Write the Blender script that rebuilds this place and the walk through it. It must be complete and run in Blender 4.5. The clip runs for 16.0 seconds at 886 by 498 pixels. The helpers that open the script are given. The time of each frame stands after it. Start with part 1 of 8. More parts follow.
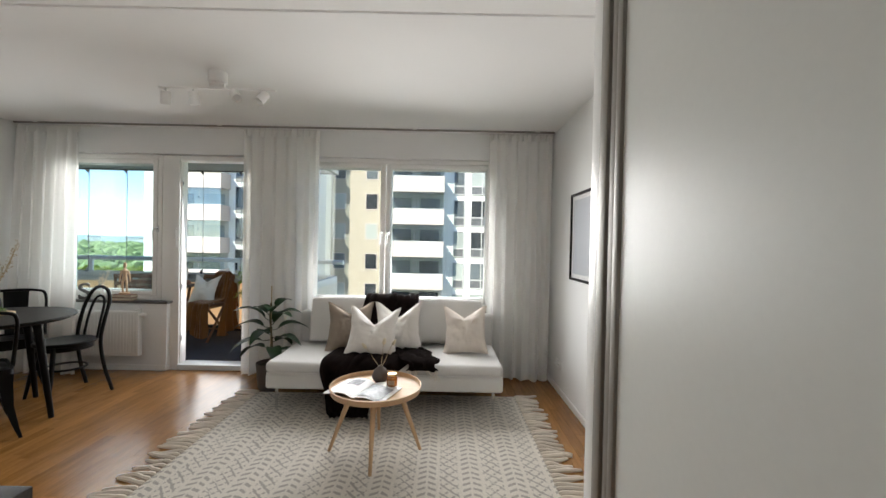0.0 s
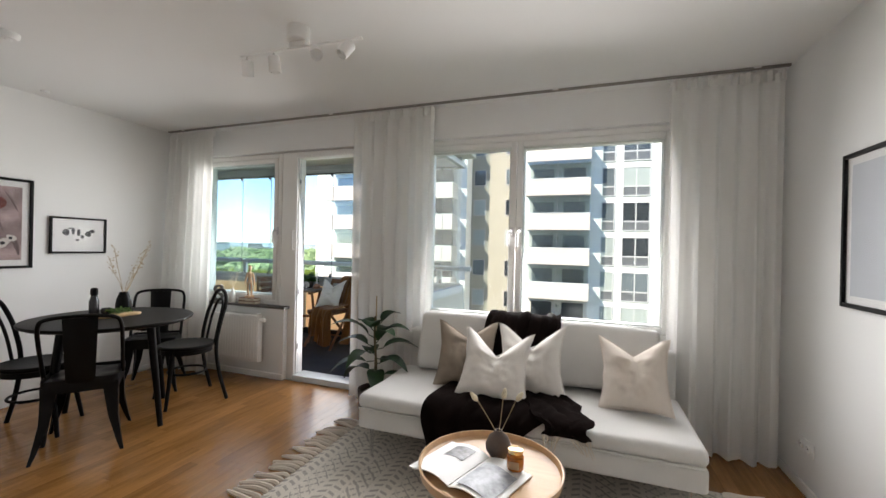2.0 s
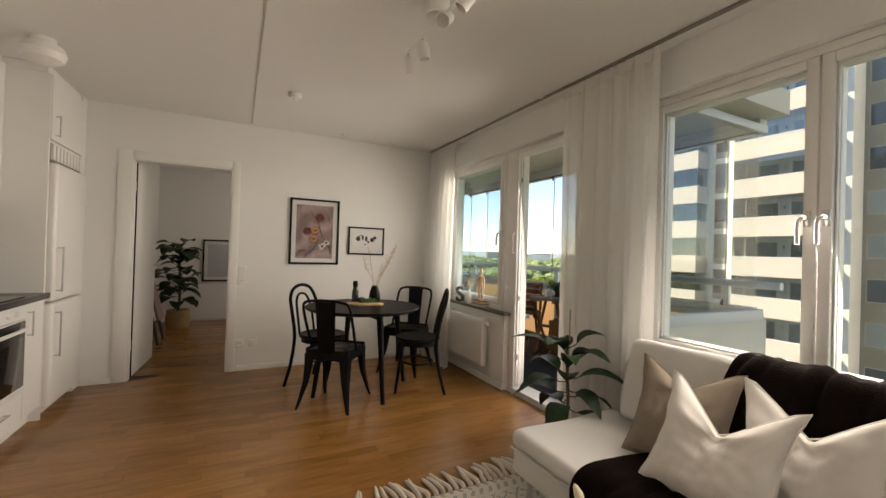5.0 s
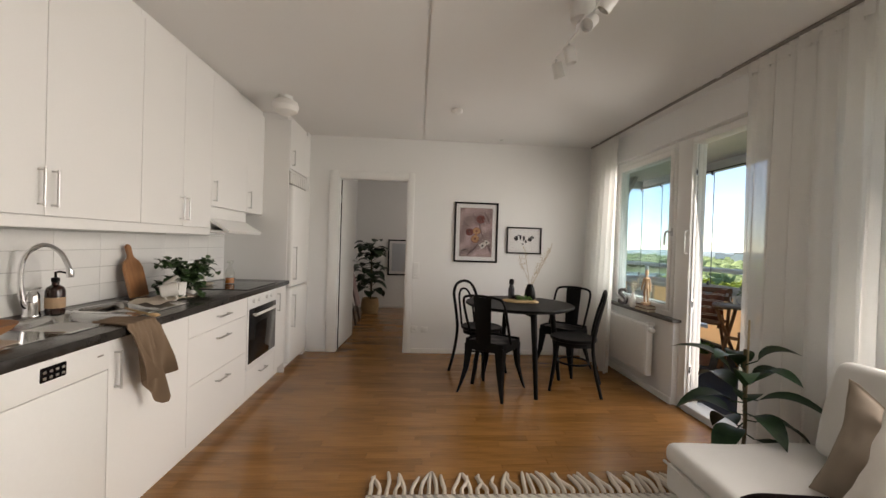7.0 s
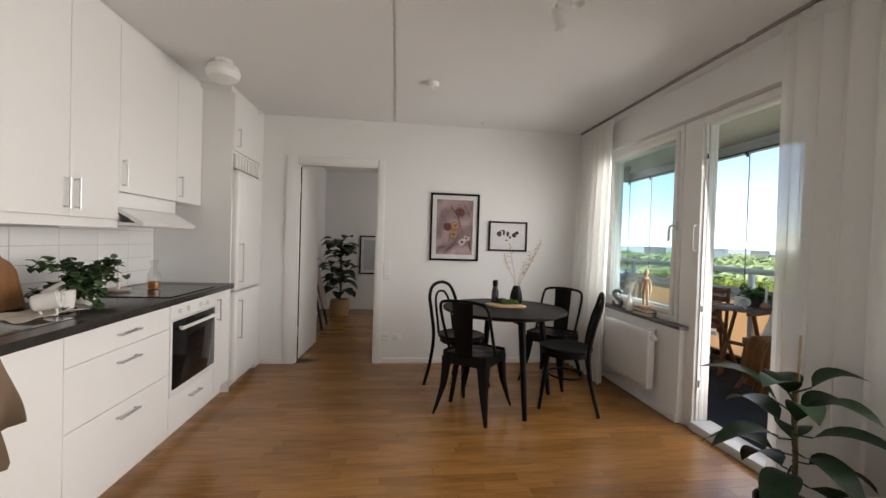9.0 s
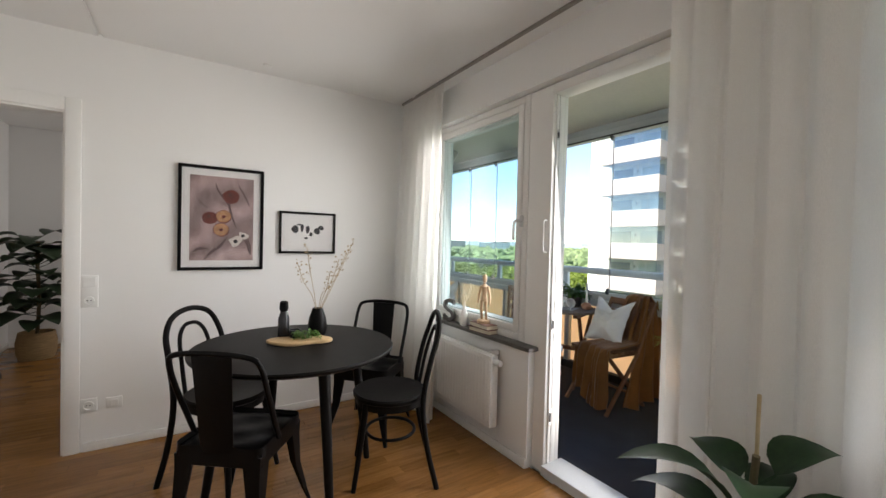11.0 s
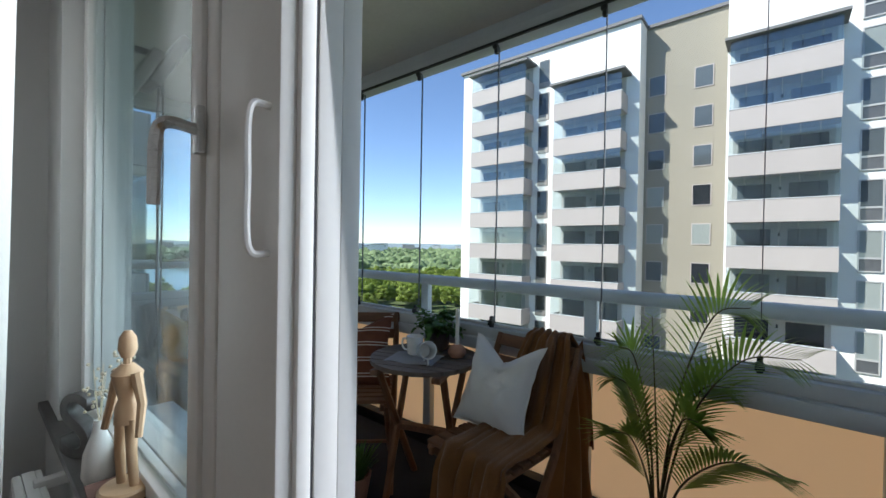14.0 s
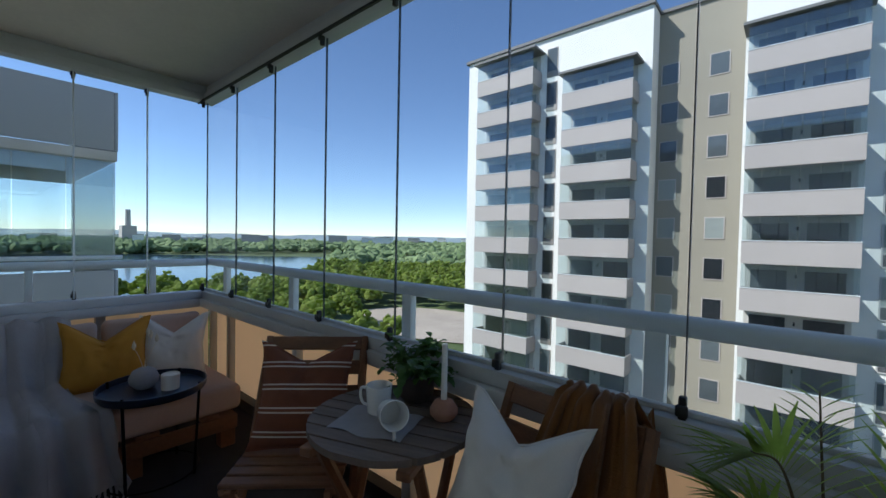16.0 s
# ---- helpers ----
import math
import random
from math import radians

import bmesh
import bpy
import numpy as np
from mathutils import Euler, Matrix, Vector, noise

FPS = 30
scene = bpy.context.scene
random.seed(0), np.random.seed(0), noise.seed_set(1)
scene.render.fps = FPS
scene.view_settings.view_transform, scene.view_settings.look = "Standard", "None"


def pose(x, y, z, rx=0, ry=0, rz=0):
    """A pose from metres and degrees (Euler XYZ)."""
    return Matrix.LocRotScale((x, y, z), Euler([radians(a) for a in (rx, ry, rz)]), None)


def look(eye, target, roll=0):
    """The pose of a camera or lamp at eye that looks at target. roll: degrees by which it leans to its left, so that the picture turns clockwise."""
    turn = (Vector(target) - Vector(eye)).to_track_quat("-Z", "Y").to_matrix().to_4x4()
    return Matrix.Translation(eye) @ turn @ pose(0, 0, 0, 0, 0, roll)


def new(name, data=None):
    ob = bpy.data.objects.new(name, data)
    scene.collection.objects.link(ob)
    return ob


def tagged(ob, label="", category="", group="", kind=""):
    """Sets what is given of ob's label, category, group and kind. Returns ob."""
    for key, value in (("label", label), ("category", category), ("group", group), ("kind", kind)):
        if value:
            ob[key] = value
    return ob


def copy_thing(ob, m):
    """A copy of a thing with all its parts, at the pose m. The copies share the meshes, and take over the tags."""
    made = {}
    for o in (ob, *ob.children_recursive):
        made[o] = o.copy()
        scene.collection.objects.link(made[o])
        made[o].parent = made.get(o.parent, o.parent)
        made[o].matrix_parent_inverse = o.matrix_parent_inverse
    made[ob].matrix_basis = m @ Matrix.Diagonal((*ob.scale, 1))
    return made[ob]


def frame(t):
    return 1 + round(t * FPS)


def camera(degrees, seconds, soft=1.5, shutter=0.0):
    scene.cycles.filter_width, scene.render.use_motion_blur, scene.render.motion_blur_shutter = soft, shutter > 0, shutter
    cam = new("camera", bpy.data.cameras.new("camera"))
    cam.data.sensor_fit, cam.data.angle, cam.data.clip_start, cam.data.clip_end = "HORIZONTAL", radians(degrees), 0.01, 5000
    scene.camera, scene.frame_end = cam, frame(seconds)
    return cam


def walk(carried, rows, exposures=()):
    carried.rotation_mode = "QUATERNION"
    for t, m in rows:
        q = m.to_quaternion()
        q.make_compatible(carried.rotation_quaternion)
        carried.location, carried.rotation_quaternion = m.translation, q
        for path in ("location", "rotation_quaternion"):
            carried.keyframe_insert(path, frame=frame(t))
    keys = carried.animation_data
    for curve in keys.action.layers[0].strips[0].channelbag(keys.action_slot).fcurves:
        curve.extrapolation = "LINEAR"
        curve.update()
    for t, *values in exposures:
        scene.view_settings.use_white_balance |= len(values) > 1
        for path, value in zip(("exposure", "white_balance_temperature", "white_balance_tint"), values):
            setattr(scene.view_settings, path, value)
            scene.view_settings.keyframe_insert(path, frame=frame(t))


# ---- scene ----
# The camera and its walk
cam = camera(95.6, 16.0)
METRES, EYE = 6.5, 1.34
ROWS = [
    (0.0, 0.0, 0.0, 0.0, 0.01, -0.67, -1.18),
    (0.5, -0.0017, 0.0389, -0.0032, 4.71, -0.34, -1.23),
    (1.0, -0.0055, 0.0753, -0.0035, 9.55, -0.15, -1.3),
    (1.5, -0.0069, 0.1117, -0.0035, 14.27, -0.18, -1.25),
    (2.0, -0.0084, 0.1477, -0.0065, 19.88, -0.07, -1.28),
    (2.5, -0.0088, 0.1822, -0.0063, 25.72, -0.04, -1.24),
    (3.0, -0.0081, 0.2167, -0.0061, 32.04, -0.01, -1.26),
    (3.5, -0.0062, 0.2475, -0.0101, 39.53, 0.19, -1.31),
    (4.0, 0.0015, 0.2703, -0.011, 46.94, 0.44, -1.43),
    (4.5, 0.0159, 0.2855, -0.0136, 54.83, 0.51, -1.54),
    (5.0, 0.0339, 0.29, -0.0145, 62.98, 0.4, -1.76),
    (7.5, 0.0614, 0.3013, -0.0111, 87.76, -0.79, -1.77),
    (8.0, 0.046, 0.3046, -0.012, 87.73, -0.88, -1.76),
    (10.5, -0.1348, 0.3413, -0.0113, 64.99, -0.94, -1.58),
    (11.0, -0.1735, 0.3694, -0.006, 57.38, -1.07, -1.44),
    (11.5, -0.2149, 0.3995, -0.0017, 51.67, -1.2, -1.47),
    (12.0, -0.2482, 0.4372, -0.003, 47.87, -0.75, -1.24),
    (12.5, -0.2787, 0.4753, -0.002, 45.25, -0.7, -1.24),
    (13.0, -0.3086, 0.5162, -0.004, 43.06, -0.6, -1.08),
    (13.5, -0.3282, 0.5584, -0.0068, 40.98, -0.5, -0.99),
    (14.0, -0.3459, 0.5972, -0.011, 40.07, -0.48, -0.99),
    (14.5, -0.3616, 0.6296, -0.0125, 40.12, -0.77, -1.04),
    (15.0, -0.3735, 0.6533, -0.0139, 40.43, -0.83, -1.09),
    (15.5, -0.3883, 0.6706, -0.0115, 40.63, -1.04, -1.06),
    (16.0, -0.4067, 0.6887, -0.0079, 40.82, -1.42, -1.14),
]
EXPOSURES = [(0.0, 1.93, 6900, 13), (2.5, 1.88, 7000, 16), (3.5, 1.63, 8400, 17), (5.0, 1.60, 8800, 19), (8.0, 1.68, 7400, 18), (10.5, 1.95, 7300, 18), (12.0, 2.08, 7000, 14), (13.0, 1.5, 7700, 17), (13.5, 1.15, 7200, 18), (14.0, 1.0, 6300, 13), (14.5, 0.7, 6000, 11), (16.0, 0.5, 6000, 13)]
walk(cam, [(t, pose(0, 0, EYE) @ pose(METRES * x, METRES * y, METRES * z, 90 + pitch, roll, yaw)) for t, x, y, z, yaw, pitch, roll in ROWS], EXPOSURES)

# Daylight: blue sky, sun high from behind the flat and to the west
SUN_FROM = Vector((-0.50, -0.64, 0.72)).normalized()
world = bpy.data.worlds.new("sky")
world.use_nodes = True
scene.world = world
wn = world.node_tree.nodes
sky = wn.new("ShaderNodeTexSky")
sky.sky_type = "NISHITA"
sky.sun_disc = False
sky.sun_elevation = math.asin(SUN_FROM.z)
sky.sun_rotation = math.atan2(SUN_FROM.x, SUN_FROM.y)
sky.air_density, sky.dust_density, sky.ozone_density = 0.9, 0.0, 2.8
sky.altitude = 1500
wn["Background"].inputs["Strength"].default_value = 0.12
world.node_tree.links.new(sky.outputs[0], wn["Background"].inputs["Color"])
sun_data = bpy.data.lights.new("sun", "SUN")
sun_data.energy, sun_data.angle, sun_data.color = 3.8, radians(0.5), (1.0, 0.95, 0.87)
sun_ob = new("sun", sun_data)
sun_ob.matrix_world = look(SUN_FROM * 60, (0, 0, 0))


def window_light(name, x, y, z, w, h, watts, heading, colour=(0.93, 0.97, 1.0)):
    """Sky light that enters by an opening."""
    d = bpy.data.lights.new(name, "AREA")
    d.shape, d.size, d.size_y, d.energy, d.color, d.spread = "RECTANGLE", w, h, watts, colour, radians(128)
    new(name, d).matrix_world = look((x, y, z), Vector((x, y, z)) + Vector(heading))


window_light("window_light_a", -3.40, 4.10, 1.45, 0.75, 1.25, 3.3, (-0.3, -1, -0.25))
window_light("window_light_door", -2.35, 4.16, 1.12, 0.68, 1.95, 4.2, (-0.25, -1, -0.16))
window_light("window_light_b", -0.43, 4.10, 1.43, 1.6, 1.3, 13, (0.12, -1, -0.34))
window_light("balcony_sky_light", -3.7, 5.50, 1.56, 4.0, 1.2, 0.88, (0, -1, -0.1))


# Materials
def mat(name, colour, rough=0.6, metal=0.0, var=0.10, scale=3.0, fine=60.0, bump=0.0, bump_scale=120.0, stretch=(1, 1, 1), second=None, spec=0.5, rvar=0.08, island=0.0, ob_random=0.0, sheen=0.0):
    """A surface with colour variation at two scales, uneven gloss and fine relief."""
    m = bpy.data.materials.new(name)
    m.use_nodes = True
    nt = m.node_tree
    b = nt.nodes["Principled BSDF"]
    ln = nt.links.new
    tc = nt.nodes.new("ShaderNodeTexCoord")
    mp = nt.nodes.new("ShaderNodeMapping")
    mp.inputs["Scale"].default_value = stretch
    ln(tc.outputs["Object"], mp.inputs["Vector"])

    def noise_tex(s, d):
        n = nt.nodes.new("ShaderNodeTexNoise")
        n.inputs["Scale"].default_value, n.inputs["Detail"].default_value = s, d
        ln(mp.outputs[0], n.inputs["Vector"])
        return n.outputs["Fac"]

    def op(kind, a, c):
        n = nt.nodes.new("ShaderNodeMath")
        n.operation = kind
        for i, v in enumerate((a, c)):
            if isinstance(v, (int, float)):
                n.inputs[i].default_value = v
            else:
                ln(v, n.inputs[i])
        return n.outputs[0]

    big, small = noise_tex(scale, 4), noise_tex(fine, 3)
    mix = op("ADD", op("MULTIPLY", big, 0.65), op("MULTIPLY", small, 0.35))
    if ob_random:
        oi = nt.nodes.new("ShaderNodeObjectInfo")
        mix = op("ADD", mix, op("MULTIPLY", op("SUBTRACT", oi.outputs["Random"], 0.5), ob_random))
    if island:
        ge = nt.nodes.new("ShaderNodeNewGeometry")
        mix = op("ADD", mix, op("MULTIPLY", op("SUBTRACT", ge.outputs["Random Per Island"], 0.5), island))
    ramp = nt.nodes.new("ShaderNodeValToRGB")
    lo = [c * (1 - var) for c in colour]
    hi = [min(1, c * (1 + var)) for c in colour] if second is None else list(second)
    ramp.color_ramp.elements[0].position, ramp.color_ramp.elements[1].position = 0.30, 0.70
    ramp.color_ramp.elements[0].color, ramp.color_ramp.elements[1].color = (*lo, 1), (*hi, 1)
    ln(mix, ramp.inputs[0])
    ln(ramp.outputs[0], b.inputs["Base Color"])
    ln(op("ADD", op("MULTIPLY", op("SUBTRACT", small, 0.5), rvar), rough), b.inputs["Roughness"])
    b.inputs["Metallic"].default_value = metal
    b.inputs["Specular IOR Level"].default_value = spec
    if sheen:
        b.inputs["Sheen Weight"].default_value = sheen
    if bump:
        bn = nt.nodes.new("ShaderNodeBump")
        bn.inputs["Strength"].default_value, bn.inputs["Distance"].default_value = bump, 0.004
        ln(noise_tex(bump_scale, 3), bn.inputs["Height"])
        ln(bn.outputs[0], b.inputs["Normal"])
    return m


def glass(name, tint=(0.97, 0.99, 0.98), base=0.03, edge=0.7):
    """Clear pane: mostly see-through, with a mirror gloss that grows at grazing angles."""
    m = bpy.data.materials.new(name)
    m.use_nodes = True
    nt = m.node_tree
    nt.nodes.remove(nt.nodes["Principled BSDF"])
    tr, gl, mx, lw, pw, ma = (nt.nodes.new(k) for k in ("ShaderNodeBsdfTransparent", "ShaderNodeBsdfGlossy", "ShaderNodeMixShader", "ShaderNodeLayerWeight", "ShaderNodeMath", "ShaderNodeMath"))
    tr.inputs["Color"].default_value = (*tint, 1)
    gl.inputs["Roughness"].default_value = 0.0
    lw.inputs["Blend"].default_value = 0.5
    pw.operation, ma.operation = "POWER", "MULTIPLY_ADD"
    pw.inputs[1].default_value, ma.inputs[1].default_value, ma.inputs[2].default_value = 4.0, edge, base
    nt.links.new(lw.outputs["Facing"], pw.inputs[0])
    nt.links.new(pw.outputs[0], ma.inputs[0])
    nt.links.new(ma.outputs[0], mx.inputs[0])
    nt.links.new(tr.outputs[0], mx.inputs[1])
    nt.links.new(gl.outputs[0], mx.inputs[2])
    nt.links.new(mx.outputs[0], nt.nodes["Material Output"].inputs["Surface"])
    return m


def sheer(name, colour, clear):
    """Thin woven cloth that lets light through."""
    m = bpy.data.materials.new(name)
    m.use_nodes = True
    nt = m.node_tree
    nt.nodes.remove(nt.nodes["Principled BSDF"])
    tr, df, tl, a, c, nz = (nt.nodes.new(k) for k in ("ShaderNodeBsdfTransparent", "ShaderNodeBsdfDiffuse", "ShaderNodeBsdfTranslucent", "ShaderNodeMixShader", "ShaderNodeMixShader", "ShaderNodeTexNoise"))
    nz.inputs["Scale"].default_value, nz.inputs["Detail"].default_value = 260, 2
    df.inputs["Color"].default_value = tl.inputs["Color"].default_value = (*colour, 1)
    mr = nt.nodes.new("ShaderNodeMapRange")
    mr.inputs["To Min"].default_value, mr.inputs["To Max"].default_value = clear - 0.1, clear + 0.1
    nt.links.new(nz.outputs["Fac"], mr.inputs["Value"])
    a.inputs[0].default_value = 0.32
    nt.links.new(df.outputs[0], a.inputs[1])
    nt.links.new(tl.outputs[0], a.inputs[2])
    nt.links.new(mr.outputs[0], c.inputs[0])
    nt.links.new(a.outputs[0], c.inputs[1])
    nt.links.new(tr.outputs[0], c.inputs[2])
    nt.links.new(c.outputs[0], nt.nodes["Material Output"].inputs["Surface"])
    return m


M_WALL = mat("wall_paint", (0.80, 0.80, 0.785), 0.75, var=0.02, scale=0.8, fine=240, bump=0.10, bump_scale=320)
M_CEIL = mat("ceiling_paint", (0.80, 0.795, 0.78), 0.8, var=0.025, scale=0.7, fine=200, bump=0.22, bump_scale=220)
M_TRIM = mat("white_gloss_trim", (0.80, 0.80, 0.78), 0.35, var=0.02, scale=2)
M_FRAME = mat("window_frame_paint", (0.80, 0.79, 0.76), 0.38, var=0.03, scale=4, fine=90)
M_ALU = mat("aluminium_profile", (0.62, 0.64, 0.65), 0.38, 0.7, var=0.06, scale=5)
M_ALUW = mat("white_lacquered_aluminium", (0.66, 0.69, 0.70), 0.42, var=0.05, scale=4)
M_STEEL = mat("brushed_steel", (0.60, 0.60, 0.59), 0.28, 1.0, var=0.08, scale=20, fine=200, stretch=(1, 1, 12))
M_CHROME = mat("chrome", (0.78, 0.78, 0.78), 0.08, 1.0, var=0.03)
M_BLACK = mat("black_lacquered_metal", (0.004, 0.004, 0.0043), 0.32, var=0.25, scale=9, spec=0.12)
M_BLACKWOOD = mat("black_stained_wood", (0.005, 0.0045, 0.0045), 0.45, var=0.3, spec=0.1, scale=6, fine=80, stretch=(1, 6, 1), bump=0.05)
M_OAK = mat("oak_strip", (0.23, 0.097, 0.024), 0.23, var=0.2, scale=5, fine=70, stretch=(9, 0.8, 1), second=(0.345, 0.165, 0.048), bump=0.03, bump_scale=90, ob_random=0.24)
M_OAKF = mat("oak_strip_field", (0.23, 0.097, 0.024), 0.23, var=0.2, scale=5, fine=70, stretch=(9, 0.8, 1), second=(0.345, 0.165, 0.048), bump=0.03, bump_scale=90, island=0.24)
M_SUB = mat("floor_joint_shadow", (0.12, 0.06, 0.025), 0.8)
M_CAB = mat("white_cabinet_foil", (0.80, 0.795, 0.775), 0.38, var=0.02, scale=2, fine=100)
M_WORK = mat("dark_laminate_worktop", (0.028, 0.025, 0.023), 0.25, spec=0.35, var=0.3, scale=20, fine=160, bump=0.04)
M_TILE = mat("white_glazed_tile", (0.80, 0.80, 0.78), 0.16, var=0.03, scale=6, ob_random=0.3)
M_GROUT = mat("grey_grout", (0.55, 0.55, 0.53), 0.9)
M_STONE = mat("dark_grey_stone_sill", (0.10, 0.095, 0.09), 0.35, var=0.35, scale=14, fine=120, bump=0.06)
M_CARPET = mat("dark_blue_grey_outdoor_carpet", (0.020, 0.023, 0.032), 0.95, var=0.35, scale=5, fine=350, bump=0.5, bump_scale=500)
M_ORANGE = mat("orange_cladding_panel", (0.86, 0.58, 0.38), 0.5, var=0.05, scale=2.5, fine=120)
nt = M_ORANGE.node_tree
tl0, mx0 = nt.nodes.new("ShaderNodeBsdfTranslucent"), nt.nodes.new("ShaderNodeMixShader")
tl0.inputs["Color"].default_value = (1.0, 0.74, 0.50, 1)
mx0.inputs[0].default_value = 0.93
nt.links.new(nt.nodes["Principled BSDF"].outputs[0], mx0.inputs[1])
nt.links.new(tl0.outputs[0], mx0.inputs[2])
nt.links.new(mx0.outputs[0], nt.nodes["Material Output"].inputs["Surface"])
M_CONC = mat("painted_concrete", (0.64, 0.59, 0.52), 0.85, var=0.08, scale=2, fine=45, bump=0.25, bump_scale=80)
M_SHEER = sheer("sheer_white_cotton", (0.86, 0.85, 0.82), 0.16)
M_PANE = glass("window_glass", (0.955, 0.97, 0.965), 0.012, 0.25)
M_PANEA = glass("coated_window_glass", (0.905, 0.96, 0.965), 0.03, 0.35)
M_SLIDE = glass("balcony_glass", (0.96, 0.985, 0.98), 0.015, 0.35)
M_SOFA = mat("white_woven_sofa_cover", (0.62, 0.61, 0.585), 0.9, var=0.06, scale=4, fine=300, bump=0.25, bump_scale=700, sheen=0.2)

M_PILLOW = mat("white_cotton_cushion", (0.74, 0.71, 0.67), 0.92, var=0.05, scale=5, fine=260, bump=0.3, bump_scale=500, spec=0.15)
M_BEIGE = mat("oatmeal_linen_cushion", (0.68, 0.61, 0.54), 0.92, var=0.06, scale=5, fine=260, bump=0.35, bump_scale=450, spec=0.15)
M_TAUPE = mat("taupe_linen_cushion", (0.27, 0.22, 0.175), 0.92, var=0.08, scale=5, fine=260, bump=0.35, bump_scale=450, spec=0.15)
M_THROW = mat("dark_brown_knitted_throw", (0.007, 0.004, 0.0035), 0.97, var=0.5, scale=12, fine=180, bump=0.9, bump_scale=140, spec=0.06)
M_RUST = mat("rust_orange_throw", (0.185, 0.070, 0.011), 0.92, var=0.25, scale=7, fine=200, bump=0.5, bump_scale=240, sheen=0.2)
M_MUSTARD = mat("mustard_cushion", (0.46, 0.22, 0.025), 0.92, var=0.1, scale=6, fine=240, bump=0.4, bump_scale=400)
M_GREYTHROW = mat("light_grey_knitted_throw", (0.33, 0.32, 0.33), 0.95, var=0.1, scale=9, fine=200, bump=0.7, bump_scale=180)
M_FRINGE = mat("cream_cotton_fringe", (0.62, 0.55, 0.46), 0.95, var=0.12, scale=9, fine=150, bump=0.6, bump_scale=260, ob_random=0.4)
M_BEECH = mat("light_ash_wood", (0.56, 0.36, 0.20), 0.42, var=0.12, scale=4, fine=60, stretch=(1, 8, 1), bump=0.04)
M_ACACIA = mat("brown_acacia_wood", (0.19, 0.085, 0.038), 0.55, var=0.3, scale=5, fine=50, stretch=(8, 1, 1), bump=0.12)
M_GREYWOOD = mat("weathered_grey_wood", (0.17, 0.125, 0.095), 0.7, var=0.25, scale=6, fine=60, stretch=(1, 9, 1), bump=0.2)
M_LEAF = mat("dark_green_leaf", (0.009, 0.028, 0.011), 0.5, var=0.4, scale=9, fine=60, second=(0.024, 0.06, 0.022), spec=0.22)
M_FIDDLE = mat("deep_green_fiddle_leaf", (0.014, 0.034, 0.013), 0.45, var=0.4, scale=8, second=(0.03, 0.06, 0.024))
M_HERB = mat("fresh_green_leaf", (0.05, 0.13, 0.03), 0.5, var=0.4, scale=12, second=(0.10, 0.22, 0.05))
M_IVY = mat("deep_green_ivy_leaf", (0.022, 0.058, 0.018), 0.45, var=0.4, scale=12, second=(0.055, 0.115, 0.035))
M_PALM = mat("palm_frond_green", (0.12, 0.20, 0.045), 0.45, var=0.35, scale=5, second=(0.30, 0.42, 0.09))
M_STEM = mat("brown_green_stem", (0.10, 0.075, 0.035), 0.7, var=0.3, scale=20)
M_DRY = mat("dried_flower_stem", (0.42, 0.32, 0.19), 0.8, var=0.2, scale=20)
M_BUNNY = mat("cream_dried_grass_head", (0.72, 0.64, 0.48), 0.95, var=0.15, scale=60, bump=0.8, bump_scale=400)
M_SOIL = mat("dark_potting_soil", (0.03, 0.022, 0.015), 0.95, var=0.4, scale=60, bump=0.8, bump_scale=150)
M_TERRA = mat("terracotta_clay", (0.46, 0.24, 0.16), 0.8, var=0.15, scale=8, fine=80, bump=0.15)
M_BROWNPOT = mat("dark_taupe_stoneware", (0.085, 0.065, 0.055), 0.6, var=0.2, scale=10, bump=0.1)
M_CERAMIC = mat("white_glazed_ceramic", (0.78, 0.76, 0.72), 0.22, var=0.04, scale=12)
M_BASKET = mat("seagrass_weave", (0.38, 0.26, 0.13), 0.85, var=0.3, scale=18, fine=120, stretch=(1, 1, 6), bump=0.9, bump_scale=160)
M_RATTAN = mat("dark_brown_wicker", (0.10, 0.06, 0.035), 0.6, var=0.3, scale=20)
M_WAX = mat("white_candle_wax", (0.80, 0.77, 0.70), 0.45, var=0.03)
M_AMBER = mat("amber_glass_jar", (0.36, 0.11, 0.012), 0.12, var=0.2, scale=14)
M_GOLD = mat("brass_lid", (0.72, 0.52, 0.25), 0.25, 1.0, var=0.1)
M_PAPER = mat("white_paper", (0.80, 0.80, 0.79), 0.6, var=0.03, scale=10)
M_INK = mat("black_print_ink", (0.03, 0.03, 0.035), 0.6, var=0.2)
M_PHOTO = mat("grey_blue_photo_print", (0.20, 0.24, 0.31), 0.5, var=0.6, scale=14, second=(0.55, 0.58, 0.62))
M_PHOTOD = mat("dark_photo_print", (0.02, 0.02, 0.022), 0.5, var=0.6, scale=24, second=(0.4, 0.4, 0.42))
M_LINENART = mat("dusty_rose_linen_print", (0.30, 0.205, 0.20), 0.6, var=0.2, scale=9, fine=25, second=(0.44, 0.325, 0.32), stretch=(1, 1, 0.5))
M_PEACH = mat("peach_fruit_print", (0.10, 0.018, 0.018), 0.6, var=0.3, scale=20, second=(0.22, 0.05, 0.035))
M_PEACHY = mat("yellow_peach_print", (0.46, 0.24, 0.12), 0.6, var=0.4, scale=20)
M_GREYART = mat("pale_grey_print", (0.50, 0.53, 0.57), 0.5, var=0.06, scale=3)
M_RUSTART = mat("brown_red_print", (0.085, 0.03, 0.022), 0.6, var=0.4, scale=7, second=(0.20, 0.085, 0.06))
M_CREAMART = mat("cream_print", (0.62, 0.58, 0.54), 0.6, var=0.15, scale=7)
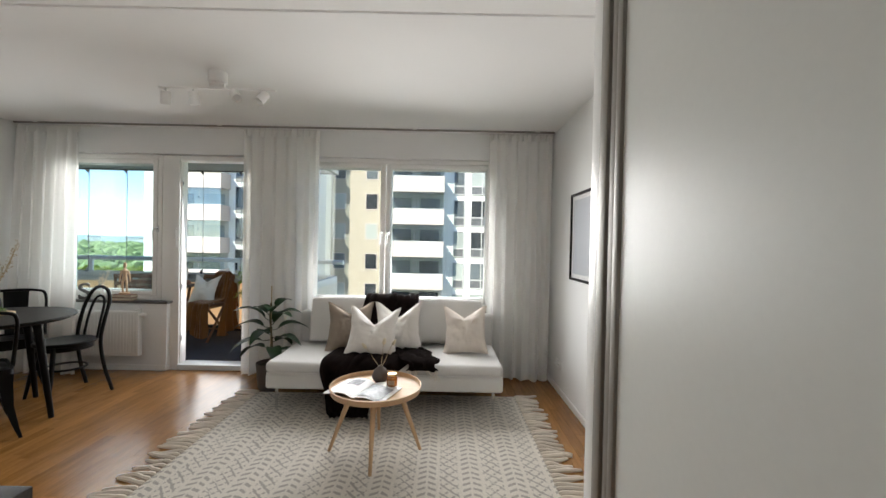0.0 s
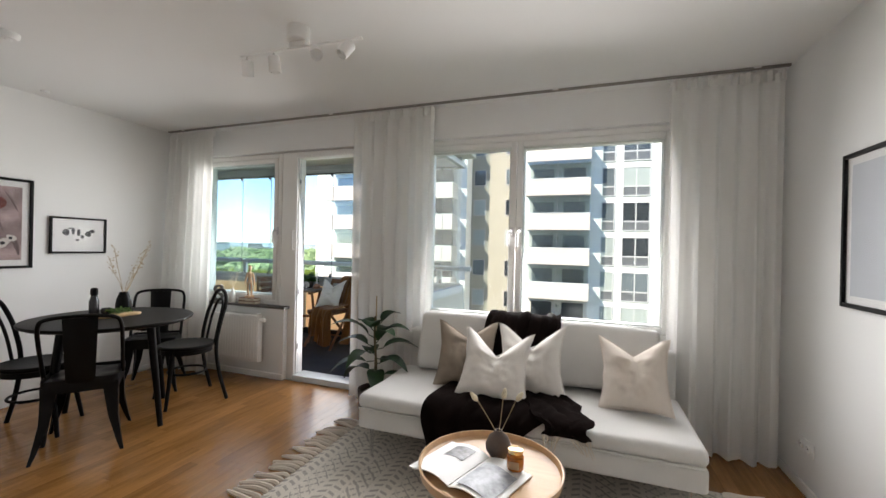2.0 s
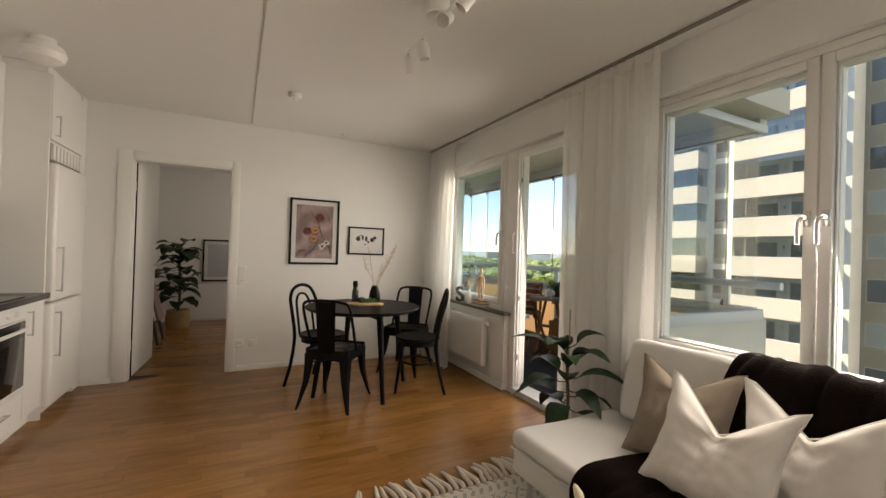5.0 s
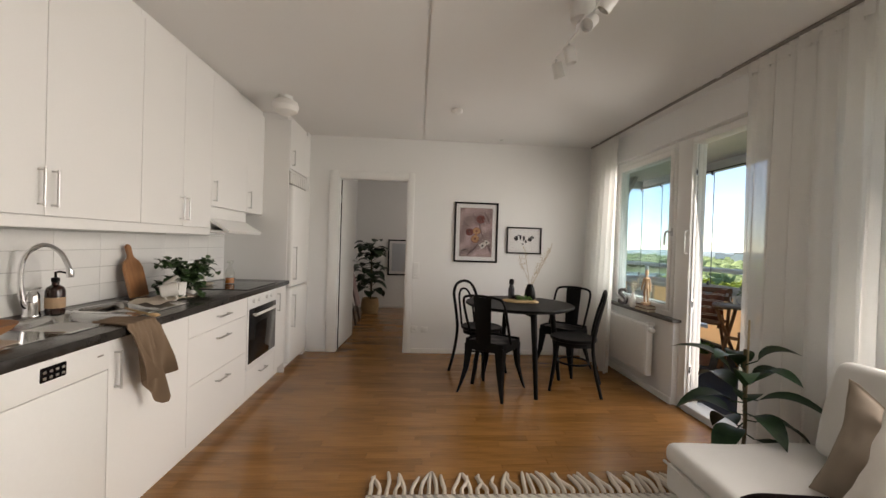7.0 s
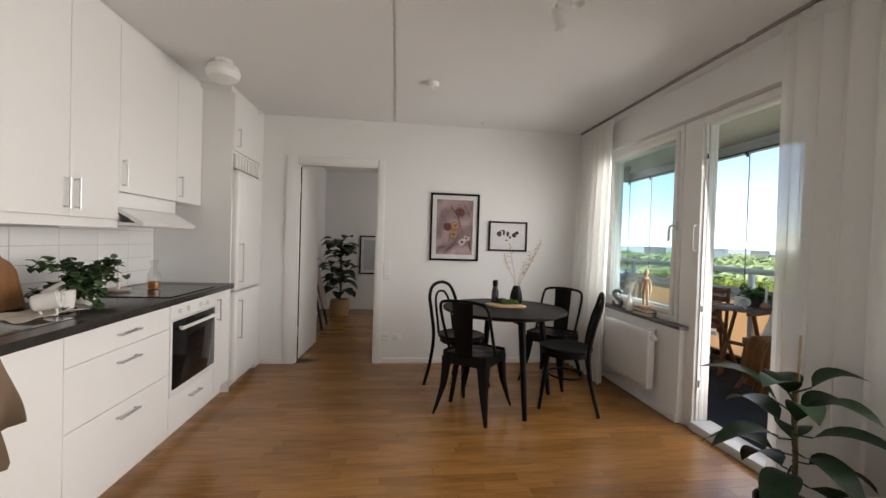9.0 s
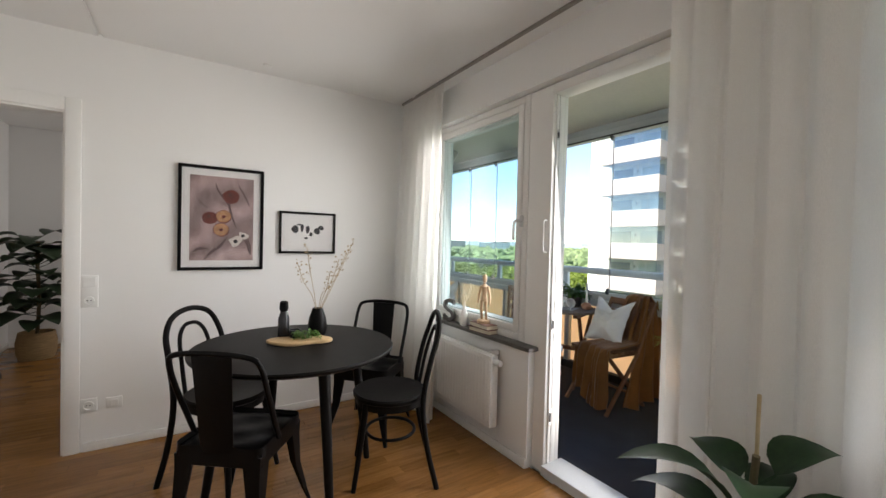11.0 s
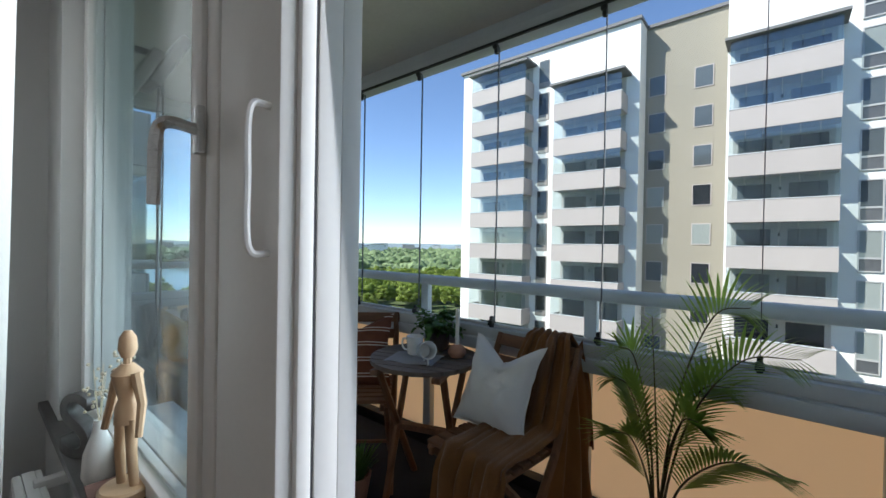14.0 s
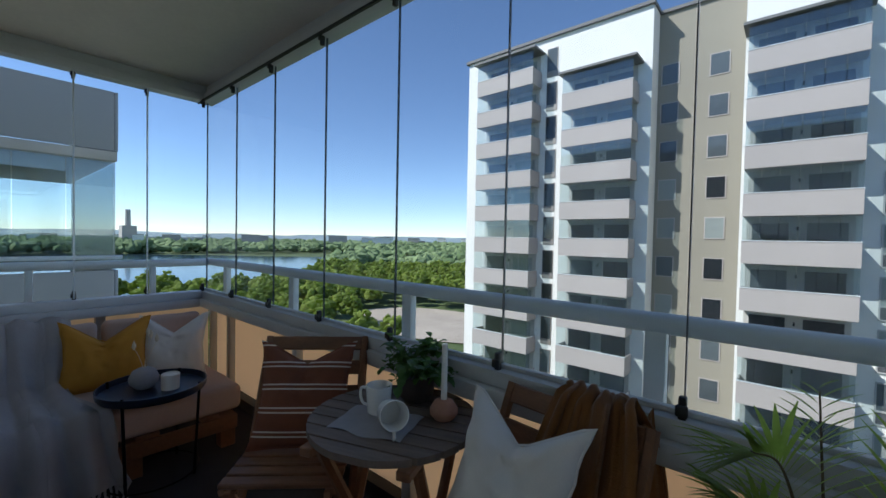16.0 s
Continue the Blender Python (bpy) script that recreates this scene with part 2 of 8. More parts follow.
M_ARTGLASS = glass("picture_glass", (0.97, 0.97, 0.97), 0.015, 0.08)
M_LAMPW = mat("white_lacquered_metal", (0.78, 0.77, 0.75), 0.4, var=0.03)
M_DOORW = mat("white_door_paint", (0.76, 0.76, 0.73), 0.4, var=0.03, scale=1.5)
M_PLASTIC = mat("white_plastic", (0.78, 0.78, 0.76), 0.35, var=0.02)
M_RADI = mat("white_radiator_enamel", (0.79, 0.79, 0.77), 0.35, var=0.02)
M_ZINC = mat("dark_weathered_zinc", (0.12, 0.115, 0.11), 0.55, 0.6, var=0.35, scale=16)
M_MANNEQ = mat("pale_turned_beech", (0.55, 0.37, 0.22), 0.5, var=0.12, scale=9, stretch=(1, 1, 0.4))
M_BOOK = mat("brown_book_cloth", (0.16, 0.075, 0.055), 0.75, var=0.15, scale=18, bump=0.2, bump_scale=300)
M_PAGES = mat("cream_book_pages", (0.70, 0.63, 0.50), 0.8, var=0.12, scale=3, fine=200, stretch=(0.2, 0.2, 30))
M_TOWEL = mat("taupe_linen_towel", (0.185, 0.125, 0.08), 0.92, var=0.12, scale=9, fine=260, bump=0.4, bump_scale=400)
M_CLOTH = mat("beige_linen_napkin", (0.52, 0.45, 0.37), 0.92, var=0.1, scale=9, bump=0.4, bump_scale=400)
M_BOARD = mat("oiled_wood_cutting_board", (0.34, 0.155, 0.065), 0.5, var=0.25, scale=6, fine=50, stretch=(8, 1, 1), bump=0.06)
M_BOARDL = mat("pale_olive_wood_board", (0.55, 0.38, 0.20), 0.5, var=0.25, scale=9, stretch=(1, 6, 1))
M_SOAP = mat("dark_brown_soap_glass", (0.02, 0.007, 0.005), 0.12, var=0.2)
M_LABEL = mat("kraft_paper_label", (0.42, 0.28, 0.17), 0.7, var=0.1)
M_OVENGLASS = mat("black_oven_glass", (0.005, 0.005, 0.0055), 0.08, var=0.2, spec=0.25)
M_SMOKE = mat("smoked_dark_glass", (0.03, 0.03, 0.034), 0.12, var=0.2)
M_WHITESHADE = mat("opal_lamp_shade", (0.80, 0.79, 0.76), 0.3, var=0.02)
M_GREYSEAT = mat("grey_aluminium_profile_dark", (0.27, 0.25, 0.225), 0.5, 0.3, var=0.08)
M_WARDROBE = mat("white_wardrobe_panel", (0.68, 0.69, 0.655), 0.40, var=0.03, scale=1.2)
M_STRIPE = mat("rust_brown_cushion", (0.19, 0.062, 0.03), 0.92, var=0.12, scale=7, bump=0.4, bump_scale=400)
M_NAVY = mat("dark_navy_tray", (0.012, 0.022, 0.045), 0.3, var=0.2)
M_WOODDARK = mat("dark_brown_ladder_wood", (0.045, 0.03, 0.022), 0.6, var=0.25, scale=7)
M_PINK = mat("dusty_pink_throw", (0.42, 0.32, 0.31), 0.92, var=0.12, scale=9, bump=0.5, bump_scale=300)


# cream pairs of woven stripes across the rust cushion
nt = M_STRIPE.node_tree
tcs, sps = nt.nodes.new("ShaderNodeTexCoord"), nt.nodes.new("ShaderNodeSeparateXYZ")
nt.links.new(tcs.outputs["Object"], sps.inputs[0])
prev = None
for shift in (0.0, 0.016):
    ad_, md_, lt_ = (nt.nodes.new("ShaderNodeMath") for _ in range(3))
    ad_.operation, md_.operation, lt_.operation = "ADD", "MODULO", "LESS_THAN"
    ad_.inputs[1].default_value, md_.inputs[1].default_value, lt_.inputs[1].default_value = shift + 0.02, 0.082, 0.0055
    nt.links.new(sps.outputs["Z"], ad_.inputs[0])
    nt.links.new(ad_.outputs[0], md_.inputs[0])
    nt.links.new(md_.outputs[0], lt_.inputs[0])
    if prev is not None:
        mxm = nt.nodes.new("ShaderNodeMath")
        mxm.operation = "MAXIMUM"
        nt.links.new(prev, mxm.inputs[0])
        nt.links.new(lt_.outputs[0], mxm.inputs[1])
        prev = mxm.outputs[0]
    else:
        prev = lt_.outputs[0]
mxs = nt.nodes.new("ShaderNodeMixRGB")
mxs.inputs[2].default_value = (0.66, 0.58, 0.50, 1)
bs_in = nt.nodes["Principled BSDF"].inputs["Base Color"]
nt.links.new(bs_in.links[0].from_socket, mxs.inputs[1])
nt.links.new(prev, mxs.inputs[0])
nt.links.new(mxs.outputs[0], bs_in)
M_PANEDGE = mat("dark_glass_edge", (0.05, 0.065, 0.075), 0.3, var=0.1)
M_BOWL = mat("polished_sink_steel", (0.52, 0.52, 0.51), 0.10, 1.0, var=0.1, scale=12)


def leafy(material, colour, share):
    """Lets light through thin leaves."""
    tree = material.node_tree
    t_, m_ = tree.nodes.new("ShaderNodeBsdfTranslucent"), tree.nodes.new("ShaderNodeMixShader")
    t_.inputs["Color"].default_value = (*colour, 1)
    m_.inputs[0].default_value = share
    tree.links.new(tree.nodes["Principled BSDF"].outputs[0], m_.inputs[1])
    tree.links.new(t_.outputs[0], m_.inputs[2])
    tree.links.new(m_.outputs[0], tree.nodes["Material Output"].inputs["Surface"])


leafy(M_PALM, (0.34, 0.50, 0.08), 0.45)
leafy(M_HERB, (0.14, 0.28, 0.05), 0.3)

# Mesh helpers
def part(name, bm, material, parent=None, label="", angle=38):
    """Links a bmesh as one mesh object under a thing or a part."""
    bm.normal_update()
    lim = radians(angle)
    for e in bm.edges:
        e.smooth = len(e.link_faces) == 2 and e.calc_face_angle(0) < lim
    for f in bm.faces:
        f.smooth = True
    me = bpy.data.meshes.new(name)
    bm.to_mesh(me)
    bm.free()
    me.materials.append(material)
    ob = new(name, me)
    if parent is not None:
        ob.parent = parent
    return tagged(ob, label)


def thing(name, label, category, m=None, group="", kind=""):
    ob = new(name)
    ob.empty_display_size = 0.05
    if m is not None:
        ob.matrix_basis = m
    return tagged(ob, label, category, group, kind)


def shell(name, bm, material, label, category):
    return tagged(part(name, bm, material), label, category, kind="structure")


def B():
    return bmesh.new()


def box(bm, x0, x1, y0, y1, z0, z1, r=0.0, seg=2, m=None):
    ret = bmesh.ops.create_cube(bm, size=1.0)
    vs = ret["verts"]
    for v in vs:
        v.co = Vector(((x0 + x1) / 2 + v.co.x * (x1 - x0), (y0 + y1) / 2 + v.co.y * (y1 - y0), (z0 + z1) / 2 + v.co.z * (z1 - z0)))
    if r:
        es = list({e for v in vs for e in v.link_edges})
        out = bmesh.ops.bevel(bm, geom=es, offset=r, segments=seg, profile=0.5, affect="EDGES")
        vs = list({v for f in out["faces"] for v in f.verts} | {v for v in vs if v.is_valid})
    if m is not None:
        for v in vs:
            v.co = m @ v.co
    return bm


def frame_bars(bm, x0, x1, z0, z1, y0, y1, w, r=0.006):
    """Four bars round an opening in an x-z plane."""
    box(bm, x0, x0 + w, y0, y1, z0, z1, r)
    box(bm, x1 - w, x1, y0, y1, z0, z1, r)
    box(bm, x0 + w, x1 - w, y0, y1, z0, z0 + w, r)
    box(bm, x0 + w, x1 - w, y0, y1, z1 - w, z1, r)
    return bm


def tube(bm, pts, r, seg=8, closed=False, flat=1.0):
    """A round bar along points; r is one radius or one per point."""
    pts = [Vector(p) for p in pts]
    n = len(pts)
    rs = [r] * n if isinstance(r, (int, float)) else list(r)
    rings, side = [], None
    for i, p in enumerate(pts):
        a = pts[(i - 1) % n] if closed or i > 0 else p
        c = pts[(i + 1) % n] if closed or i < n - 1 else p
        d = (c - a).normalized()
        if side is None:
            side = d.orthogonal().normalized()
        side = (side - d * side.dot(d))
        side = side.normalized() if side.length > 1e-6 else d.orthogonal().normalized()
        up = d.cross(side)
        rings.append([bm.verts.new(p + rs[i] * (math.cos(k * math.tau / seg) * side + flat * math.sin(k * math.tau / seg) * up)) for k in range(seg)])
    for i in range(n if closed else n - 1):
        a, c = rings[i], rings[(i + 1) % n]
        for k in range(seg):
            bm.faces.new((a[k], a[(k + 1) % seg], c[(k + 1) % seg], c[k]))
    if not closed:
        bm.faces.new(rings[0][::-1])
        bm.faces.new(rings[-1])
    return bm


def lathe(bm, prof, seg=24, at=(0, 0, 0), sx=1.0, sy=1.0):
    """A turned shape from (radius, height) pairs; radius 0 closes it."""
    o = Vector(at)
    rings = []
    for rad, h in prof:
        if rad <= 1e-6:
            rings.append([bm.verts.new(o + Vector((0, 0, h)))])
        else:
            rings.append([bm.verts.new(o + Vector((rad * sx * math.cos(k * math.tau / seg), rad * sy * math.sin(k * math.tau / seg), h))) for k in range(seg)])
    for a, c in zip(rings, rings[1:]):
        for k in range(seg):
            j = (k + 1) % seg
            if len(a) == 1 and len(c) == 1:
                continue
            if len(a) == 1:
                bm.faces.new((a[0], c[k], c[j]))
            elif len(c) == 1:
                bm.faces.new((a[k], a[j], c[0]))
            else:
                bm.faces.new((a[k], a[j], c[j], c[k]))
    bmesh.ops.recalc_face_normals(bm, faces=bm.faces[:])
    return bm


def sheet(bm, nu, nv, fn, thick=0.0):
    """A grid bent by fn(u, v) with u, v in 0..1; thick gives it two sides."""
    grid = [[bm.verts.new(Vector(fn(i / nu, j / nv))) for j in range(nv + 1)] for i in range(nu + 1)]
    for i in range(nu):
        for j in range(nv):
            bm.faces.new((grid[i][j], grid[i + 1][j], grid[i + 1][j + 1], grid[i][j + 1]))
    if thick:
        bm.normal_update()
        back = [[bm.verts.new(v.co - v.normal * thick) for v in row] for row in grid]
        for i in range(nu):
            for j in range(nv):
                bm.faces.new((back[i][j + 1], back[i + 1][j + 1], back[i + 1][j], back[i][j]))
        rim = [(i, 0) for i in range(nu)] + [(nu, j) for j in range(nv)] + [(i, nv) for i in range(nu, 0, -1)] + [(0, j) for j in range(nv, 0, -1)]
        for (a, b), (c, d) in zip(rim, rim[1:] + rim[:1]):
            bm.faces.new((grid[c][d], grid[a][b], back[a][b], back[c][d]))
    return bm


def arc(cx, cz, r, a0, a1, n=10, y=0.0):
    return [(cx + r * math.cos(radians(a0 + (a1 - a0) * i / n)), y, cz + r * math.sin(radians(a0 + (a1 - a0) * i / n))) for i in range(n + 1)]


def smooth_path(pts, n=6):
    """Catmull-Rom through points."""
    p = [Vector(q) for q in pts]
    p = [2 * p[0] - p[1]] + p + [2 * p[-1] - p[-2]]
    out = []
    for i in range(1, len(p) - 2):
        for k in range(n):
            t = k / n
            out.append(0.5 * (2 * p[i] + (p[i + 1] - p[i - 1]) * t + (2 * p[i - 1] - 5 * p[i] + 4 * p[i + 1] - p[i + 2]) * t * t + (3 * p[i] - p[i - 1] - 3 * p[i + 1] + p[i + 2]) * t ** 3))
    return out + [p[-2]]


def move(bm, m):
    bm.transform(m)
    return bm


# The shell of the flat
LX, RX, WY, KY, CZ = -4.25, 1.09, 4.07, 0.12, 2.46
WO = 4.24

bm = B()
box(bm, -8.2, 1.5, -2.6, 4.13, -0.25, -0.014)
shell("subfloor", bm, M_SUB, "dark gaps between the oak floor strips", "floor")

# window wall with its three openings
bm = B()
box(bm, LX - 0.2, -2.79, WY, WO, -0.2, 0.68)
box(bm, LX - 0.2, -3.95, WY, WO, 0.68, 2.20)
box(bm, -1.95, -1.43, WY, WO, -0.2, 2.20)
box(bm, -1.43, 0.55, WY, WO, -0.2, 0.655)
box(bm, 0.55, RX + 0.2, WY, WO, -0.2, 2.20)
box(bm, LX - 0.2, RX + 0.2, WY, WO, 2.20, 2.7)
shell("wall_windows", bm, M_WALL, "matt white painted window wall", "wall")

bm = B()
box(bm, RX, RX + 0.2, -2.5, WY, -0.2, 2.7)
shell("wall_east", bm, M_WALL, "plain matt white living room wall", "wall")

# left wall with the bedroom doorway
DY0, DY1, DZ = 1.04, 1.80, 1.985
bm = B()
box(bm, LX - 0.12, LX, -0.3, DY0 - 0.03, -0.2, 2.7)
box(bm, LX - 0.12, LX, DY1 + 0.03, WY, -0.2, 2.7)
box(bm, LX - 0.12, LX, DY0 - 0.03, DY1 + 0.03, DZ + 0.03, 2.7)
shell("wall_pictures", bm, M_WALL, "matt white wall with framed prints and a doorway", "wall")

bm = B()
box(bm, LX, -0.70, KY - 0.15, KY, -0.2, 2.7)
box(bm, -0.82, -0.70, -2.5, KY - 0.15, -0.2, 2.7)
box(bm, -0.82, RX, -2.65, -2.5, -0.2, 2.7)
shell("wall_kitchen", bm, M_WALL, "white painted kitchen and hall wall", "wall")

bm = B()
box(bm, LX - 0.12, RX + 0.1, -2.6, 1.955, CZ, CZ + 0.2)
box(bm, LX - 0.12, RX + 0.1, 1.975, WY, CZ, CZ + 0.2)
box(bm, LX - 0.12, RX + 0.1, 1.955, 1.975, CZ + 0.012, CZ + 0.2)
shell("ceiling", bm, M_CEIL, "white ceiling with a slab joint", "ceiling")

# bedroom beyond the door
bm = B()
box(bm, -7.6, -7.45, -0.3, 3.5, -0.2, 2.7)
box(bm, -7.45, LX - 0.12, 3.2, 3.35, -0.2, 2.7)
box(bm, -7.45, LX - 0.12, 0.55, 0.75, -0.2, 2.7)
shell("wall_bedroom", bm, M_WALL, "white bedroom walls seen through the doorway", "wall")
bm = B()
box(bm, -8.0, LX - 0.12, 0.3, 3.35, 2.46, 2.7)
shell("ceiling_bedroom", bm, M_CEIL, "white bedroom ceiling", "ceiling")

# baseboards
bm = B()
box(bm, LX, LX + 0.013, 0.73, DY0 - 0.12, 0, 0.055, 0.003)
box(bm, LX, LX + 0.013, DY1 + 0.10, WY, 0, 0.055, 0.003)
box(bm, LX, -2.79, WY - 0.013, WY, 0, 0.055, 0.003)
box(bm, -1.95, RX, WY - 0.013, WY, 0, 0.055, 0.003)
box(bm, RX - 0.013, RX, 1.16, WY, 0, 0.055, 0.003)
box(bm, -7.45, -7.437, 0.75, 3.2, 0, 0.055, 0.003)
box(bm, -7.437, LX - 0.12, 0.75, 0.763, 0, 0.055, 0.003)
shell("baseboard", bm, M_TRIM, "low white painted baseboard", "baseboard")

# doorway casing
bm = B()
for s in (LX, LX - 0.12):
    a, c = (s, s + 0.016) if s == LX else (s - 0.016, s)
    box(bm, a, c, DY0 - 0.12, DY0 - 0.012, 0, DZ + 0.085, 0.004)
    box(bm, a, c, DY1 + 0.012, DY1 + 0.085, 0, DZ + 0.085, 0.004)
    box(bm, a, c, DY0 - 0.012, DY1 + 0.012, DZ + 0.012, DZ + 0.085, 0.004)
box(bm, LX - 0.118, LX - 0.002, DY0 - 0.03, DY0, 0, DZ, 0.003)
box(bm, LX - 0.118, LX - 0.002, DY1, DY1 + 0.03, 0, DZ, 0.003)
box(bm, LX - 0.118, LX - 0.002, DY0 - 0.03, DY1 + 0.03, DZ, DZ + 0.03, 0.003)
shell("trim", bm, M_TRIM, "white door casing round the bedroom doorway", "door casing")

# windows
def window(name, x0, x1, z0, z1, splits, glass_mat, label, handles):
    """A painted timber window: outer frame, sashes with stepped beads, inner and outer panes."""
    w = tagged(new(name), label, "window", kind="structure")
    bm = B()
    frame_bars(bm, x0, x1, z0, z1, 4.118, 4.236, 0.045)
    part("window_frame", bm, M_FRAME, w)
    edges = [x0 + 0.048] + [v for s in splits for v in (s - 0.003, s + 0.003)] + [x1 - 0.048]
    for a, c in zip(edges[::2], edges[1::2]):
        bm = B()
        frame_bars(bm, a, c, z0 + 0.048, z1 - 0.048, 4.112, 4.150, 0.045, 0.006)
        sash = part("sash", bm, M_FRAME, w)
        bm = B()
        frame_bars(bm, a + 0.012, c - 0.012, z0 + 0.060, z1 - 0.060, 4.151, 4.205, 0.045, 0.003)
        part("outer_sash", bm, M_FRAME, sash)
        bm = B()
        frame_bars(bm, a + 0.0452, c - 0.0452, z0 + 0.0932, z1 - 0.0932, 4.132, 4.149, 0.010, 0.003)
        part("glazing_bead", bm, M_FRAME, sash)
        for y, inset in ((4.126, 0.043), (4.182, 0.052)):
            bm = B()
            box(bm, a + inset, c - inset, y, y + 0.005, z0 + 0.048 + inset, z1 - 0.048 - inset)
            g = part("pane", bm, glass_mat, sash)
            g.visible_shadow = False
    for hx, hz in handles:
        bm = B()
        box(bm, hx - 0.013, hx + 0.013, 4.100, 4.111, hz - 0.035, hz + 0.035, 0.003)
        tube(bm, smooth_path([(hx, 4.103, hz), (hx, 4.065, hz + 0.002), (hx - 0.012, 4.055, hz - 0.02), (hx - 0.012, 4.053, hz - 0.115)]), 0.009, 8)
        part("window_handle", bm, M_STEEL, w, "grey metal window handle")
    return w


window("window_1", -3.93, -2.884, 0.705, 2.195, [], M_PANEA, "white framed single-sash window with bluish glass", [(-2.918, 1.435)])
window("window_2", -1.41, 0.53, 0.682, 2.198, [-0.594], M_PANE, "white framed two-sash living room window", [(-0.627, 1.44), (-0.560, 1.44)])

# balcony door frame
bm = B()
box(bm, -2.882, -2.705, 4.12, 4.238, 0.0, 2.195, 0.006)
box(bm, -1.985, -1.945, 4.12, 4.238, 0.0, 2.195, 0.006)
box(bm, -2.705, -1.985, 4.12, 4.238, 2.14, 2.195, 0.006)
box(bm, -2.706, -2.695, 4.142, 4.163, 0.052, 2.14, 0.003)
box(bm, -2.706, -2.697, 4.168, 4.204, 0.052, 2.14, 0.003)
box(bm, -2.706, -2.700, 4.206, 4.237, 0.052, 2.14, 0.002)
shell("door_frame", bm, M_FRAME, "white balcony door frame with stepped rebates", "door frame")
bm = B()
box(bm, -2.7055, -2.699, 4.1635, 4.1675, 0.055, 2.135)
shell("trim_door_gasket", bm, M_INK, "black rubber gasket let into the door jamb", "gasket")
bm = B()
box(bm, -2.705, -1.985, 4.10, 4.27, -0.01, 0.052, 0.006)
shell("threshold", bm, M_ALUW, "pale aluminium balcony threshold", "threshold")

# stone sill
bm = B()
box(bm, -4.2, -2.765, 4.045, 4.125, 0.68, 0.705, 0.004)
box(bm, -3.95, -2.885, 4.125, 4.16, 0.68, 0.699, 0.002)
shell("window_sill", bm, M_STONE, "dark grey stone window sill", "window sill")
bm = B()
box(bm, -1.43, 0.55, 4.035, 4.117, 0.656, 0.681, 0.004)
shell("window_sill", bm, M_STONE, "dark grey stone sill behind the sofa", "window sill")

bm = B()
box(bm, -3.98, -2.815, WO + 0.001, 4.385, 0.660, 0.672, 0.003)
box(bm, -3.98, -2.815, 4.375, 4.387, 0.632, 0.668, 0.003)
shell("window_sill_outside", bm, M_ALUW, "white sheet-metal outer window sill", "window sill")

# Balcony
BZ, GY, GX = 0.05, 5.63, -6.04
BE = -1.52
bm = B()
box(bm, GX - 0.25, BE + 0.1, WO, 5.9, -0.2, BZ)
shell("balcony_floor", bm, M_CARPET, "dark blue-grey carpeted balcony floor", "floor")
bm = B()
box(bm, GX - 0.10, BE + 0.15, WO, GY + 0.10, 2.41, 2.60)
shell("balcony_ceiling", bm, M_CONC, "rough cream painted concrete balcony ceiling", "ceiling")
bm = B()
box(bm, LX - 4.0, LX - 0.2, 4.06, WO, -0.2, 2.7)
shell("wall_facade", bm, M_CONC, "pale rendered facade beside the balcony", "wall")


# Living room
def curtain(x0, x1, folds, seed, label, lean=0.0, fwd=0.0):
    rng = random.Random(seed)
    ph = [rng.uniform(0, 6.28) for _ in range(6)]
    c = thing("curtain", label, "curtain", group="sheer curtains")

    def fn(u, v):
        x = x0 + (x1 - x0) * u + 0.012 * math.sin(u * 17 + ph[0]) * v
        k = 0.45 + 0.55 * v
        y = 3.945 + k * (0.036 * math.sin(u * folds * 6.283 + ph[1] + 0.5 * math.sin(v * 2 + ph[2])) + 0.009 * math.sin(u * folds * 13.7 + ph[3] + v))
        return (x + lean * v * (u - 0.5), y - fwd * v, 2.405 - 2.385 * v + 0.012 * v * math.sin(u * 9 + ph[4]))

    part("drape", sheet(B(), int(folds * 11), 22, fn), M_SHEER, c)
    bm = B()
    n = int(folds * 6)
    sheet(bm, n, 2, lambda u, v: (x0 + (x1 - x0) * u, 3.94 + 0.016 * math.sin(u * n * 2.1), 2.43 - 0.07 * v), 0.003)
    part("heading_tape", bm, M_SHEER, c)
    return c


curtain(-4.185, -3.57, 6, 1, "sheer white floor-length curtain in the corner by the window", 0.10, 0.06)
curtain(-1.97, -1.23, 6, 2, "sheer white floor-length curtain between balcony door and window")
curtain(0.43, 1.05, 5.5, 3, "sheer white floor-length curtain in the corner beside the sofa")
rail = thing("curtain_rail", "slim white aluminium curtain rail under the ceiling", "curtain rail")
bm = B()
box(bm, -4.22, 1.07, 3.93, 3.952, 2.443, 2.459, 0.003)
part("track", bm, M_GREYSEAT, rail)
for x in (-4.0, -2.2, -0.3, 0.9):
    bm = B()
    box(bm, x - 0.02, x + 0.02, 3.925, 3.96, 2.449, 2.461)
    part("bracket", bm, M_LAMPW, rail)


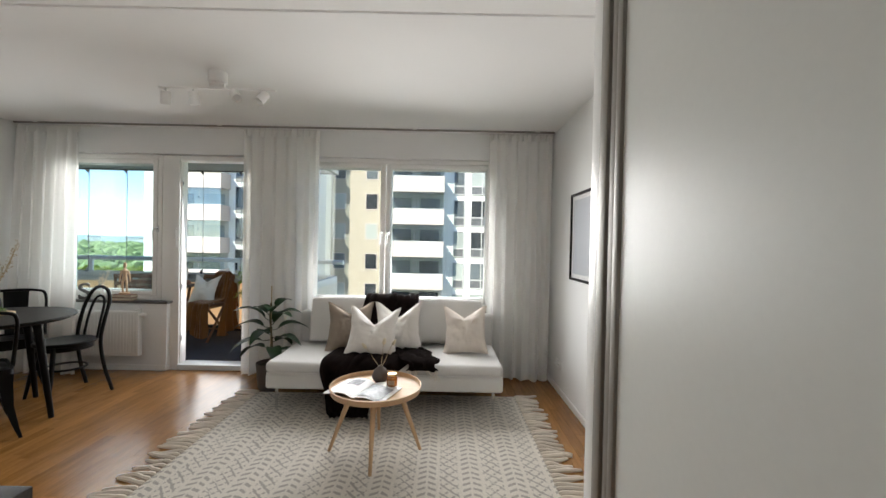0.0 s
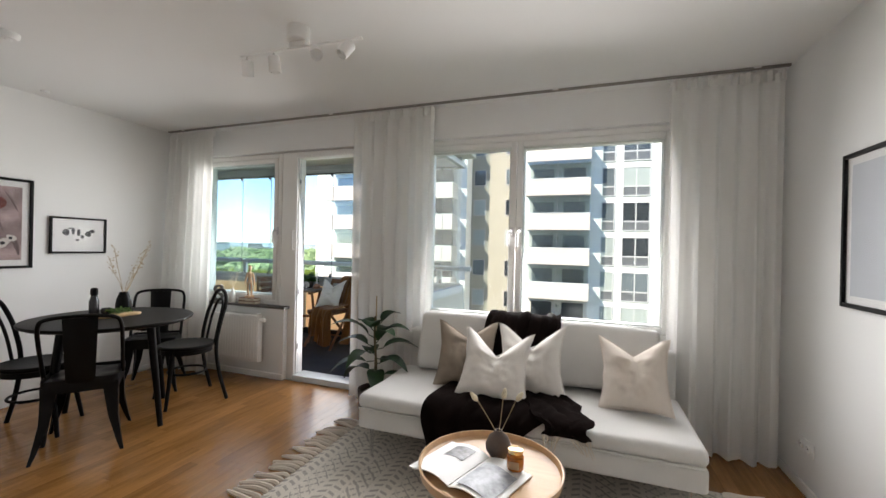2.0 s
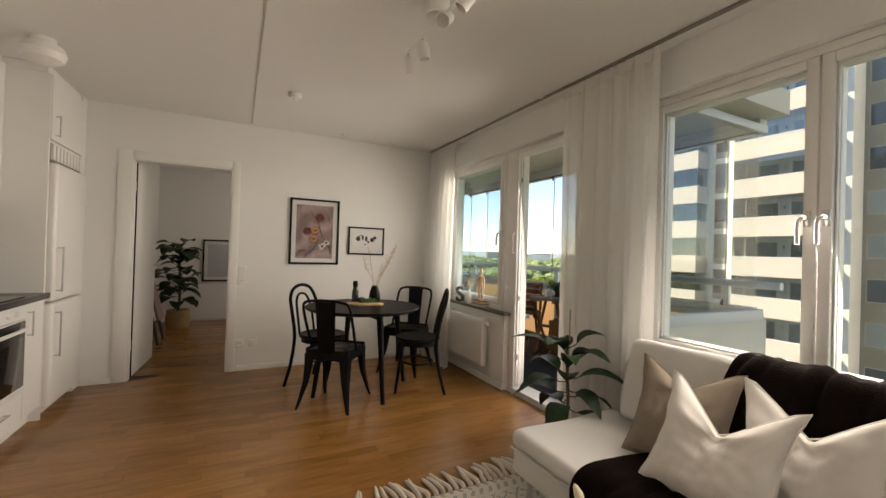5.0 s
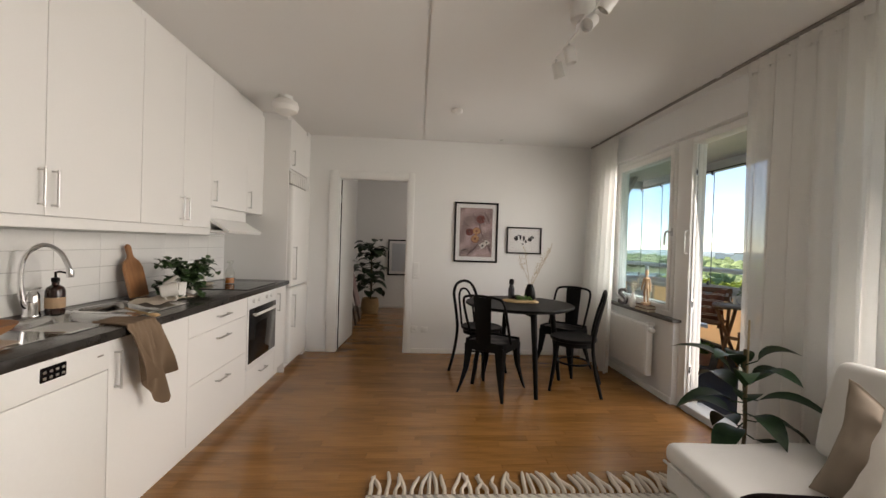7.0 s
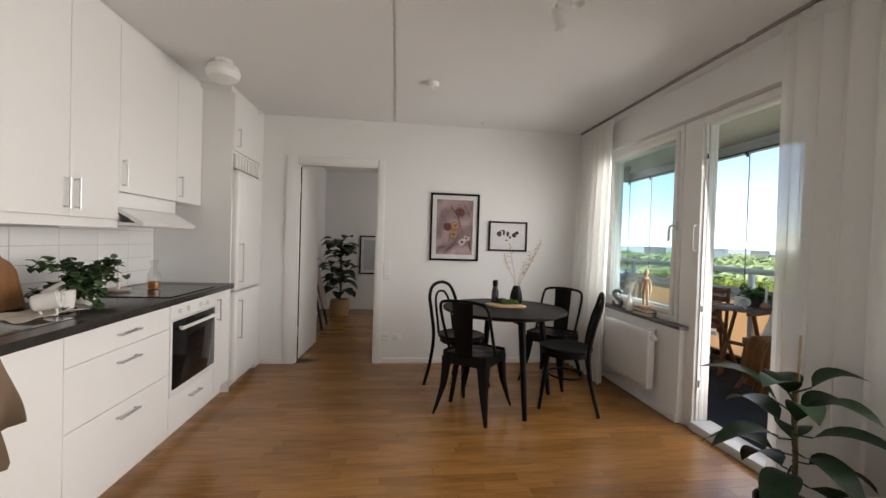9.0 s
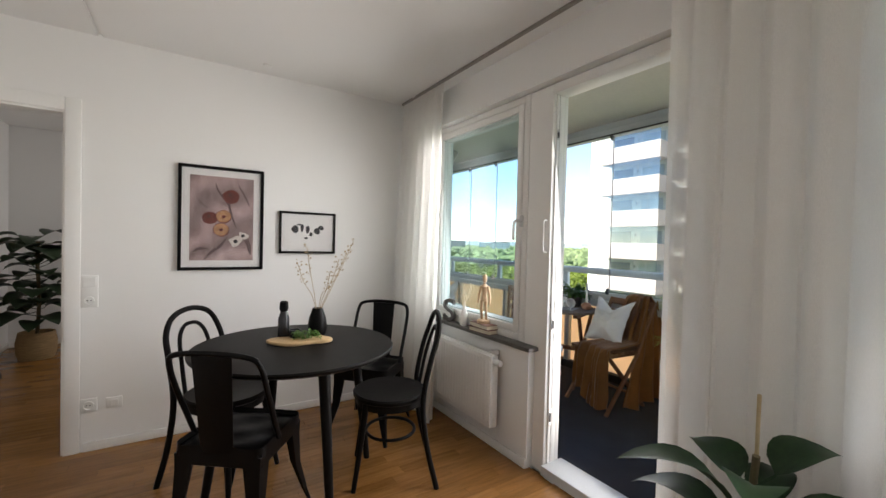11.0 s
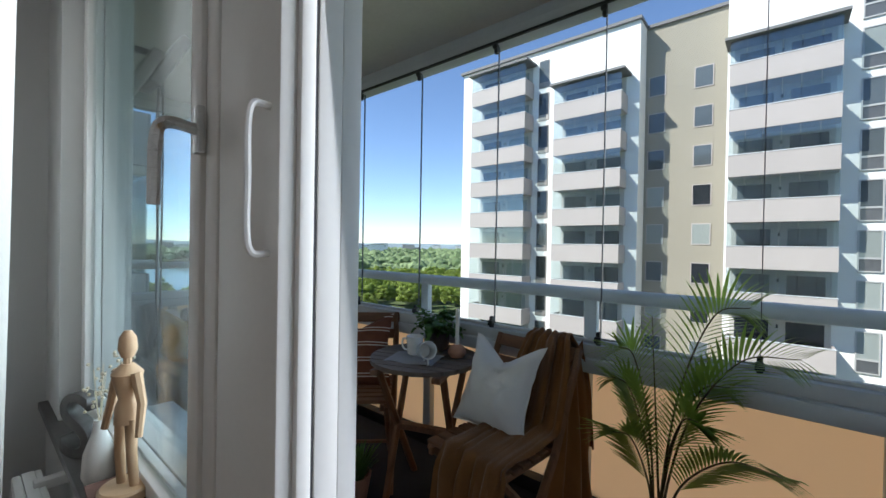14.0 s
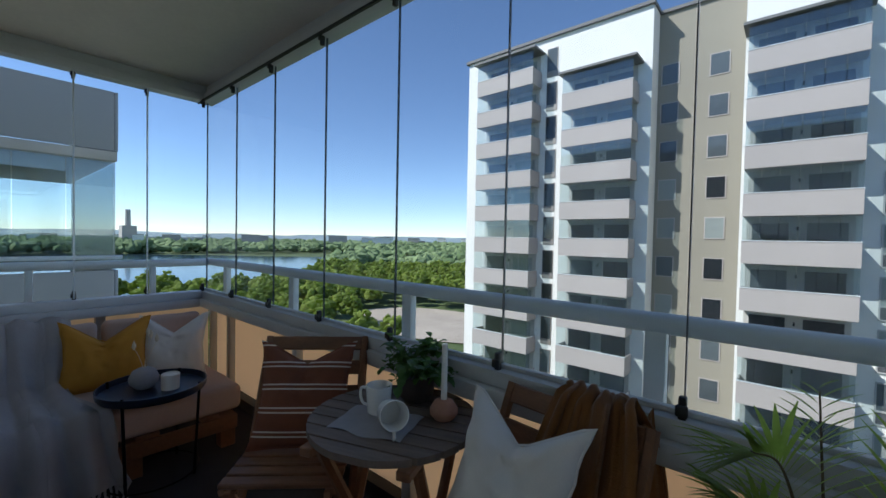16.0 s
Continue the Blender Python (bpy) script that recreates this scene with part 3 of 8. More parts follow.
def cushion(name, label, material, w, h, t, m, chop=0.10, seed=0, category="cushion", group=""):
    """A square cushion with pointed corners and a chopped top; stands on its lower edge."""
    rng = random.Random(seed)
    p = [rng.uniform(0, 6.28) for _ in range(5)]

    def side(s):
        def fn(a, c):
            u, v = 2 * a - 1, 2 * c - 1
            x = u * w / 2 * (1 - 0.15 * (1 - v * v))
            z = v * h / 2 * (1 - 0.07 * (1 - u * u))
            z -= 1.12 * chop * max(0.0, 1 - abs(u + 0.05 * math.sin(p[4])) / 0.92) ** 1.15 * ((v + 1) / 2) ** 1.6
            th = t / 2 * max(0.0, (1 - abs(u) ** 3) * (1 - abs(v) ** 3)) ** 0.72
            th *= 1 + 0.13 * math.sin(3.1 * u + p[0]) * math.sin(2.6 * v + p[1]) - 0.28 * math.exp(-(u / 0.22) ** 2) * ((v + 1) / 2) ** 2
            inn = (1 - u ** 4) * (1 - v ** 4)
            fold = abs(math.sin(2.6 * math.atan2(v - 0.75, u + 0.001) + p[3])) * math.exp(-((u / 0.55) ** 2 + ((v - 0.55) / 0.5) ** 2))
            th += t * inn * (0.10 * noise.noise((2.2 * u + p[0], 2.2 * v, s * 3 + p[1])) + 0.075 * noise.noise((6 * u + p[2], 5 * v, s * 2)) - 0.17 * fold)
            x += 0.006 * noise.noise((v * 4, p[3], u))
            return (x, s * max(0.0, th), z + h / 2)
        return fn

    c = thing(name, label, category, m, group)
    bm = B()
    sheet(bm, 26, 26, side(-1))
    sheet(bm, 26, 26, side(1))
    bmesh.ops.remove_doubles(bm, verts=bm.verts[:], dist=0.0006)
    bmesh.ops.recalc_face_normals(bm, faces=bm.faces[:])
    part("cover", bm, material, c, angle=80)
    f1 = side(1)
    edge = [f1(k / 12, 0) for k in range(13)] + [f1(1, k / 12) for k in range(1, 13)] + [f1(1 - k / 12, 1) for k in range(1, 13)] + [f1(0, 1 - k / 12) for k in range(1, 12)]
    part("seam", tube(B(), edge, 0.0035, 5, closed=True), material, c)
    return c


# sofa: low two-seat frame on thin metal legs
SX0, SX1, SY0, SY1 = -1.36, 0.49, 3.10, 4.02
sofa = thing("sofa", "low white fabric sofa on thin metal legs under the window", "sofa")
bm = B()
box(bm, SX0, SX1, SY0, SY1 - 0.02, 0.19, 0.31, 0.022, 3)
part("base", bm, M_SOFA, sofa)


def soft_slab(x0, x1, y0, y1, z0, z1, crown, seed, nx=22, ny=14):
    rng = random.Random(seed)
    p = [rng.uniform(0, 6.28) for _ in range(4)]
    bm = B()
    box(bm, x0, x1, y0, y1, z0, z1, 0.035, 4)
    bmesh.ops.subdivide_edges(bm, edges=[e for e in bm.edges if e.calc_length() > 0.15], cuts=nx if nx < 12 else 10, use_grid_fill=True)
    for v in bm.verts:
        u, w = (v.co.x - x0) / (x1 - x0), (v.co.y - y0) / (y1 - y0)
        if v.co.z > (z0 + z1) / 2:
            v.co.z += crown * 4 * u * (1 - u) * 2 * w * (1 - w) + 0.004 * math.sin(14 * u + p[0]) * math.sin(9 * w + p[1])
    return bm


part("seat_cushion", soft_slab(SX0 + 0.002, SX1 - 0.002, SY0 - 0.015, SY1 - 0.22, 0.315, 0.402, 0.014, 4), M_SOFA, sofa, "one wide seat pad with a seam along its front")
part("seam", tube(B(), [(SX0 + 0.02, SY0 - 0.02, 0.322), (-0.4, SY0 - 0.022, 0.320), (SX1 - 0.02, SY0 - 0.02, 0.322)], 0.006, 6), M_SOFA, sofa)
bm = B()
box(bm, SX0, SX1, SY1 - 0.16, SY1 - 0.02, 0.30, 0.67, 0.03, 3)
part("backrest_frame", bm, M_SOFA, sofa)
for x0, x1, tilt, z in ((-1.22, -0.42, 3, 0.40), (-0.41, 0.38, -1, 0.40)):
    bm = soft_slab(-(x1 - x0) / 2, (x1 - x0) / 2, -0.08, 0.08, 0, 0.41, 0.0, 7 + tilt, 8)
    for v in bm.verts:
        v.co.y *= 1 + 0.25 * math.sin(math.pi * min(1, max(0, v.co.z / 0.41)))
        v.co.z += 0.02 * math.sin(math.pi * (v.co.x / (x1 - x0) + 0.5))
    move(bm, pose((x0 + x1) / 2, SY1 - 0.29, z, -13, tilt * 0.4, 0))
    part("back_cushion", bm, M_SOFA, sofa, "plump white back cushion")
for x in (SX0 + 0.07, SX1 - 0.07):
    for y in (SY0 + 0.06, SY1 - 0.1):
        part("leg", lathe(B(), [(0, 0), (0.011, 0), (0.014, 0.19), (0, 0.19)], 12, (x, y, 0.012)), M_CHROME, sofa, "thin chromed leg")

cushion("cushion", "taupe linen cushion leaning on the sofa back", M_TAUPE, 0.40, 0.43, 0.15, pose(-0.79, 3.44, 0.41, -23, 0, 8), 0.09, 1, group="sofa cushions")
cushion("cushion", "white cotton cushion leaning behind another on the sofa", M_PILLOW, 0.42, 0.43, 0.15, pose(-0.37, 3.42, 0.415, -16, -3, -6), 0.12, 2, group="sofa cushions")
cushion("cushion", "large white cotton cushion in front on the sofa", M_PILLOW, 0.43, 0.42, 0.16, pose(-0.575, 3.25, 0.42, -26, 2, 0), 0.14, 3, group="sofa cushions")
cushion("cushion", "oatmeal linen cushion at the end of the sofa", M_BEIGE, 0.385, 0.42, 0.15, pose(0.21, 3.42, 0.41, -24, -2, -4), 0.09, 4, group="sofa cushions")


def drape(name, label, category, material, path, half, n_u, thick, seed, fringe=None, wav=0.012):
    """Cloth that follows a path over furniture; half gives its half width at each point."""
    rng = random.Random(seed)
    p = [rng.uniform(0, 6.28) for _ in range(8)]
    pts = smooth_path(path, 5)
    n = len(pts) - 1
    hs = smooth_path([(h, 0, 0) for h in half], 5)
    t = thing(name, label, category)

    def fn(u, v):
        i = min(n, int(round(v * n)))
        c, h = pts[i], hs[i].x
        s = 2 * u - 1
        w = wav * (math.sin(9 * s + p[0] + 3 * v) + 0.7 * math.sin(17 * s + p[1] - 4 * v) + 0.5 * math.sin(5 * v * 6 + p[2] + 3 * s))
        d = (pts[min(n, i + 1)] - pts[max(0, i - 1)]).normalized()
        side = Vector((1, 0, 0)) - d * d.x
        nrm = side.cross(d).normalized()
        if nrm.z < 0 and abs(nrm.z) > 0.2:
            nrm = -nrm
        if abs(nrm.z) <= 0.2 and nrm.y > 0:
            nrm = -nrm
        return Vector((c.x + s * h + 0.02 * math.sin(7 * v * 6.28 / 3 + p[3] + (p[4] if s > 0 else p[5])), c.y, c.z)) + nrm * (abs(w) + 0.008)

    part("cloth", sheet(B(), n_u, n, fn, thick), material, t, angle=80)
    if fringe:
        v0, mat_f, length = fringe
        for k in range(n_u):
            a = Vector(fn((k + 0.5) / n_u, v0))
            b = Vector(fn((k + 0.5) / n_u, v0 - 0.03 if v0 > 0.5 else v0 + 0.03))
            d = (a - b).normalized()
            part("tassel", tube(B(), [a, a + d * length * 0.5 + Vector((rng.uniform(-1, 1) * 0.008, 0, 0)), a + d * length + Vector((rng.uniform(-1, 1) * 0.014, rng.uniform(-0.01, 0), -0.004))], [0.004, 0.003, 0.0015], 5), mat_f, t)
    return t


drape("throw_blanket", "dark brown knitted throw draped over the white sofa", "throw", M_THROW,
      [(-0.47, 3.99, 0.62), (-0.47, 3.92, 0.79), (-0.47, 3.83, 0.825), (-0.47, 3.73, 0.82), (-0.47, 3.66, 0.68), (-0.48, 3.58, 0.45), (-0.52, 3.45, 0.415), (-0.56, 3.28, 0.416), (-0.58, 3.14, 0.412), (-0.62, 3.065, 0.35), (-0.66, 3.05, 0.20), (-0.68, 3.02, 0.05), (-0.68, 2.97, 0.022)],
      [0.24, 0.24, 0.24, 0.24, 0.25, 0.28, 0.34, 0.36, 0.34, 0.28, 0.19, 0.16, 0.15], 40, 0.012, 5)
drape("throw_blanket", "loose end of a dark brown throw with white fringe", "throw", M_THROW,
      [(-0.30, 3.40, 0.425), (-0.24, 3.26, 0.430), (-0.18, 3.14, 0.425), (-0.15, 3.07, 0.405), (-0.14, 3.05, 0.37)], [0.15, 0.16, 0.15, 0.12, 0.10], 16, 0.012, 9, (1.0, M_FRINGE, 0.075))

# rug: flat woven, patterned bands, tassels on two sides
RUX0, RUX1, RUY0, RUY1, RUZ = -1.60, 0.66, 1.72, 3.52, 0.012
m = bpy.data.materials.new("cream_grey_woven_rug")
m.use_nodes = True
nt = m.node_tree
ln = nt.links.new


def mth(kind, *vals):
    n = nt.nodes.new("ShaderNodeMath")
    n.operation = kind
    for i, v in enumerate(vals):
        if isinstance(v, (int, float)):
            n.inputs[i].default_value = v
        else:
            ln(v, n.inputs[i])
    return n.outputs[0]


tc = nt.nodes.new("ShaderNodeTexCoord")
wob = nt.nodes.new("ShaderNodeTexNoise")
wob.inputs["Scale"].default_value = 18
sx = nt.nodes.new("ShaderNodeSeparateXYZ")
ln(tc.outputs["Object"], sx.inputs[0])
ln(tc.outputs["Object"], wob.inputs["Vector"])
jit = mth("MULTIPLY", mth("SUBTRACT", wob.outputs["Fac"], 0.5), 0.02)
X = mth("ADD", mth("ADD", sx.outputs["X"], 10.0), jit)
Y = mth("ADD", mth("ADD", sx.outputs["Y"], 10.0), jit)
BAND = 0.125
bx = mth("DIVIDE", X, BAND)
u = mth("SUBTRACT", mth("FRACT", bx), 0.5)
odd = mth("GREATER_THAN", mth("FRACT", mth("MULTIPLY", bx, 0.5)), 0.5)
au = mth("ABSOLUTE", u)
chev = mth("LESS_THAN", mth("FRACT", mth("ADD", mth("DIVIDE", Y, 0.052), mth("MULTIPLY", au, 1.3))), 0.40)
chev = mth("MULTIPLY", chev, mth("MULTIPLY", mth("LESS_THAN", au, 0.40), mth("GREATER_THAN", au, 0.05)))
fy = mth("SUBTRACT", mth("FRACT", mth("DIVIDE", Y, 0.15)), 0.5)
d1 = mth("ABSOLUTE", mth("SUBTRACT", mth("ABSOLUTE", fy), mth("MULTIPLY", au, 0.9)))
d2 = mth("ABSOLUTE", mth("SUBTRACT", mth("ADD", mth("ABSOLUTE", fy), mth("MULTIPLY", au, 0.9)), 0.5))
dash = mth("GREATER_THAN", mth("FRACT", mth("MULTIPLY", mth("ADD", X, Y), 26)), 0.28)
lat = mth("MULTIPLY", mth("LESS_THAN", mth("MINIMUM", d1, d2), 0.065), mth("MULTIPLY", dash, mth("LESS_THAN", au, 0.42)))
pat = mth("ADD", mth("MULTIPLY", odd, chev), mth("MULTIPLY", mth("SUBTRACT", 1.0, odd), lat))
weave = nt.nodes.new("ShaderNodeTexWave")
weave.inputs["Scale"].default_value, weave.inputs["Distortion"].default_value = 70, 3
ln(tc.outputs["Object"], weave.inputs["Vector"])
fib = nt.nodes.new("ShaderNodeTexNoise")
fib.inputs["Scale"].default_value, fib.inputs["Detail"].default_value = 240, 4
ln(tc.outputs["Object"], fib.inputs["Vector"])
cr = nt.nodes.new("ShaderNodeMix")
cr.data_type = "RGBA"
cr.inputs["A"].default_value, cr.inputs["B"].default_value = (0.74, 0.69, 0.61, 1), (0.25, 0.23, 0.205, 1)
ln(mth("MULTIPLY", pat, 0.62), cr.inputs["Factor"])
c2 = nt.nodes.new("ShaderNodeMix")
c2.data_type, c2.blend_type = "RGBA", "MULTIPLY"
c2.inputs["Factor"].default_value = 0.5
ln(cr.outputs["Result"], c2.inputs["A"])
ln(fib.outputs["Fac"], c2.inputs["B"])
gain = nt.nodes.new("ShaderNodeMix")
gain.data_type, gain.blend_type = "RGBA", "MULTIPLY"
gain.inputs["Factor"].default_value = 1.0
gain.inputs["B"].default_value = (1.3, 1.3, 1.3, 1)
ln(c2.outputs["Result"], gain.inputs["A"])
pb = nt.nodes["Principled BSDF"]
ln(gain.outputs["Result"], pb.inputs["Base Color"])
pb.inputs["Roughness"].default_value = 0.95
bp = nt.nodes.new("ShaderNodeBump")
bp.inputs["Strength"].default_value, bp.inputs["Distance"].default_value = 0.9, 0.006
ln(mth("ADD", mth("MULTIPLY", pat, -0.7), mth("MULTIPLY", weave.outputs["Fac"], 0.35)), bp.inputs["Height"])
ln(bp.outputs[0], pb.inputs["Normal"])
M_RUG = m
rug = thing("rug", "cream and grey woven rug with zigzag bands and long fringe", "rug")
rg = random.Random(3)
bm = B()
box(bm, RUX0, RUX1, RUY0, RUY1, 0.002, RUZ, 0.004, 2)
part("weave", bm, M_RUG, rug)
for s, x in ((-1, RUX0), (1, RUX1)):
    y = RUY0 + 0.02
    while y < RUY1:
        L = rg.uniform(0.15, 0.20)
        k = rg.uniform(-0.04, 0.04)
        pts = smooth_path([(x - s * 0.01, y, 0.012), (x + s * 0.03, y + 0.003, 0.019), (x + s * L * 0.55, y + k * 0.6 + rg.uniform(-0.015, 0.015), 0.015), (x + s * L, y + k + rg.uniform(-0.02, 0.02), 0.010)], 3)
        rr = [0.010, 0.014, 0.013, 0.012, 0.012, 0.013, 0.013, 0.012, 0.011, 0.007]
        part("tassel", tube(B(), pts, rr[:len(pts)], 6, flat=0.7), M_FRINGE, rug)
        y += rg.uniform(0.034, 0.048)

# coffee table
CTX, CTY = -0.41, 2.56
ct = thing("coffee_table", "round ash coffee table with a raised rim and splayed legs", "coffee table", pose(CTX, CTY, RUZ))
part("tabletop", lathe(B(), [(0, 0.378), (0.252, 0.378), (0.283, 0.388), (0.290, 0.424), (0.282, 0.426), (0.276, 0.402), (0.26, 0.395), (0, 0.395)], 56), M_BEECH, ct)
for k in range(4):
    a = radians(4 + 90 * k)
    part("leg", tube(B(), [(0.15 * math.cos(a), 0.15 * math.sin(a), 0.378), (0.29 * math.cos(a), 0.29 * math.sin(a), 0.0)], [0.019, 0.010], 12), M_BEECH, ct)
TOP = RUZ + 0.396


def vase_thing(name, label, material, prof, x, y, z, category="vase", seg=28):
    t = thing(name, label, category, pose(x, y, z))
    part("body", lathe(B(), prof, seg), material, t)
    return t


v = vase_thing("vase", "round dark brown bud vase on the coffee table", M_BROWNPOT, [(0, 0), (0.03, 0), (0.052, 0.03), (0.055, 0.055), (0.04, 0.09), (0.018, 0.108), (0.016, 0.115), (0.012, 0.115), (0.012, 0.09), (0, 0.085)], CTX + 0.01, CTY + 0.11, TOP)
for k, (dx, dy, h) in enumerate(((-0.09, -0.02, 0.235), (0.02, -0.02, 0.26), (0.07, 0.02, 0.25))):
    part("stem", tube(B(), smooth_path([(0, 0, 0.09), (dx * 0.4, dy * 0.4, 0.15), (dx, dy, h)]), 0.0014, 5), M_DRY, v)
    bm = lathe(B(), [(0, 0), (0.011, 0.012), (0.012, 0.025), (0.006, 0.045), (0, 0.05)], 10)
    move(bm, pose(dx, dy, h - 0.004, dy * 300, dx * 500, 0))
    part("grass_head", bm, M_BUNNY, v, "fluffy cream bunny-tail head")
mg = thing("magazine", "open magazine with photo pages on the coffee table", "magazine", pose(CTX - 0.07, CTY - 0.055, TOP + 0.001, 0, 0, -20))
for s in (-1, 1):
    bm = sheet(B(), 12, 2, lambda u, v: (s * 0.20 * u, -0.14 + 0.28 * v, 0.006 + 0.022 * math.sin(math.pi * min(1, u * 1.15)) * (1 - 0.35 * u)), 0.004)
    part("page", bm, M_PAPER, mg, "white printed page")
bm = sheet(B(), 8, 1, lambda u, v: (-0.045 - 0.10 * u, 0.01 + 0.10 * v, 0.0115 + 0.022 * math.sin(math.pi * min(1, (0.045 + 0.10 * u) / 0.19 * 1.15)) * (1 - 0.35 * (0.045 + 0.1 * u) / 0.19)), 0.0008)
part("photo", bm, M_PHOTOD, mg, "dark photograph")
bm = sheet(B(), 8, 1, lambda u, v: (0.025 + 0.15 * u, -0.12 + 0.19 * v, 0.0115 + 0.022 * math.sin(math.pi * min(1, (0.025 + 0.15 * u) / 0.19 * 1.15)) * (1 - 0.35 * (0.025 + 0.15 * u) / 0.19)), 0.0008)
part("photo", bm, M_PHOTO, mg, "grey-blue photograph")
jar = thing("candle_jar", "amber glass scented candle jar", "candle", pose(CTX + 0.10, CTY + 0.01, TOP + 0.019))
part("jar", lathe(B(), [(0, 0), (0.03, 0), (0.034, 0.006), (0.034, 0.05), (0.029, 0.056), (0.029, 0.066), (0, 0.066)], 24), M_AMBER, jar)
part("lid", lathe(B(), [(0, 0.067), (0.031, 0.067), (0.031, 0.078), (0.028, 0.080), (0, 0.080)], 24), M_GOLD, jar, "thin brass lid")
bm = B()
box(bm, -0.02, 0.02, -0.036, -0.034, 0.012, 0.042, 0.001, 1)
part("sticker", bm, M_LABEL, jar)


def leaf(bm, root, tip, width, droop=0.05, fold=0.15, n=7, roundness=1.0, up=Vector((0, 0, 1))):
    """A blade from root to tip with a pointed or round outline, folded along its midrib."""
    root, tip = Vector(root), Vector(tip)
    d = tip - root
    side = d.cross(up)
    side = side.normalized() if side.length > 1e-5 else Vector((1, 0, 0))
    nrm = side.cross(d).normalized()
    rows = []
    for i in range(n + 1):
        t = i / n
        wdt = width / 2 * (math.sin(math.pi * t ** 0.8)) ** roundness + 0.0008
        c = root + d * t + nrm * (droop * 4 * t * (1 - t) * d.length) - Vector((0, 0, droop * t * t * d.length * 2))
        rows.append([bm.verts.new(c - side * wdt + nrm * wdt * fold * 2), bm.verts.new(c), bm.verts.new(c + side * wdt + nrm * wdt * fold * 2)])
    for a, c in zip(rows, rows[1:]):
        bm.faces.new((a[0], a[1], c[1], c[0]))
        bm.faces.new((a[1], a[2], c[2], c[1]))
    return bm


# rubber plant by the sofa
PX, PY = -1.54, 3.62
pl = thing("potted_plant", "rubber plant with big dark leaves in a taupe pot", "houseplant", pose(PX, PY, 0))
part("pot", lathe(B(), [(0, 0), (0.085, 0), (0.100, 0.02), (0.122, 0.24), (0.119, 0.245), (0.110, 0.24), (0.106, 0.20), (0, 0.20)], 32), M_BROWNPOT, pl, "tapered dark taupe pot")
part("soil", lathe(B(), [(0, 0.215), (0.106, 0.212)], 20), M_SOIL, pl)
part("stake", tube(B(), [(-0.01, 0.02, 0.16), (-0.005, 0.02, 0.93)], 0.005, 8), M_DRY, pl, "bamboo support stake")
part("trunk", tube(B(), smooth_path([(0, 0, 0.16), (0.01, 0.005, 0.40), (-0.01, 0.01, 0.62), (0, 0, 0.78)]), 0.009, 8), M_STEM, pl)
rl = random.Random(11)
for i in range(17):
    h = 0.36 + 0.34 * i / 16
    a = i * 2.4 + 0.4
    L = rl.uniform(0.23, 0.30) * (0.75 if i > 13 else 1)
    up = -0.25 + 0.75 * i / 16
    if i in (10, 12):
        L, up = 0.33, 0.55
    dirv = Vector((math.cos(a), math.sin(a) * 0.85, up)).normalized()
    r0 = Vector((0, 0, h)) + dirv * 0.06
    bm = tube(B(), [(0, 0, h), r0], 0.0035, 5)
    leaf(bm, r0, r0 + dirv * L, rl.uniform(0.105, 0.135), 0.12, 0.16, 8, 0.75)
    part("leaf", bm, M_LEAF, pl, angle=60)

# ceiling spot rail
sp = thing("ceiling_spotlight", "white four-spot ceiling light on a slim bar", "ceiling light", pose(-1.535, 2.71, CZ, 0, 0, 2))
part("canopy", lathe(B(), [(0, 0), (0.058, 0), (0.058, -0.070), (0.054, -0.075), (0, -0.075)], 28), M_LAMPW, sp)
bm = B()
box(bm, -0.385, 0.385, -0.009, 0.009, -0.114, -0.102, 0.003)
box(bm, -0.05, 0.05, -0.012, 0.012, -0.102, -0.074, 0.002)
part("bar", bm, M_LAMPW, sp)
for x, rx, rz in ((-0.34, 25, 30), (-0.16, 10, -10), (0.11, -50, 40), (0.32, -38, -35)):
    bm = tube(B(), [(x, 0, -0.110), (x, 0, -0.137)], 0.006, 8)
    arm = part("swivel", bm, M_STEEL, sp)
    bm = lathe(B(), [(0, 0.0), (0.026, 0.0), (0.030, -0.006), (0.031, -0.085), (0.027, -0.085), (0.026, -0.06), (0, -0.06)], 20)
    move(bm, pose(x, 0, -0.132, rx, 0, rz))
    part("spot_head", bm, M_LAMPW, sp)
sd = thing("smoke_detector", "small round white smoke detector on the ceiling", "smoke detector", pose(-3.16, 2.25, CZ))
part("housing", lathe(B(), [(0, 0), (0.05, 0), (0.05, -0.018), (0.038, -0.034), (0, -0.036)], 24), M_PLASTIC, sd)
part("sensor", lathe(B(), [(0, -0.036), (0.018, -0.036), (0.014, -0.044), (0, -0.044)], 16), M_PLASTIC, sd)
sd = thing("ceiling_hook", "tiny white ceiling hook plate near the wall", "hook", pose(-4.08, 2.85, CZ))
part("plate", lathe(B(), [(0, 0), (0.028, 0), (0.024, -0.012), (0, -0.014)], 16), M_PLASTIC, sd)


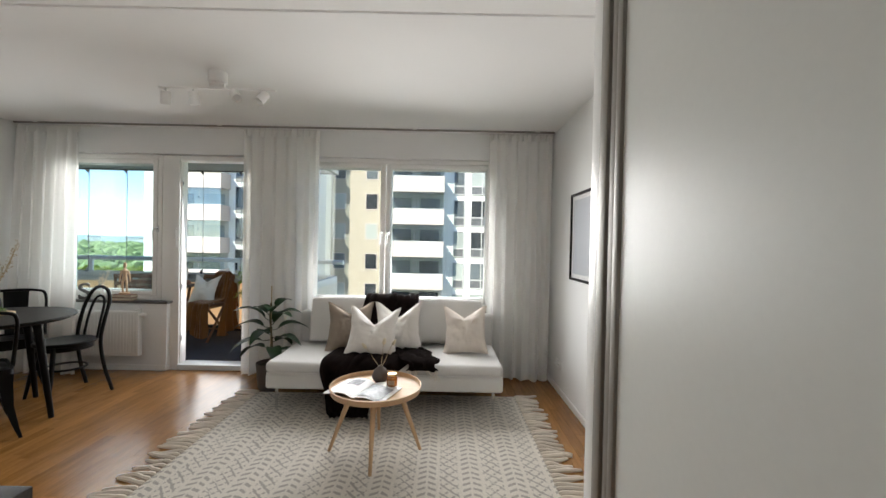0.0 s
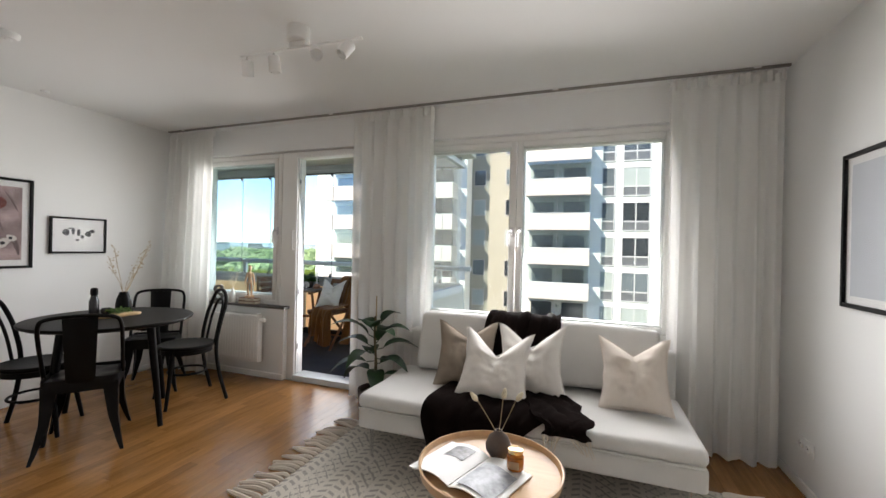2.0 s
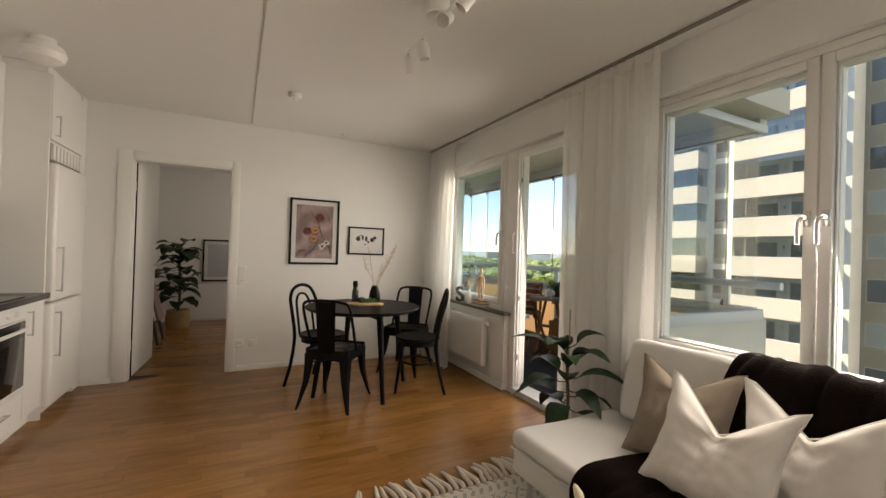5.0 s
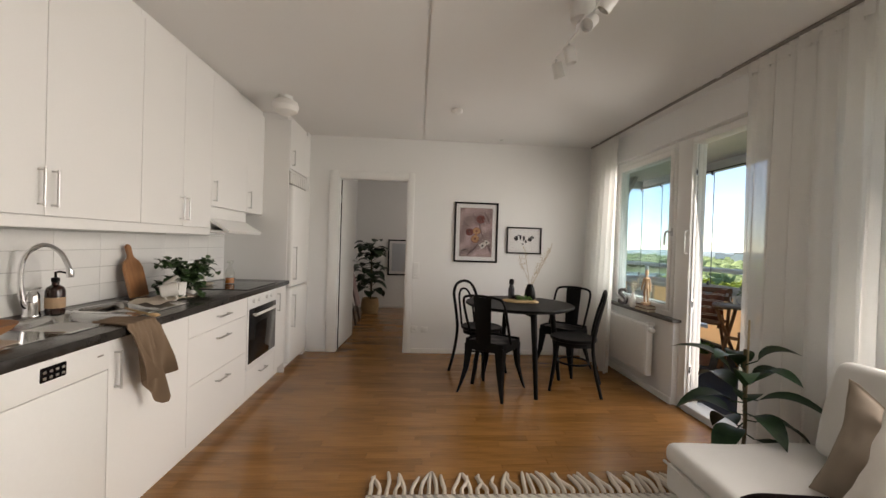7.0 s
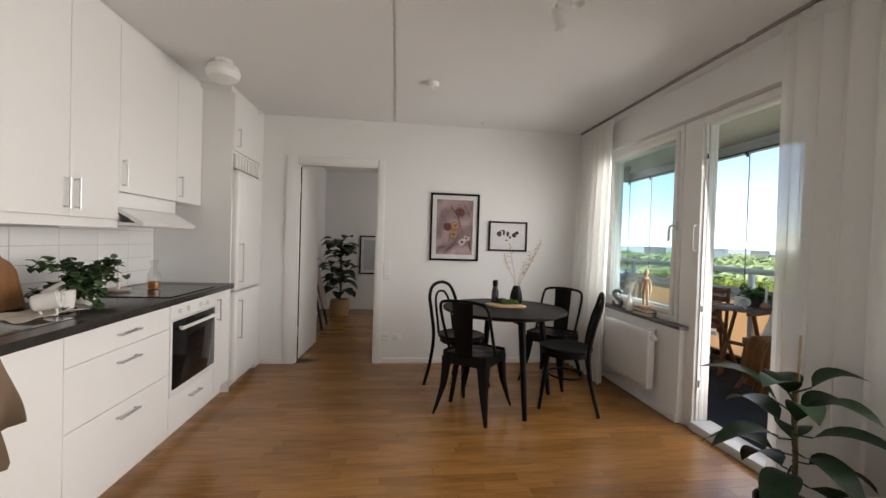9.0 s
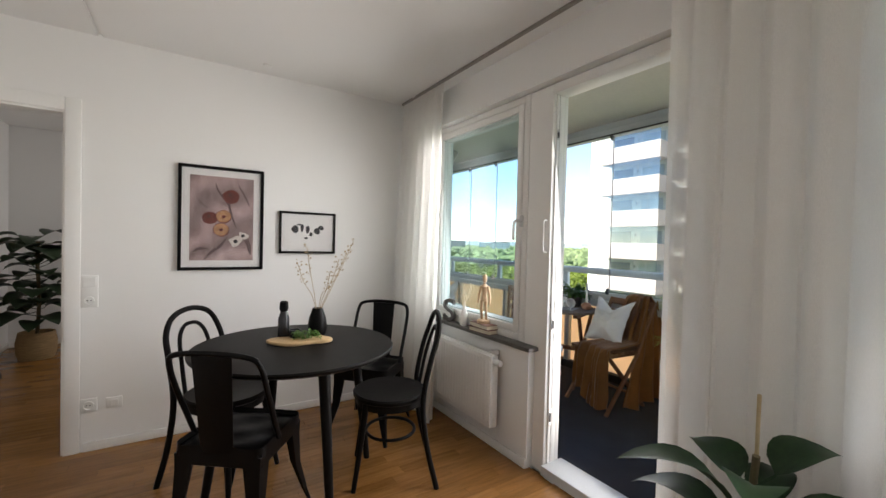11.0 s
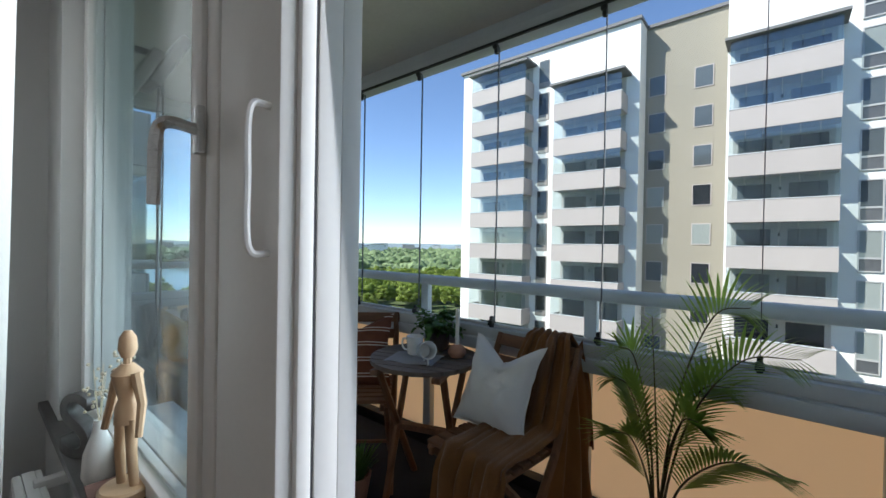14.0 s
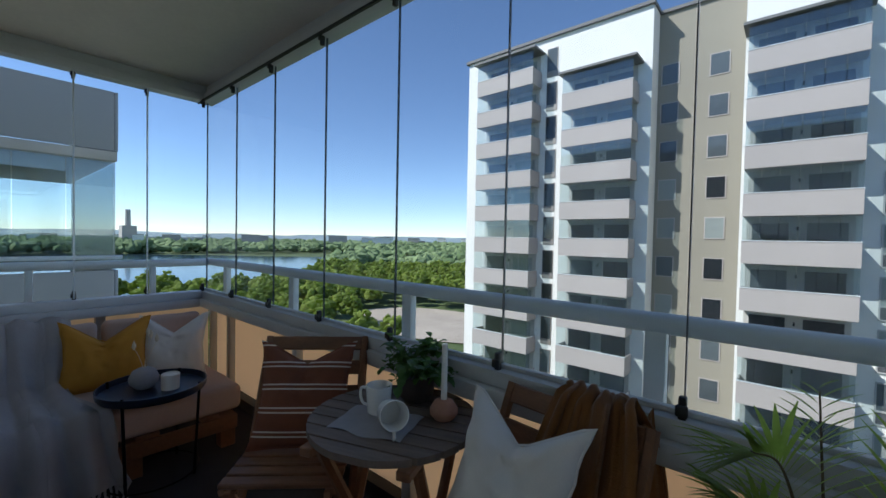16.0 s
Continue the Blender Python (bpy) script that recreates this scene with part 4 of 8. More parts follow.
# pictures
def picture(name, label, wall_x, facing, y0, y1, z0, z1, mount, content, wood=0.02):
    """A framed print on a wall of constant x; content is filled in by the caller."""
    f = thing(name, label, "picture", pose(wall_x, 0, 0))
    s = facing
    a, c = sorted((0.002 * s, 0.024 * s))
    bm = B()
    box(bm, a, c, y0, y0 + wood, z0, z1, 0.002, 1)
    box(bm, a, c, y1 - wood, y1, z0, z1, 0.002, 1)
    box(bm, a, c, y0 + wood, y1 - wood, z0, z0 + wood, 0.002, 1)
    box(bm, a, c, y0 + wood, y1 - wood, z1 - wood, z1, 0.002, 1)
    part("frame", bm, M_BLACK, f, "thin black frame")
    bm = B()
    box(bm, *sorted((0.003 * s, 0.010 * s)), y0 + wood, y1 - wood, z0 + wood, z1 - wood)
    part("mount", bm, M_PAPER, f, "white paper mount")
    bm = B()
    box(bm, *sorted((0.010 * s, 0.0115 * s)), y0 + wood + mount, y1 - wood - mount, z0 + wood + mount, z1 - wood - mount)
    part("print", bm, content, f)
    bm = B()
    box(bm, *sorted((0.018 * s, 0.020 * s)), y0 + wood, y1 - wood, z0 + wood, z1 - wood)
    part("glazing", bm, M_ARTGLASS, f)
    return f


def flat_blob(f, name, s, y, z, ry, rz_, material, lift=0.0125, seg=20, wob=0.0, ph=0.0):
    bm = B()
    vs = [bm.verts.new((lift * s, y + ry * math.cos(k * math.tau / seg) * (1 + wob * math.sin(3 * k * math.tau / seg + ph)), z + rz_ * math.sin(k * math.tau / seg) * (1 + wob * math.sin(2 * k * math.tau / seg + ph)))) for k in range(seg)]
    fc = bm.faces.new(vs)
    bm.normal_update()
    bmesh.ops.solidify(bm, geom=[fc], thickness=0.0008)
    part(name, bm, material, f)


nt = M_LINENART.node_tree
tcl, wvl, mpl, mxl = (nt.nodes.new(k) for k in ("ShaderNodeTexCoord", "ShaderNodeTexWave", "ShaderNodeMapping", "ShaderNodeMixRGB"))
mpl.inputs["Rotation"].default_value = (radians(52), 0, 0)
wvl.wave_type, wvl.bands_direction = "BANDS", "Y"
wvl.inputs["Scale"].default_value, wvl.inputs["Distortion"].default_value = 1.5, 9.0
wvl.inputs["Detail"].default_value, wvl.inputs["Detail Scale"].default_value = 2.5, 1.3
nt.links.new(tcl.outputs["Object"], mpl.inputs["Vector"])
nt.links.new(mpl.outputs[0], wvl.inputs["Vector"])
mxl.blend_type = "OVERLAY"
mxl.inputs[0].default_value = 0.32
lin_in = nt.nodes["Principled BSDF"].inputs["Base Color"]
nt.links.new(lin_in.links[0].from_socket, mxl.inputs[1])
nt.links.new(wvl.outputs["Color"], mxl.inputs[2])
nt.links.new(mxl.outputs[0], lin_in)
M_FOLD = mat("mauve_fold_print", (0.13, 0.085, 0.085), 0.6, var=0.2, scale=12)
pB = picture("framed_picture", "still-life print of peaches on pink linen, black frame", LX, 1, 2.355, 2.865, 1.07, 1.765, 0.045, M_LINENART)
def crease(f, pts, width, material, lift=0.0121):
    """A dark fold line of the printed cloth, tapering at both ends."""
    pts = smooth_path([(0, y, z) for y, z in pts], 6)
    bm = B()
    rows = []
    for i, p in enumerate(pts):
        d = (pts[min(i + 1, len(pts) - 1)] - pts[max(i - 1, 0)]).normalized()
        w = width * (math.sin(math.pi * (i + 0.3) / (len(pts) - 0.4)) ** 0.7)
        rows.append([bm.verts.new((lift + e, p.y - d.z * w * k, p.z + d.y * w * k)) for k, e in ((-0.5, 0), (0.5, 0), (0.5, 0.0004), (-0.5, 0.0004))])
    for q, t in zip(rows, rows[1:]):
        for k in range(4):
            bm.faces.new((q[k], q[(k + 1) % 4], t[(k + 1) % 4], t[k]))
    part("fold", bm, material, f)


for pts, w in (([(2.565, 1.66), (2.585, 1.60), (2.64, 1.53), (2.665, 1.44), (2.70, 1.34)], 0.016), ([(2.70, 1.66), (2.745, 1.58), (2.775, 1.51)], 0.012), ([(2.435, 1.19), (2.48, 1.215), (2.53, 1.21)], 0.018), ([(2.50, 1.135), (2.545, 1.19), (2.60, 1.235), (2.64, 1.30)], 0.020), ([(2.72, 1.33), (2.765, 1.26), (2.785, 1.17)], 0.030), ([(2.45, 1.56), (2.50, 1.50), (2.53, 1.49)], 0.007)):
    crease(pB, pts, w, M_FOLD)
for y, z, r, half in ((2.660, 1.570, 0.047, 0), (2.535, 1.420, 0.042, 0), (2.616, 1.432, 0.045, 1), (2.602, 1.342, 0.046, 1)):
    flat_blob(pB, "fruit", 1, y, z, r * 1.08, r, M_PEACH, 0.0127, wob=0.02, ph=y * 40)
    if half:
        flat_blob(pB, "fruit_half", 1, y, z + 0.002, r * 0.98, r * 0.90, M_PEACHY, 0.0133, wob=0.02)
        flat_blob(pB, "stone", 1, y, z, 0.012, 0.010, M_PEACH, 0.0139, wob=0.1)
    else:
        flat_blob(pB, "fruit_dimple", 1, y - 0.006, z + 0.012, 0.007, 0.010, M_INK, 0.0134)
flat_blob(pB, "flower", 1, 2.69, 1.265, 0.038, 0.036, M_CREAMART, 0.0128, wob=0.25)
flat_blob(pB, "flower", 1, 2.735, 1.305, 0.03, 0.03, M_CREAMART, 0.0128, wob=0.25, ph=2)
flat_blob(pB, "flower_centre", 1, 2.69, 1.265, 0.014, 0.013, M_INK, 0.0136)
flat_blob(pB, "flower_centre", 1, 2.735, 1.305, 0.012, 0.011, M_INK, 0.0136)
pS = picture("framed_picture", "small print of black pebble shapes on white, black frame", LX, 1, 2.972, 3.385, 1.185, 1.495, 0.012, M_PAPER, 0.016)
for y, z, a, c in ((3.085, 1.365, 0.026, 0.026), (3.135, 1.375, 0.012, 0.028), (3.175, 1.365, 0.014, 0.032), (3.20, 1.33, 0.012, 0.018), (3.245, 1.355, 0.024, 0.024), (3.275, 1.38, 0.022, 0.016), (3.165, 1.30, 0.014, 0.008), (3.115, 1.40, 0.02, 0.006)):
    flat_blob(pS, "pebble", 1, y, z, a, c, M_INK, wob=0.12, ph=y * 30)
pR = picture("framed_picture", "plain pale grey print in a black frame", RX, -1, 2.890, 3.385, 1.068, 1.775, 0.035, M_GREYART)
pR2 = picture("framed_picture", "brown-red and cream print in a black frame", RX, -1, 2.335, 2.760, 0.965, 1.500, 0.045, M_RUSTART)
flat_blob(pR2, "pale_shape", -1, 2.50, 1.19, 0.105, 0.165, M_CREAMART, wob=0.09)
flat_blob(pR2, "dark_spot", -1, 2.49, 1.25, 0.016, 0.02, M_RUSTART, 0.0134, wob=0.1)
flat_blob(pR2, "pale_leaf", -1, 2.47, 1.385, 0.055, 0.05, M_CREAMART, 0.0128, wob=0.35, ph=1.5)
flat_blob(pR2, "dark_spot", -1, 2.52, 1.20, 0.02, 0.016, M_INK, 0.0134)


# sockets and switches
def wall_plate(name, label, wall_x, s, y0, y1, z0, z1, pieces):
    f = thing(name, label, "switch" if "switch" in label else "socket", pose(wall_x, 0, 0))
    bm = B()
    box(bm, *sorted((0.0, 0.009 * s)), y0, y1, z0, z1, 0.003, 2)
    part("plate", bm, M_PLASTIC, f)
    for kind, y, z, r in pieces:
        if kind == "socket":
            bm = lathe(B(), [(0, 0), (r * 0.8, 0), (r * 0.82, 0.009), (r, 0.009), (r, -0.002)], 20)
            move(bm, pose(0.0095 * s, y, z, 0, 90 * s, 0))
            part("socket_well", bm, M_PLASTIC, f)
            for d in (-0.008, 0.008):
                bm = B()
                box(bm, *sorted((0.0095 * s, 0.012 * s)), y + d - 0.0025, y + d + 0.0025, z - 0.0025, z + 0.0025)
                part("pin_hole", bm, M_INK, f)
        else:
            bm = B()
            box(bm, *sorted((0.009 * s, 0.013 * s)), y - r, y + r, z - r, z + r, 0.002, 1)
            part("rocker", bm, M_PLASTIC, f)
    return f


wall_plate("light_switch", "white light switch panel with socket beside the doorway", LX, 1, 1.885, 1.965, 0.86, 1.05, [("rocker", 1.925, 1.01, 0.030), ("socket", 1.925, 0.90, 0.024)])
wall_plate("wall_socket", "white double wall socket low on the wall", LX, 1, 1.885, 1.965, 0.235, 0.315, [("socket", 1.925, 0.275, 0.026)])
wall_plate("wall_socket", "white data socket low on the wall", LX, 1, 2.005, 2.085, 0.24, 0.305, [("rocker", 2.045, 0.272, 0.02)])
wall_plate("wall_socket", "white wall socket near the corner curtain", LX, 1, 3.66, 3.73, 0.24, 0.31, [("socket", 3.695, 0.275, 0.024)])
wall_plate("wall_socket", "white wall socket low beside the sofa", RX, -1, 3.62, 3.78, 0.22, 0.30, [("socket", 3.66, 0.26, 0.024), ("socket", 3.74, 0.26, 0.024)])

# radiator under the corner window
rd = thing("radiator", "white panel radiator under the window", "radiator", pose(0, 0, 0))
bm = B()
box(bm, -3.86, -3.0, 3.965, 3.985, 0.17, 0.61, 0.006)
part("front_panel", bm, M_RADI, rd)
for k in range(26):
    bm = B()
    x = -3.84 + k * 0.0325
    box(bm, x, x + 0.016, 3.9625, 3.966, 0.20, 0.585, 0.003, 1)
    part("rib", bm, M_RADI, rd)
bm = B()
box(bm, -3.86, -3.0, 4.01, 4.025, 0.17, 0.61, 0.004)
box(bm, -3.85, -3.01, 3.985, 4.01, 0.60, 0.612, 0.001, 1)
box(bm, -3.86, -3.852, 3.985, 4.01, 0.17, 0.61)
box(bm, -3.008, -3.0, 3.985, 4.01, 0.17, 0.61)
part("back_panel", bm, M_RADI, rd)
for x in (-3.75, -3.06):
    bm = B()
    box(bm, x - 0.015, x + 0.015, 4.0, 4.07, 0.60, 0.625, 0.003)
    part("bracket", bm, M_RADI, rd)
bm = tube(B(), smooth_path([(-3.90, 3.995, 0.0), (-3.90, 3.995, 0.20), (-3.86, 3.997, 0.22)]), 0.008, 8)
part("pipe", bm, M_RADI, rd)
bm = lathe(B(), [(0, 0), (0.02, 0), (0.022, 0.04), (0.016, 0.055), (0, 0.056)], 16)
move(bm, pose(-2.998, 3.995, 0.575, 0, 90, 0))
part("valve", bm, M_PLASTIC, rd, "white thermostat valve")

# things on the sill
SZ = 0.7055
fn_ = bpy.data.curves.new("letter", "FONT")
fn_.body, fn_.size, fn_.extrude, fn_.bevel_depth = "S", 0.235, 0.016, 0.002
tmp = new("letter_tmp", fn_)
dg = bpy.context.evaluated_depsgraph_get()
me = bpy.data.meshes.new_from_object(tmp.evaluated_get(dg))
bpy.data.objects.remove(tmp)
me.materials.clear()
me.materials.append(M_ZINC)
lt = thing("decorative_letter", "dark zinc letter S standing on the stone sill", "letter", pose(-3.62, 4.085, SZ + 0.004, 0, 0, 28))
lo = new("letter_body", me)
lo.matrix_basis = pose(-0.07, 0, 0, 90, 0, 0)
lo.parent = lt
sv = vase_thing("vase", "small white ceramic bottle vase with dried sprigs", M_CERAMIC, [(0, 0), (0.026, 0), (0.033, 0.02), (0.030, 0.07), (0.013, 0.12), (0.011, 0.145), (0.008, 0.145), (0, 0.12)], -3.455, 4.085, SZ)
rs = random.Random(8)
for i in range(9):
    tipv = Vector((rs.uniform(-0.07, 0.07), rs.uniform(-0.02, 0.05), rs.uniform(0.20, 0.29)))
    bm = tube(B(), smooth_path([(0, 0, 0.13), tipv * 0.6 + Vector((0, 0, 0.05)), tipv]), 0.0012, 4)
    for j in range(7):
        q = tipv * rs.uniform(0.7, 1.05) + Vector((rs.uniform(-0.02, 0.02), rs.uniform(-0.02, 0.02), rs.uniform(-0.01, 0.02)))
        bmesh.ops.create_icosphere(bm, subdivisions=1, radius=0.0042, matrix=Matrix.Translation(q))
    part("dried_sprig", bm, M_BUNNY, sv)
for k in range(2):
    bk = thing("book", "brown cloth-bound book lying on the sill", "book", pose(-3.225, 4.092, SZ + 0.030 * k, 0, 0, 4 - 7 * k), group="stacked books")
    bm = B()
    box(bm, -0.098, 0.098, -0.052, 0.058, 0.003, 0.026)
    part("page_block", bm, M_PAGES, bk)
    bm = B()
    box(bm, -0.102, 0.102, -0.058, 0.060, 0.0, 0.003, 0.001, 1)
    box(bm, -0.102, 0.102, -0.058, 0.060, 0.026, 0.029, 0.001, 1)
    box(bm, -0.102, 0.102, 0.0585, 0.062, 0.0, 0.029, 0.001, 1)
    part("cover", bm, M_BOOK, bk)
# jointed wooden artist's figure, one plain mesh
bm = B()
lathe(bm, [(0, 0), (0.044, 0), (0.044, 0.014), (0.040, 0.018), (0, 0.018)], 24)
tube(bm, [(-0.014, 0, 0.016), (-0.020, 0, 0.075), (-0.016, 0, 0.135)], [0.008, 0.009, 0.011], 10)
tube(bm, [(0.016, 0.004, 0.016), (0.014, 0, 0.075), (0.012, 0, 0.135)], [0.008, 0.009, 0.011], 10)
tube(bm, [(0, 0, 0.128), (0, 0, 0.155), (0, 0, 0.17), (0, 0, 0.215), (0, 0, 0.232)], [0.021, 0.020, 0.014, 0.026, 0.010], 12)
tube(bm, [(0, 0, 0.228), (0, 0, 0.245)], 0.007, 8)
tube(bm, [(0, 0, 0.243), (0, 0, 0.258), (0, 0, 0.278), (0, 0, 0.29)], [0.010, 0.016, 0.014, 0.006], 12)
tube(bm, [(-0.024, 0, 0.218), (-0.036, -0.004, 0.165), (-0.038, -0.016, 0.115)], [0.010, 0.008, 0.006], 8)
tube(bm, [(0.024, 0, 0.218), (0.038, 0.002, 0.165), (0.042, -0.006, 0.110)], [0.010, 0.008, 0.006], 8)
mq = tagged(part("wooden_figure", bm, M_MANNEQ), "jointed wooden artist's drawing figure on the books", "figurine")
mq.matrix_basis = pose(-3.235, 4.09, SZ + 0.0595, 0, 0, 20) @ Matrix.Diagonal((1.05, 1.05, 1.12, 1))

# hall wardrobe with sliding door
wd = thing("wardrobe", "hall wardrobe with a white sliding door in grey profiles", "wardrobe")
bm = B()
box(bm, 0.455, RX, 1.17, 1.25, 0, CZ, 0.004)
part("end_panel", bm, M_TRIM, wd)
bm = B()
box(bm, 0.445, 0.475, 1.115, 1.168, 0.01, CZ - 0.005, 0.008)
part("frame_post", bm, M_GREYSEAT, wd, "matt grey-brown aluminium post")
bm = B()
box(bm, 0.452, 0.480, 1.066, 1.114, 0.01, CZ - 0.005, 0.012)
part("rubber_seal", bm, M_GREYSEAT, wd)
bm = B()
box(bm, 0.446, 0.475, 1.030, 1.065, 0.01, CZ - 0.005, 0.008)
part("door_profile", bm, M_GREYSEAT, wd, "matt grey-brown aluminium door profile")
bm = B()
box(bm, 0.456, 0.472, 0.40, 1.031, 0.03, CZ - 0.02, 0.002, 1)
part("sliding_door", bm, M_WARDROBE, wd, "glossy off-white sliding door")
bm = B()
box(bm, 0.446, 0.475, 0.365, 0.40, 0.01, CZ - 0.005, 0.006)
part("door_profile", bm, M_GREYSEAT, wd)
bm = B()
box(bm, 0.49, 0.505, -0.6, 0.41, 0.03, CZ - 0.02, 0.002, 1)
part("sliding_door", bm, M_WARDROBE, wd)
bm = B()
box(bm, 0.51, RX - 0.003, -0.62, -0.60, 0, CZ)
part("side_panel", bm, M_TRIM, wd)


# Dining corner
tb = thing("dining_table", "round black dining table with splayed tapered legs", "table", pose(-3.30, 2.90, 0))
part("tabletop", lathe(B(), [(0, 0.715), (0.47, 0.715), (0.495, 0.728), (0.498, 0.738), (0.492, 0.745), (0, 0.745)], 72), M_BLACKWOOD, tb)
for k in range(4):
    a = radians(8 + 90 * k)
    part("leg", tube(B(), [(0.33 * math.cos(a), 0.33 * math.sin(a), 0.715), (0.43 * math.cos(a), 0.43 * math.sin(a), 0)], [0.028, 0.017], 14), M_BLACKWOOD, tb)
bm = B()
box(bm, -0.30, 0.30, -0.02, 0.02, 0.665, 0.715, 0.003, m=pose(0, 0, 0, 0, 0, 8))
part("apron", bm, M_BLACKWOOD, tb)
bm = B()
box(bm, -0.02, 0.02, -0.30, 0.30, 0.665, 0.7145, 0.003, m=pose(0, 0, 0, 0, 0, 8))
part("apron", bm, M_BLACKWOOD, tb)


def bentwood(m):
    """Round-seat bentwood chair; faces +x."""
    c = thing("dining_chair", "black bentwood dining chair with a hoop back", "chair", m, "chairs round the dining table")
    part("seat", lathe(B(), [(0, 0.445), (0.16, 0.443), (0.190, 0.437), (0.203, 0.445), (0.205, 0.462), (0.195, 0.469), (0.17, 0.463), (0, 0.458)], 40), M_BLACKWOOD, c)
    part("seat_ring", lathe(B(), [(0.165, 0.40), (0.185, 0.40), (0.185, 0.436), (0.165, 0.436), (0.165, 0.40)], 36), M_BLACKWOOD, c)
    for s in (-1, 1):
        part("front_leg", tube(B(), smooth_path([(0.13, s * 0.125, 0.44), (0.155, s * 0.15, 0.22), (0.185, s * 0.18, 0)]), [0.018, 0.0178, 0.0175, 0.017, 0.0165, 0.016, 0.0155, 0.015, 0.0145, 0.014, 0.0135, 0.013, 0.0125][:13], 10), M_BLACKWOOD, c)
    hoop = [(-0.245, -0.20, 0), (-0.19, -0.185, 0.22), (-0.165, -0.178, 0.45), (-0.20, -0.178, 0.66), (-0.235, -0.165, 0.78), (-0.253, -0.11, 0.865), (-0.258, 0, 0.895)]
    hoop += [(x, -y, z) for x, y, z in hoop[-2::-1]]
    part("back_hoop", tube(B(), smooth_path(hoop, 6), 0.0145, 10), M_BLACKWOOD, c, "bent rear legs and hoop in one piece")
    inner = [(-0.175, -0.10, 0.455), (-0.205, -0.098, 0.62), (-0.235, -0.085, 0.74), (-0.250, -0.05, 0.80), (-0.253, 0, 0.815)]
    inner += [(x, -y, z) for x, y, z in inner[-2::-1]]
    part("inner_hoop", tube(B(), smooth_path(inner, 6), 0.0105, 8), M_BLACKWOOD, c)
    ring = [(0.135 * math.cos(k * math.tau / 28) - 0.005, 0.142 * math.sin(k * math.tau / 28), 0.24) for k in range(28)]
    part("leg_ring", tube(B(), ring, 0.009, 8, closed=True), M_BLACKWOOD, c)
    return c


def metal_chair(m):
    """Pressed steel chair with a tube back and wide splat; faces +x."""
    c = thing("dining_chair", "black pressed-metal dining chair with a wide splat", "chair", m, "chairs round the dining table")
    bm = soft_slab(-0.185, 0.185, -0.185, 0.185, 0.425, 0.447, -0.008, 3, 8)
    part("seat", bm, M_BLACK, c)
    bm = B()
    for s in (-1, 1):
        box(bm, -0.17, 0.17, s * 0.178 - 0.004, s * 0.178 + 0.004, 0.375, 0.43, 0.002, 1)
        box(bm, s * 0.178 - 0.004, s * 0.178 + 0.004, -0.17, 0.17, 0.375, 0.43, 0.002, 1)
    part("seat_rim", bm, M_BLACK, c)
    for sx_ in (-1, 1):
        for sy_ in (-1, 1):
            bm = B()
            top, foot = Vector((sx_ * 0.165, sy_ * 0.165, 0.42)), Vector((sx_ * 0.235, sy_ * 0.215, 0.0))
            rings = []
            for t in (0, 0.15, 0.5, 0.85, 0.97, 1.0):
                c0 = top.lerp(foot, t) + Vector((sx_, sy_, 0)) * (-0.018 * math.sin(math.pi * t))
                w = 0.052 * (1 - t) + 0.016
                rings.append([bm.verts.new(c0 + Vector((a * w, b * w, 0))) for a, b in ((-sx_ * 0.9, sy_ * 0.25), (sx_ * 0.25, sy_ * 0.25), (sx_ * 0.25, -sy_ * 0.9), (sx_ * 0.05, -sy_ * 0.9), (sx_ * 0.05, sy_ * 0.05), (-sx_ * 0.9, sy_ * 0.05))])
            for a, b in zip(rings, rings[1:]):
                for k in range(6):
                    bm.faces.new((a[k], a[(k + 1) % 6], b[(k + 1) % 6], b[k]))
            bm.faces.new(rings[0])
            bm.faces.new(rings[-1])
            bmesh.ops.recalc_face_normals(bm, faces=bm.faces[:])
            part("leg", bm, M_BLACK, c)
    hoop = [(-0.05, -0.19, 0.445), (-0.10, -0.192, 0.55), (-0.16, -0.195, 0.68), (-0.205, -0.19, 0.79), (-0.222, -0.15, 0.832), (-0.228, 0, 0.845)]
    hoop += [(x, -y, z) for x, y, z in hoop[-2::-1]]
    part("back_tube", tube(B(), smooth_path(hoop, 6), 0.0115, 10), M_BLACK, c)
    bm = sheet(B(), 6, 10, lambda u, v: (-0.178 - 0.045 * v - 0.012 * (1 - (2 * u - 1) ** 2), (u - 0.5) * (0.135 + 0.03 * v), 0.435 + 0.40 * v), 0.004)
    part("splat", bm, M_BLACK, c)
    return c


def facing(x, y, deg):
    return pose(x, y, 0, 0, 0, deg)


ch = metal_chair(facing(-3.09, 2.625, 143))
copy_thing(ch, facing(-3.72, 3.49, -46))
bw = bentwood(facing(-3.17, 3.38, 247))
copy_thing(bw, facing(-3.57, 2.60, 42))

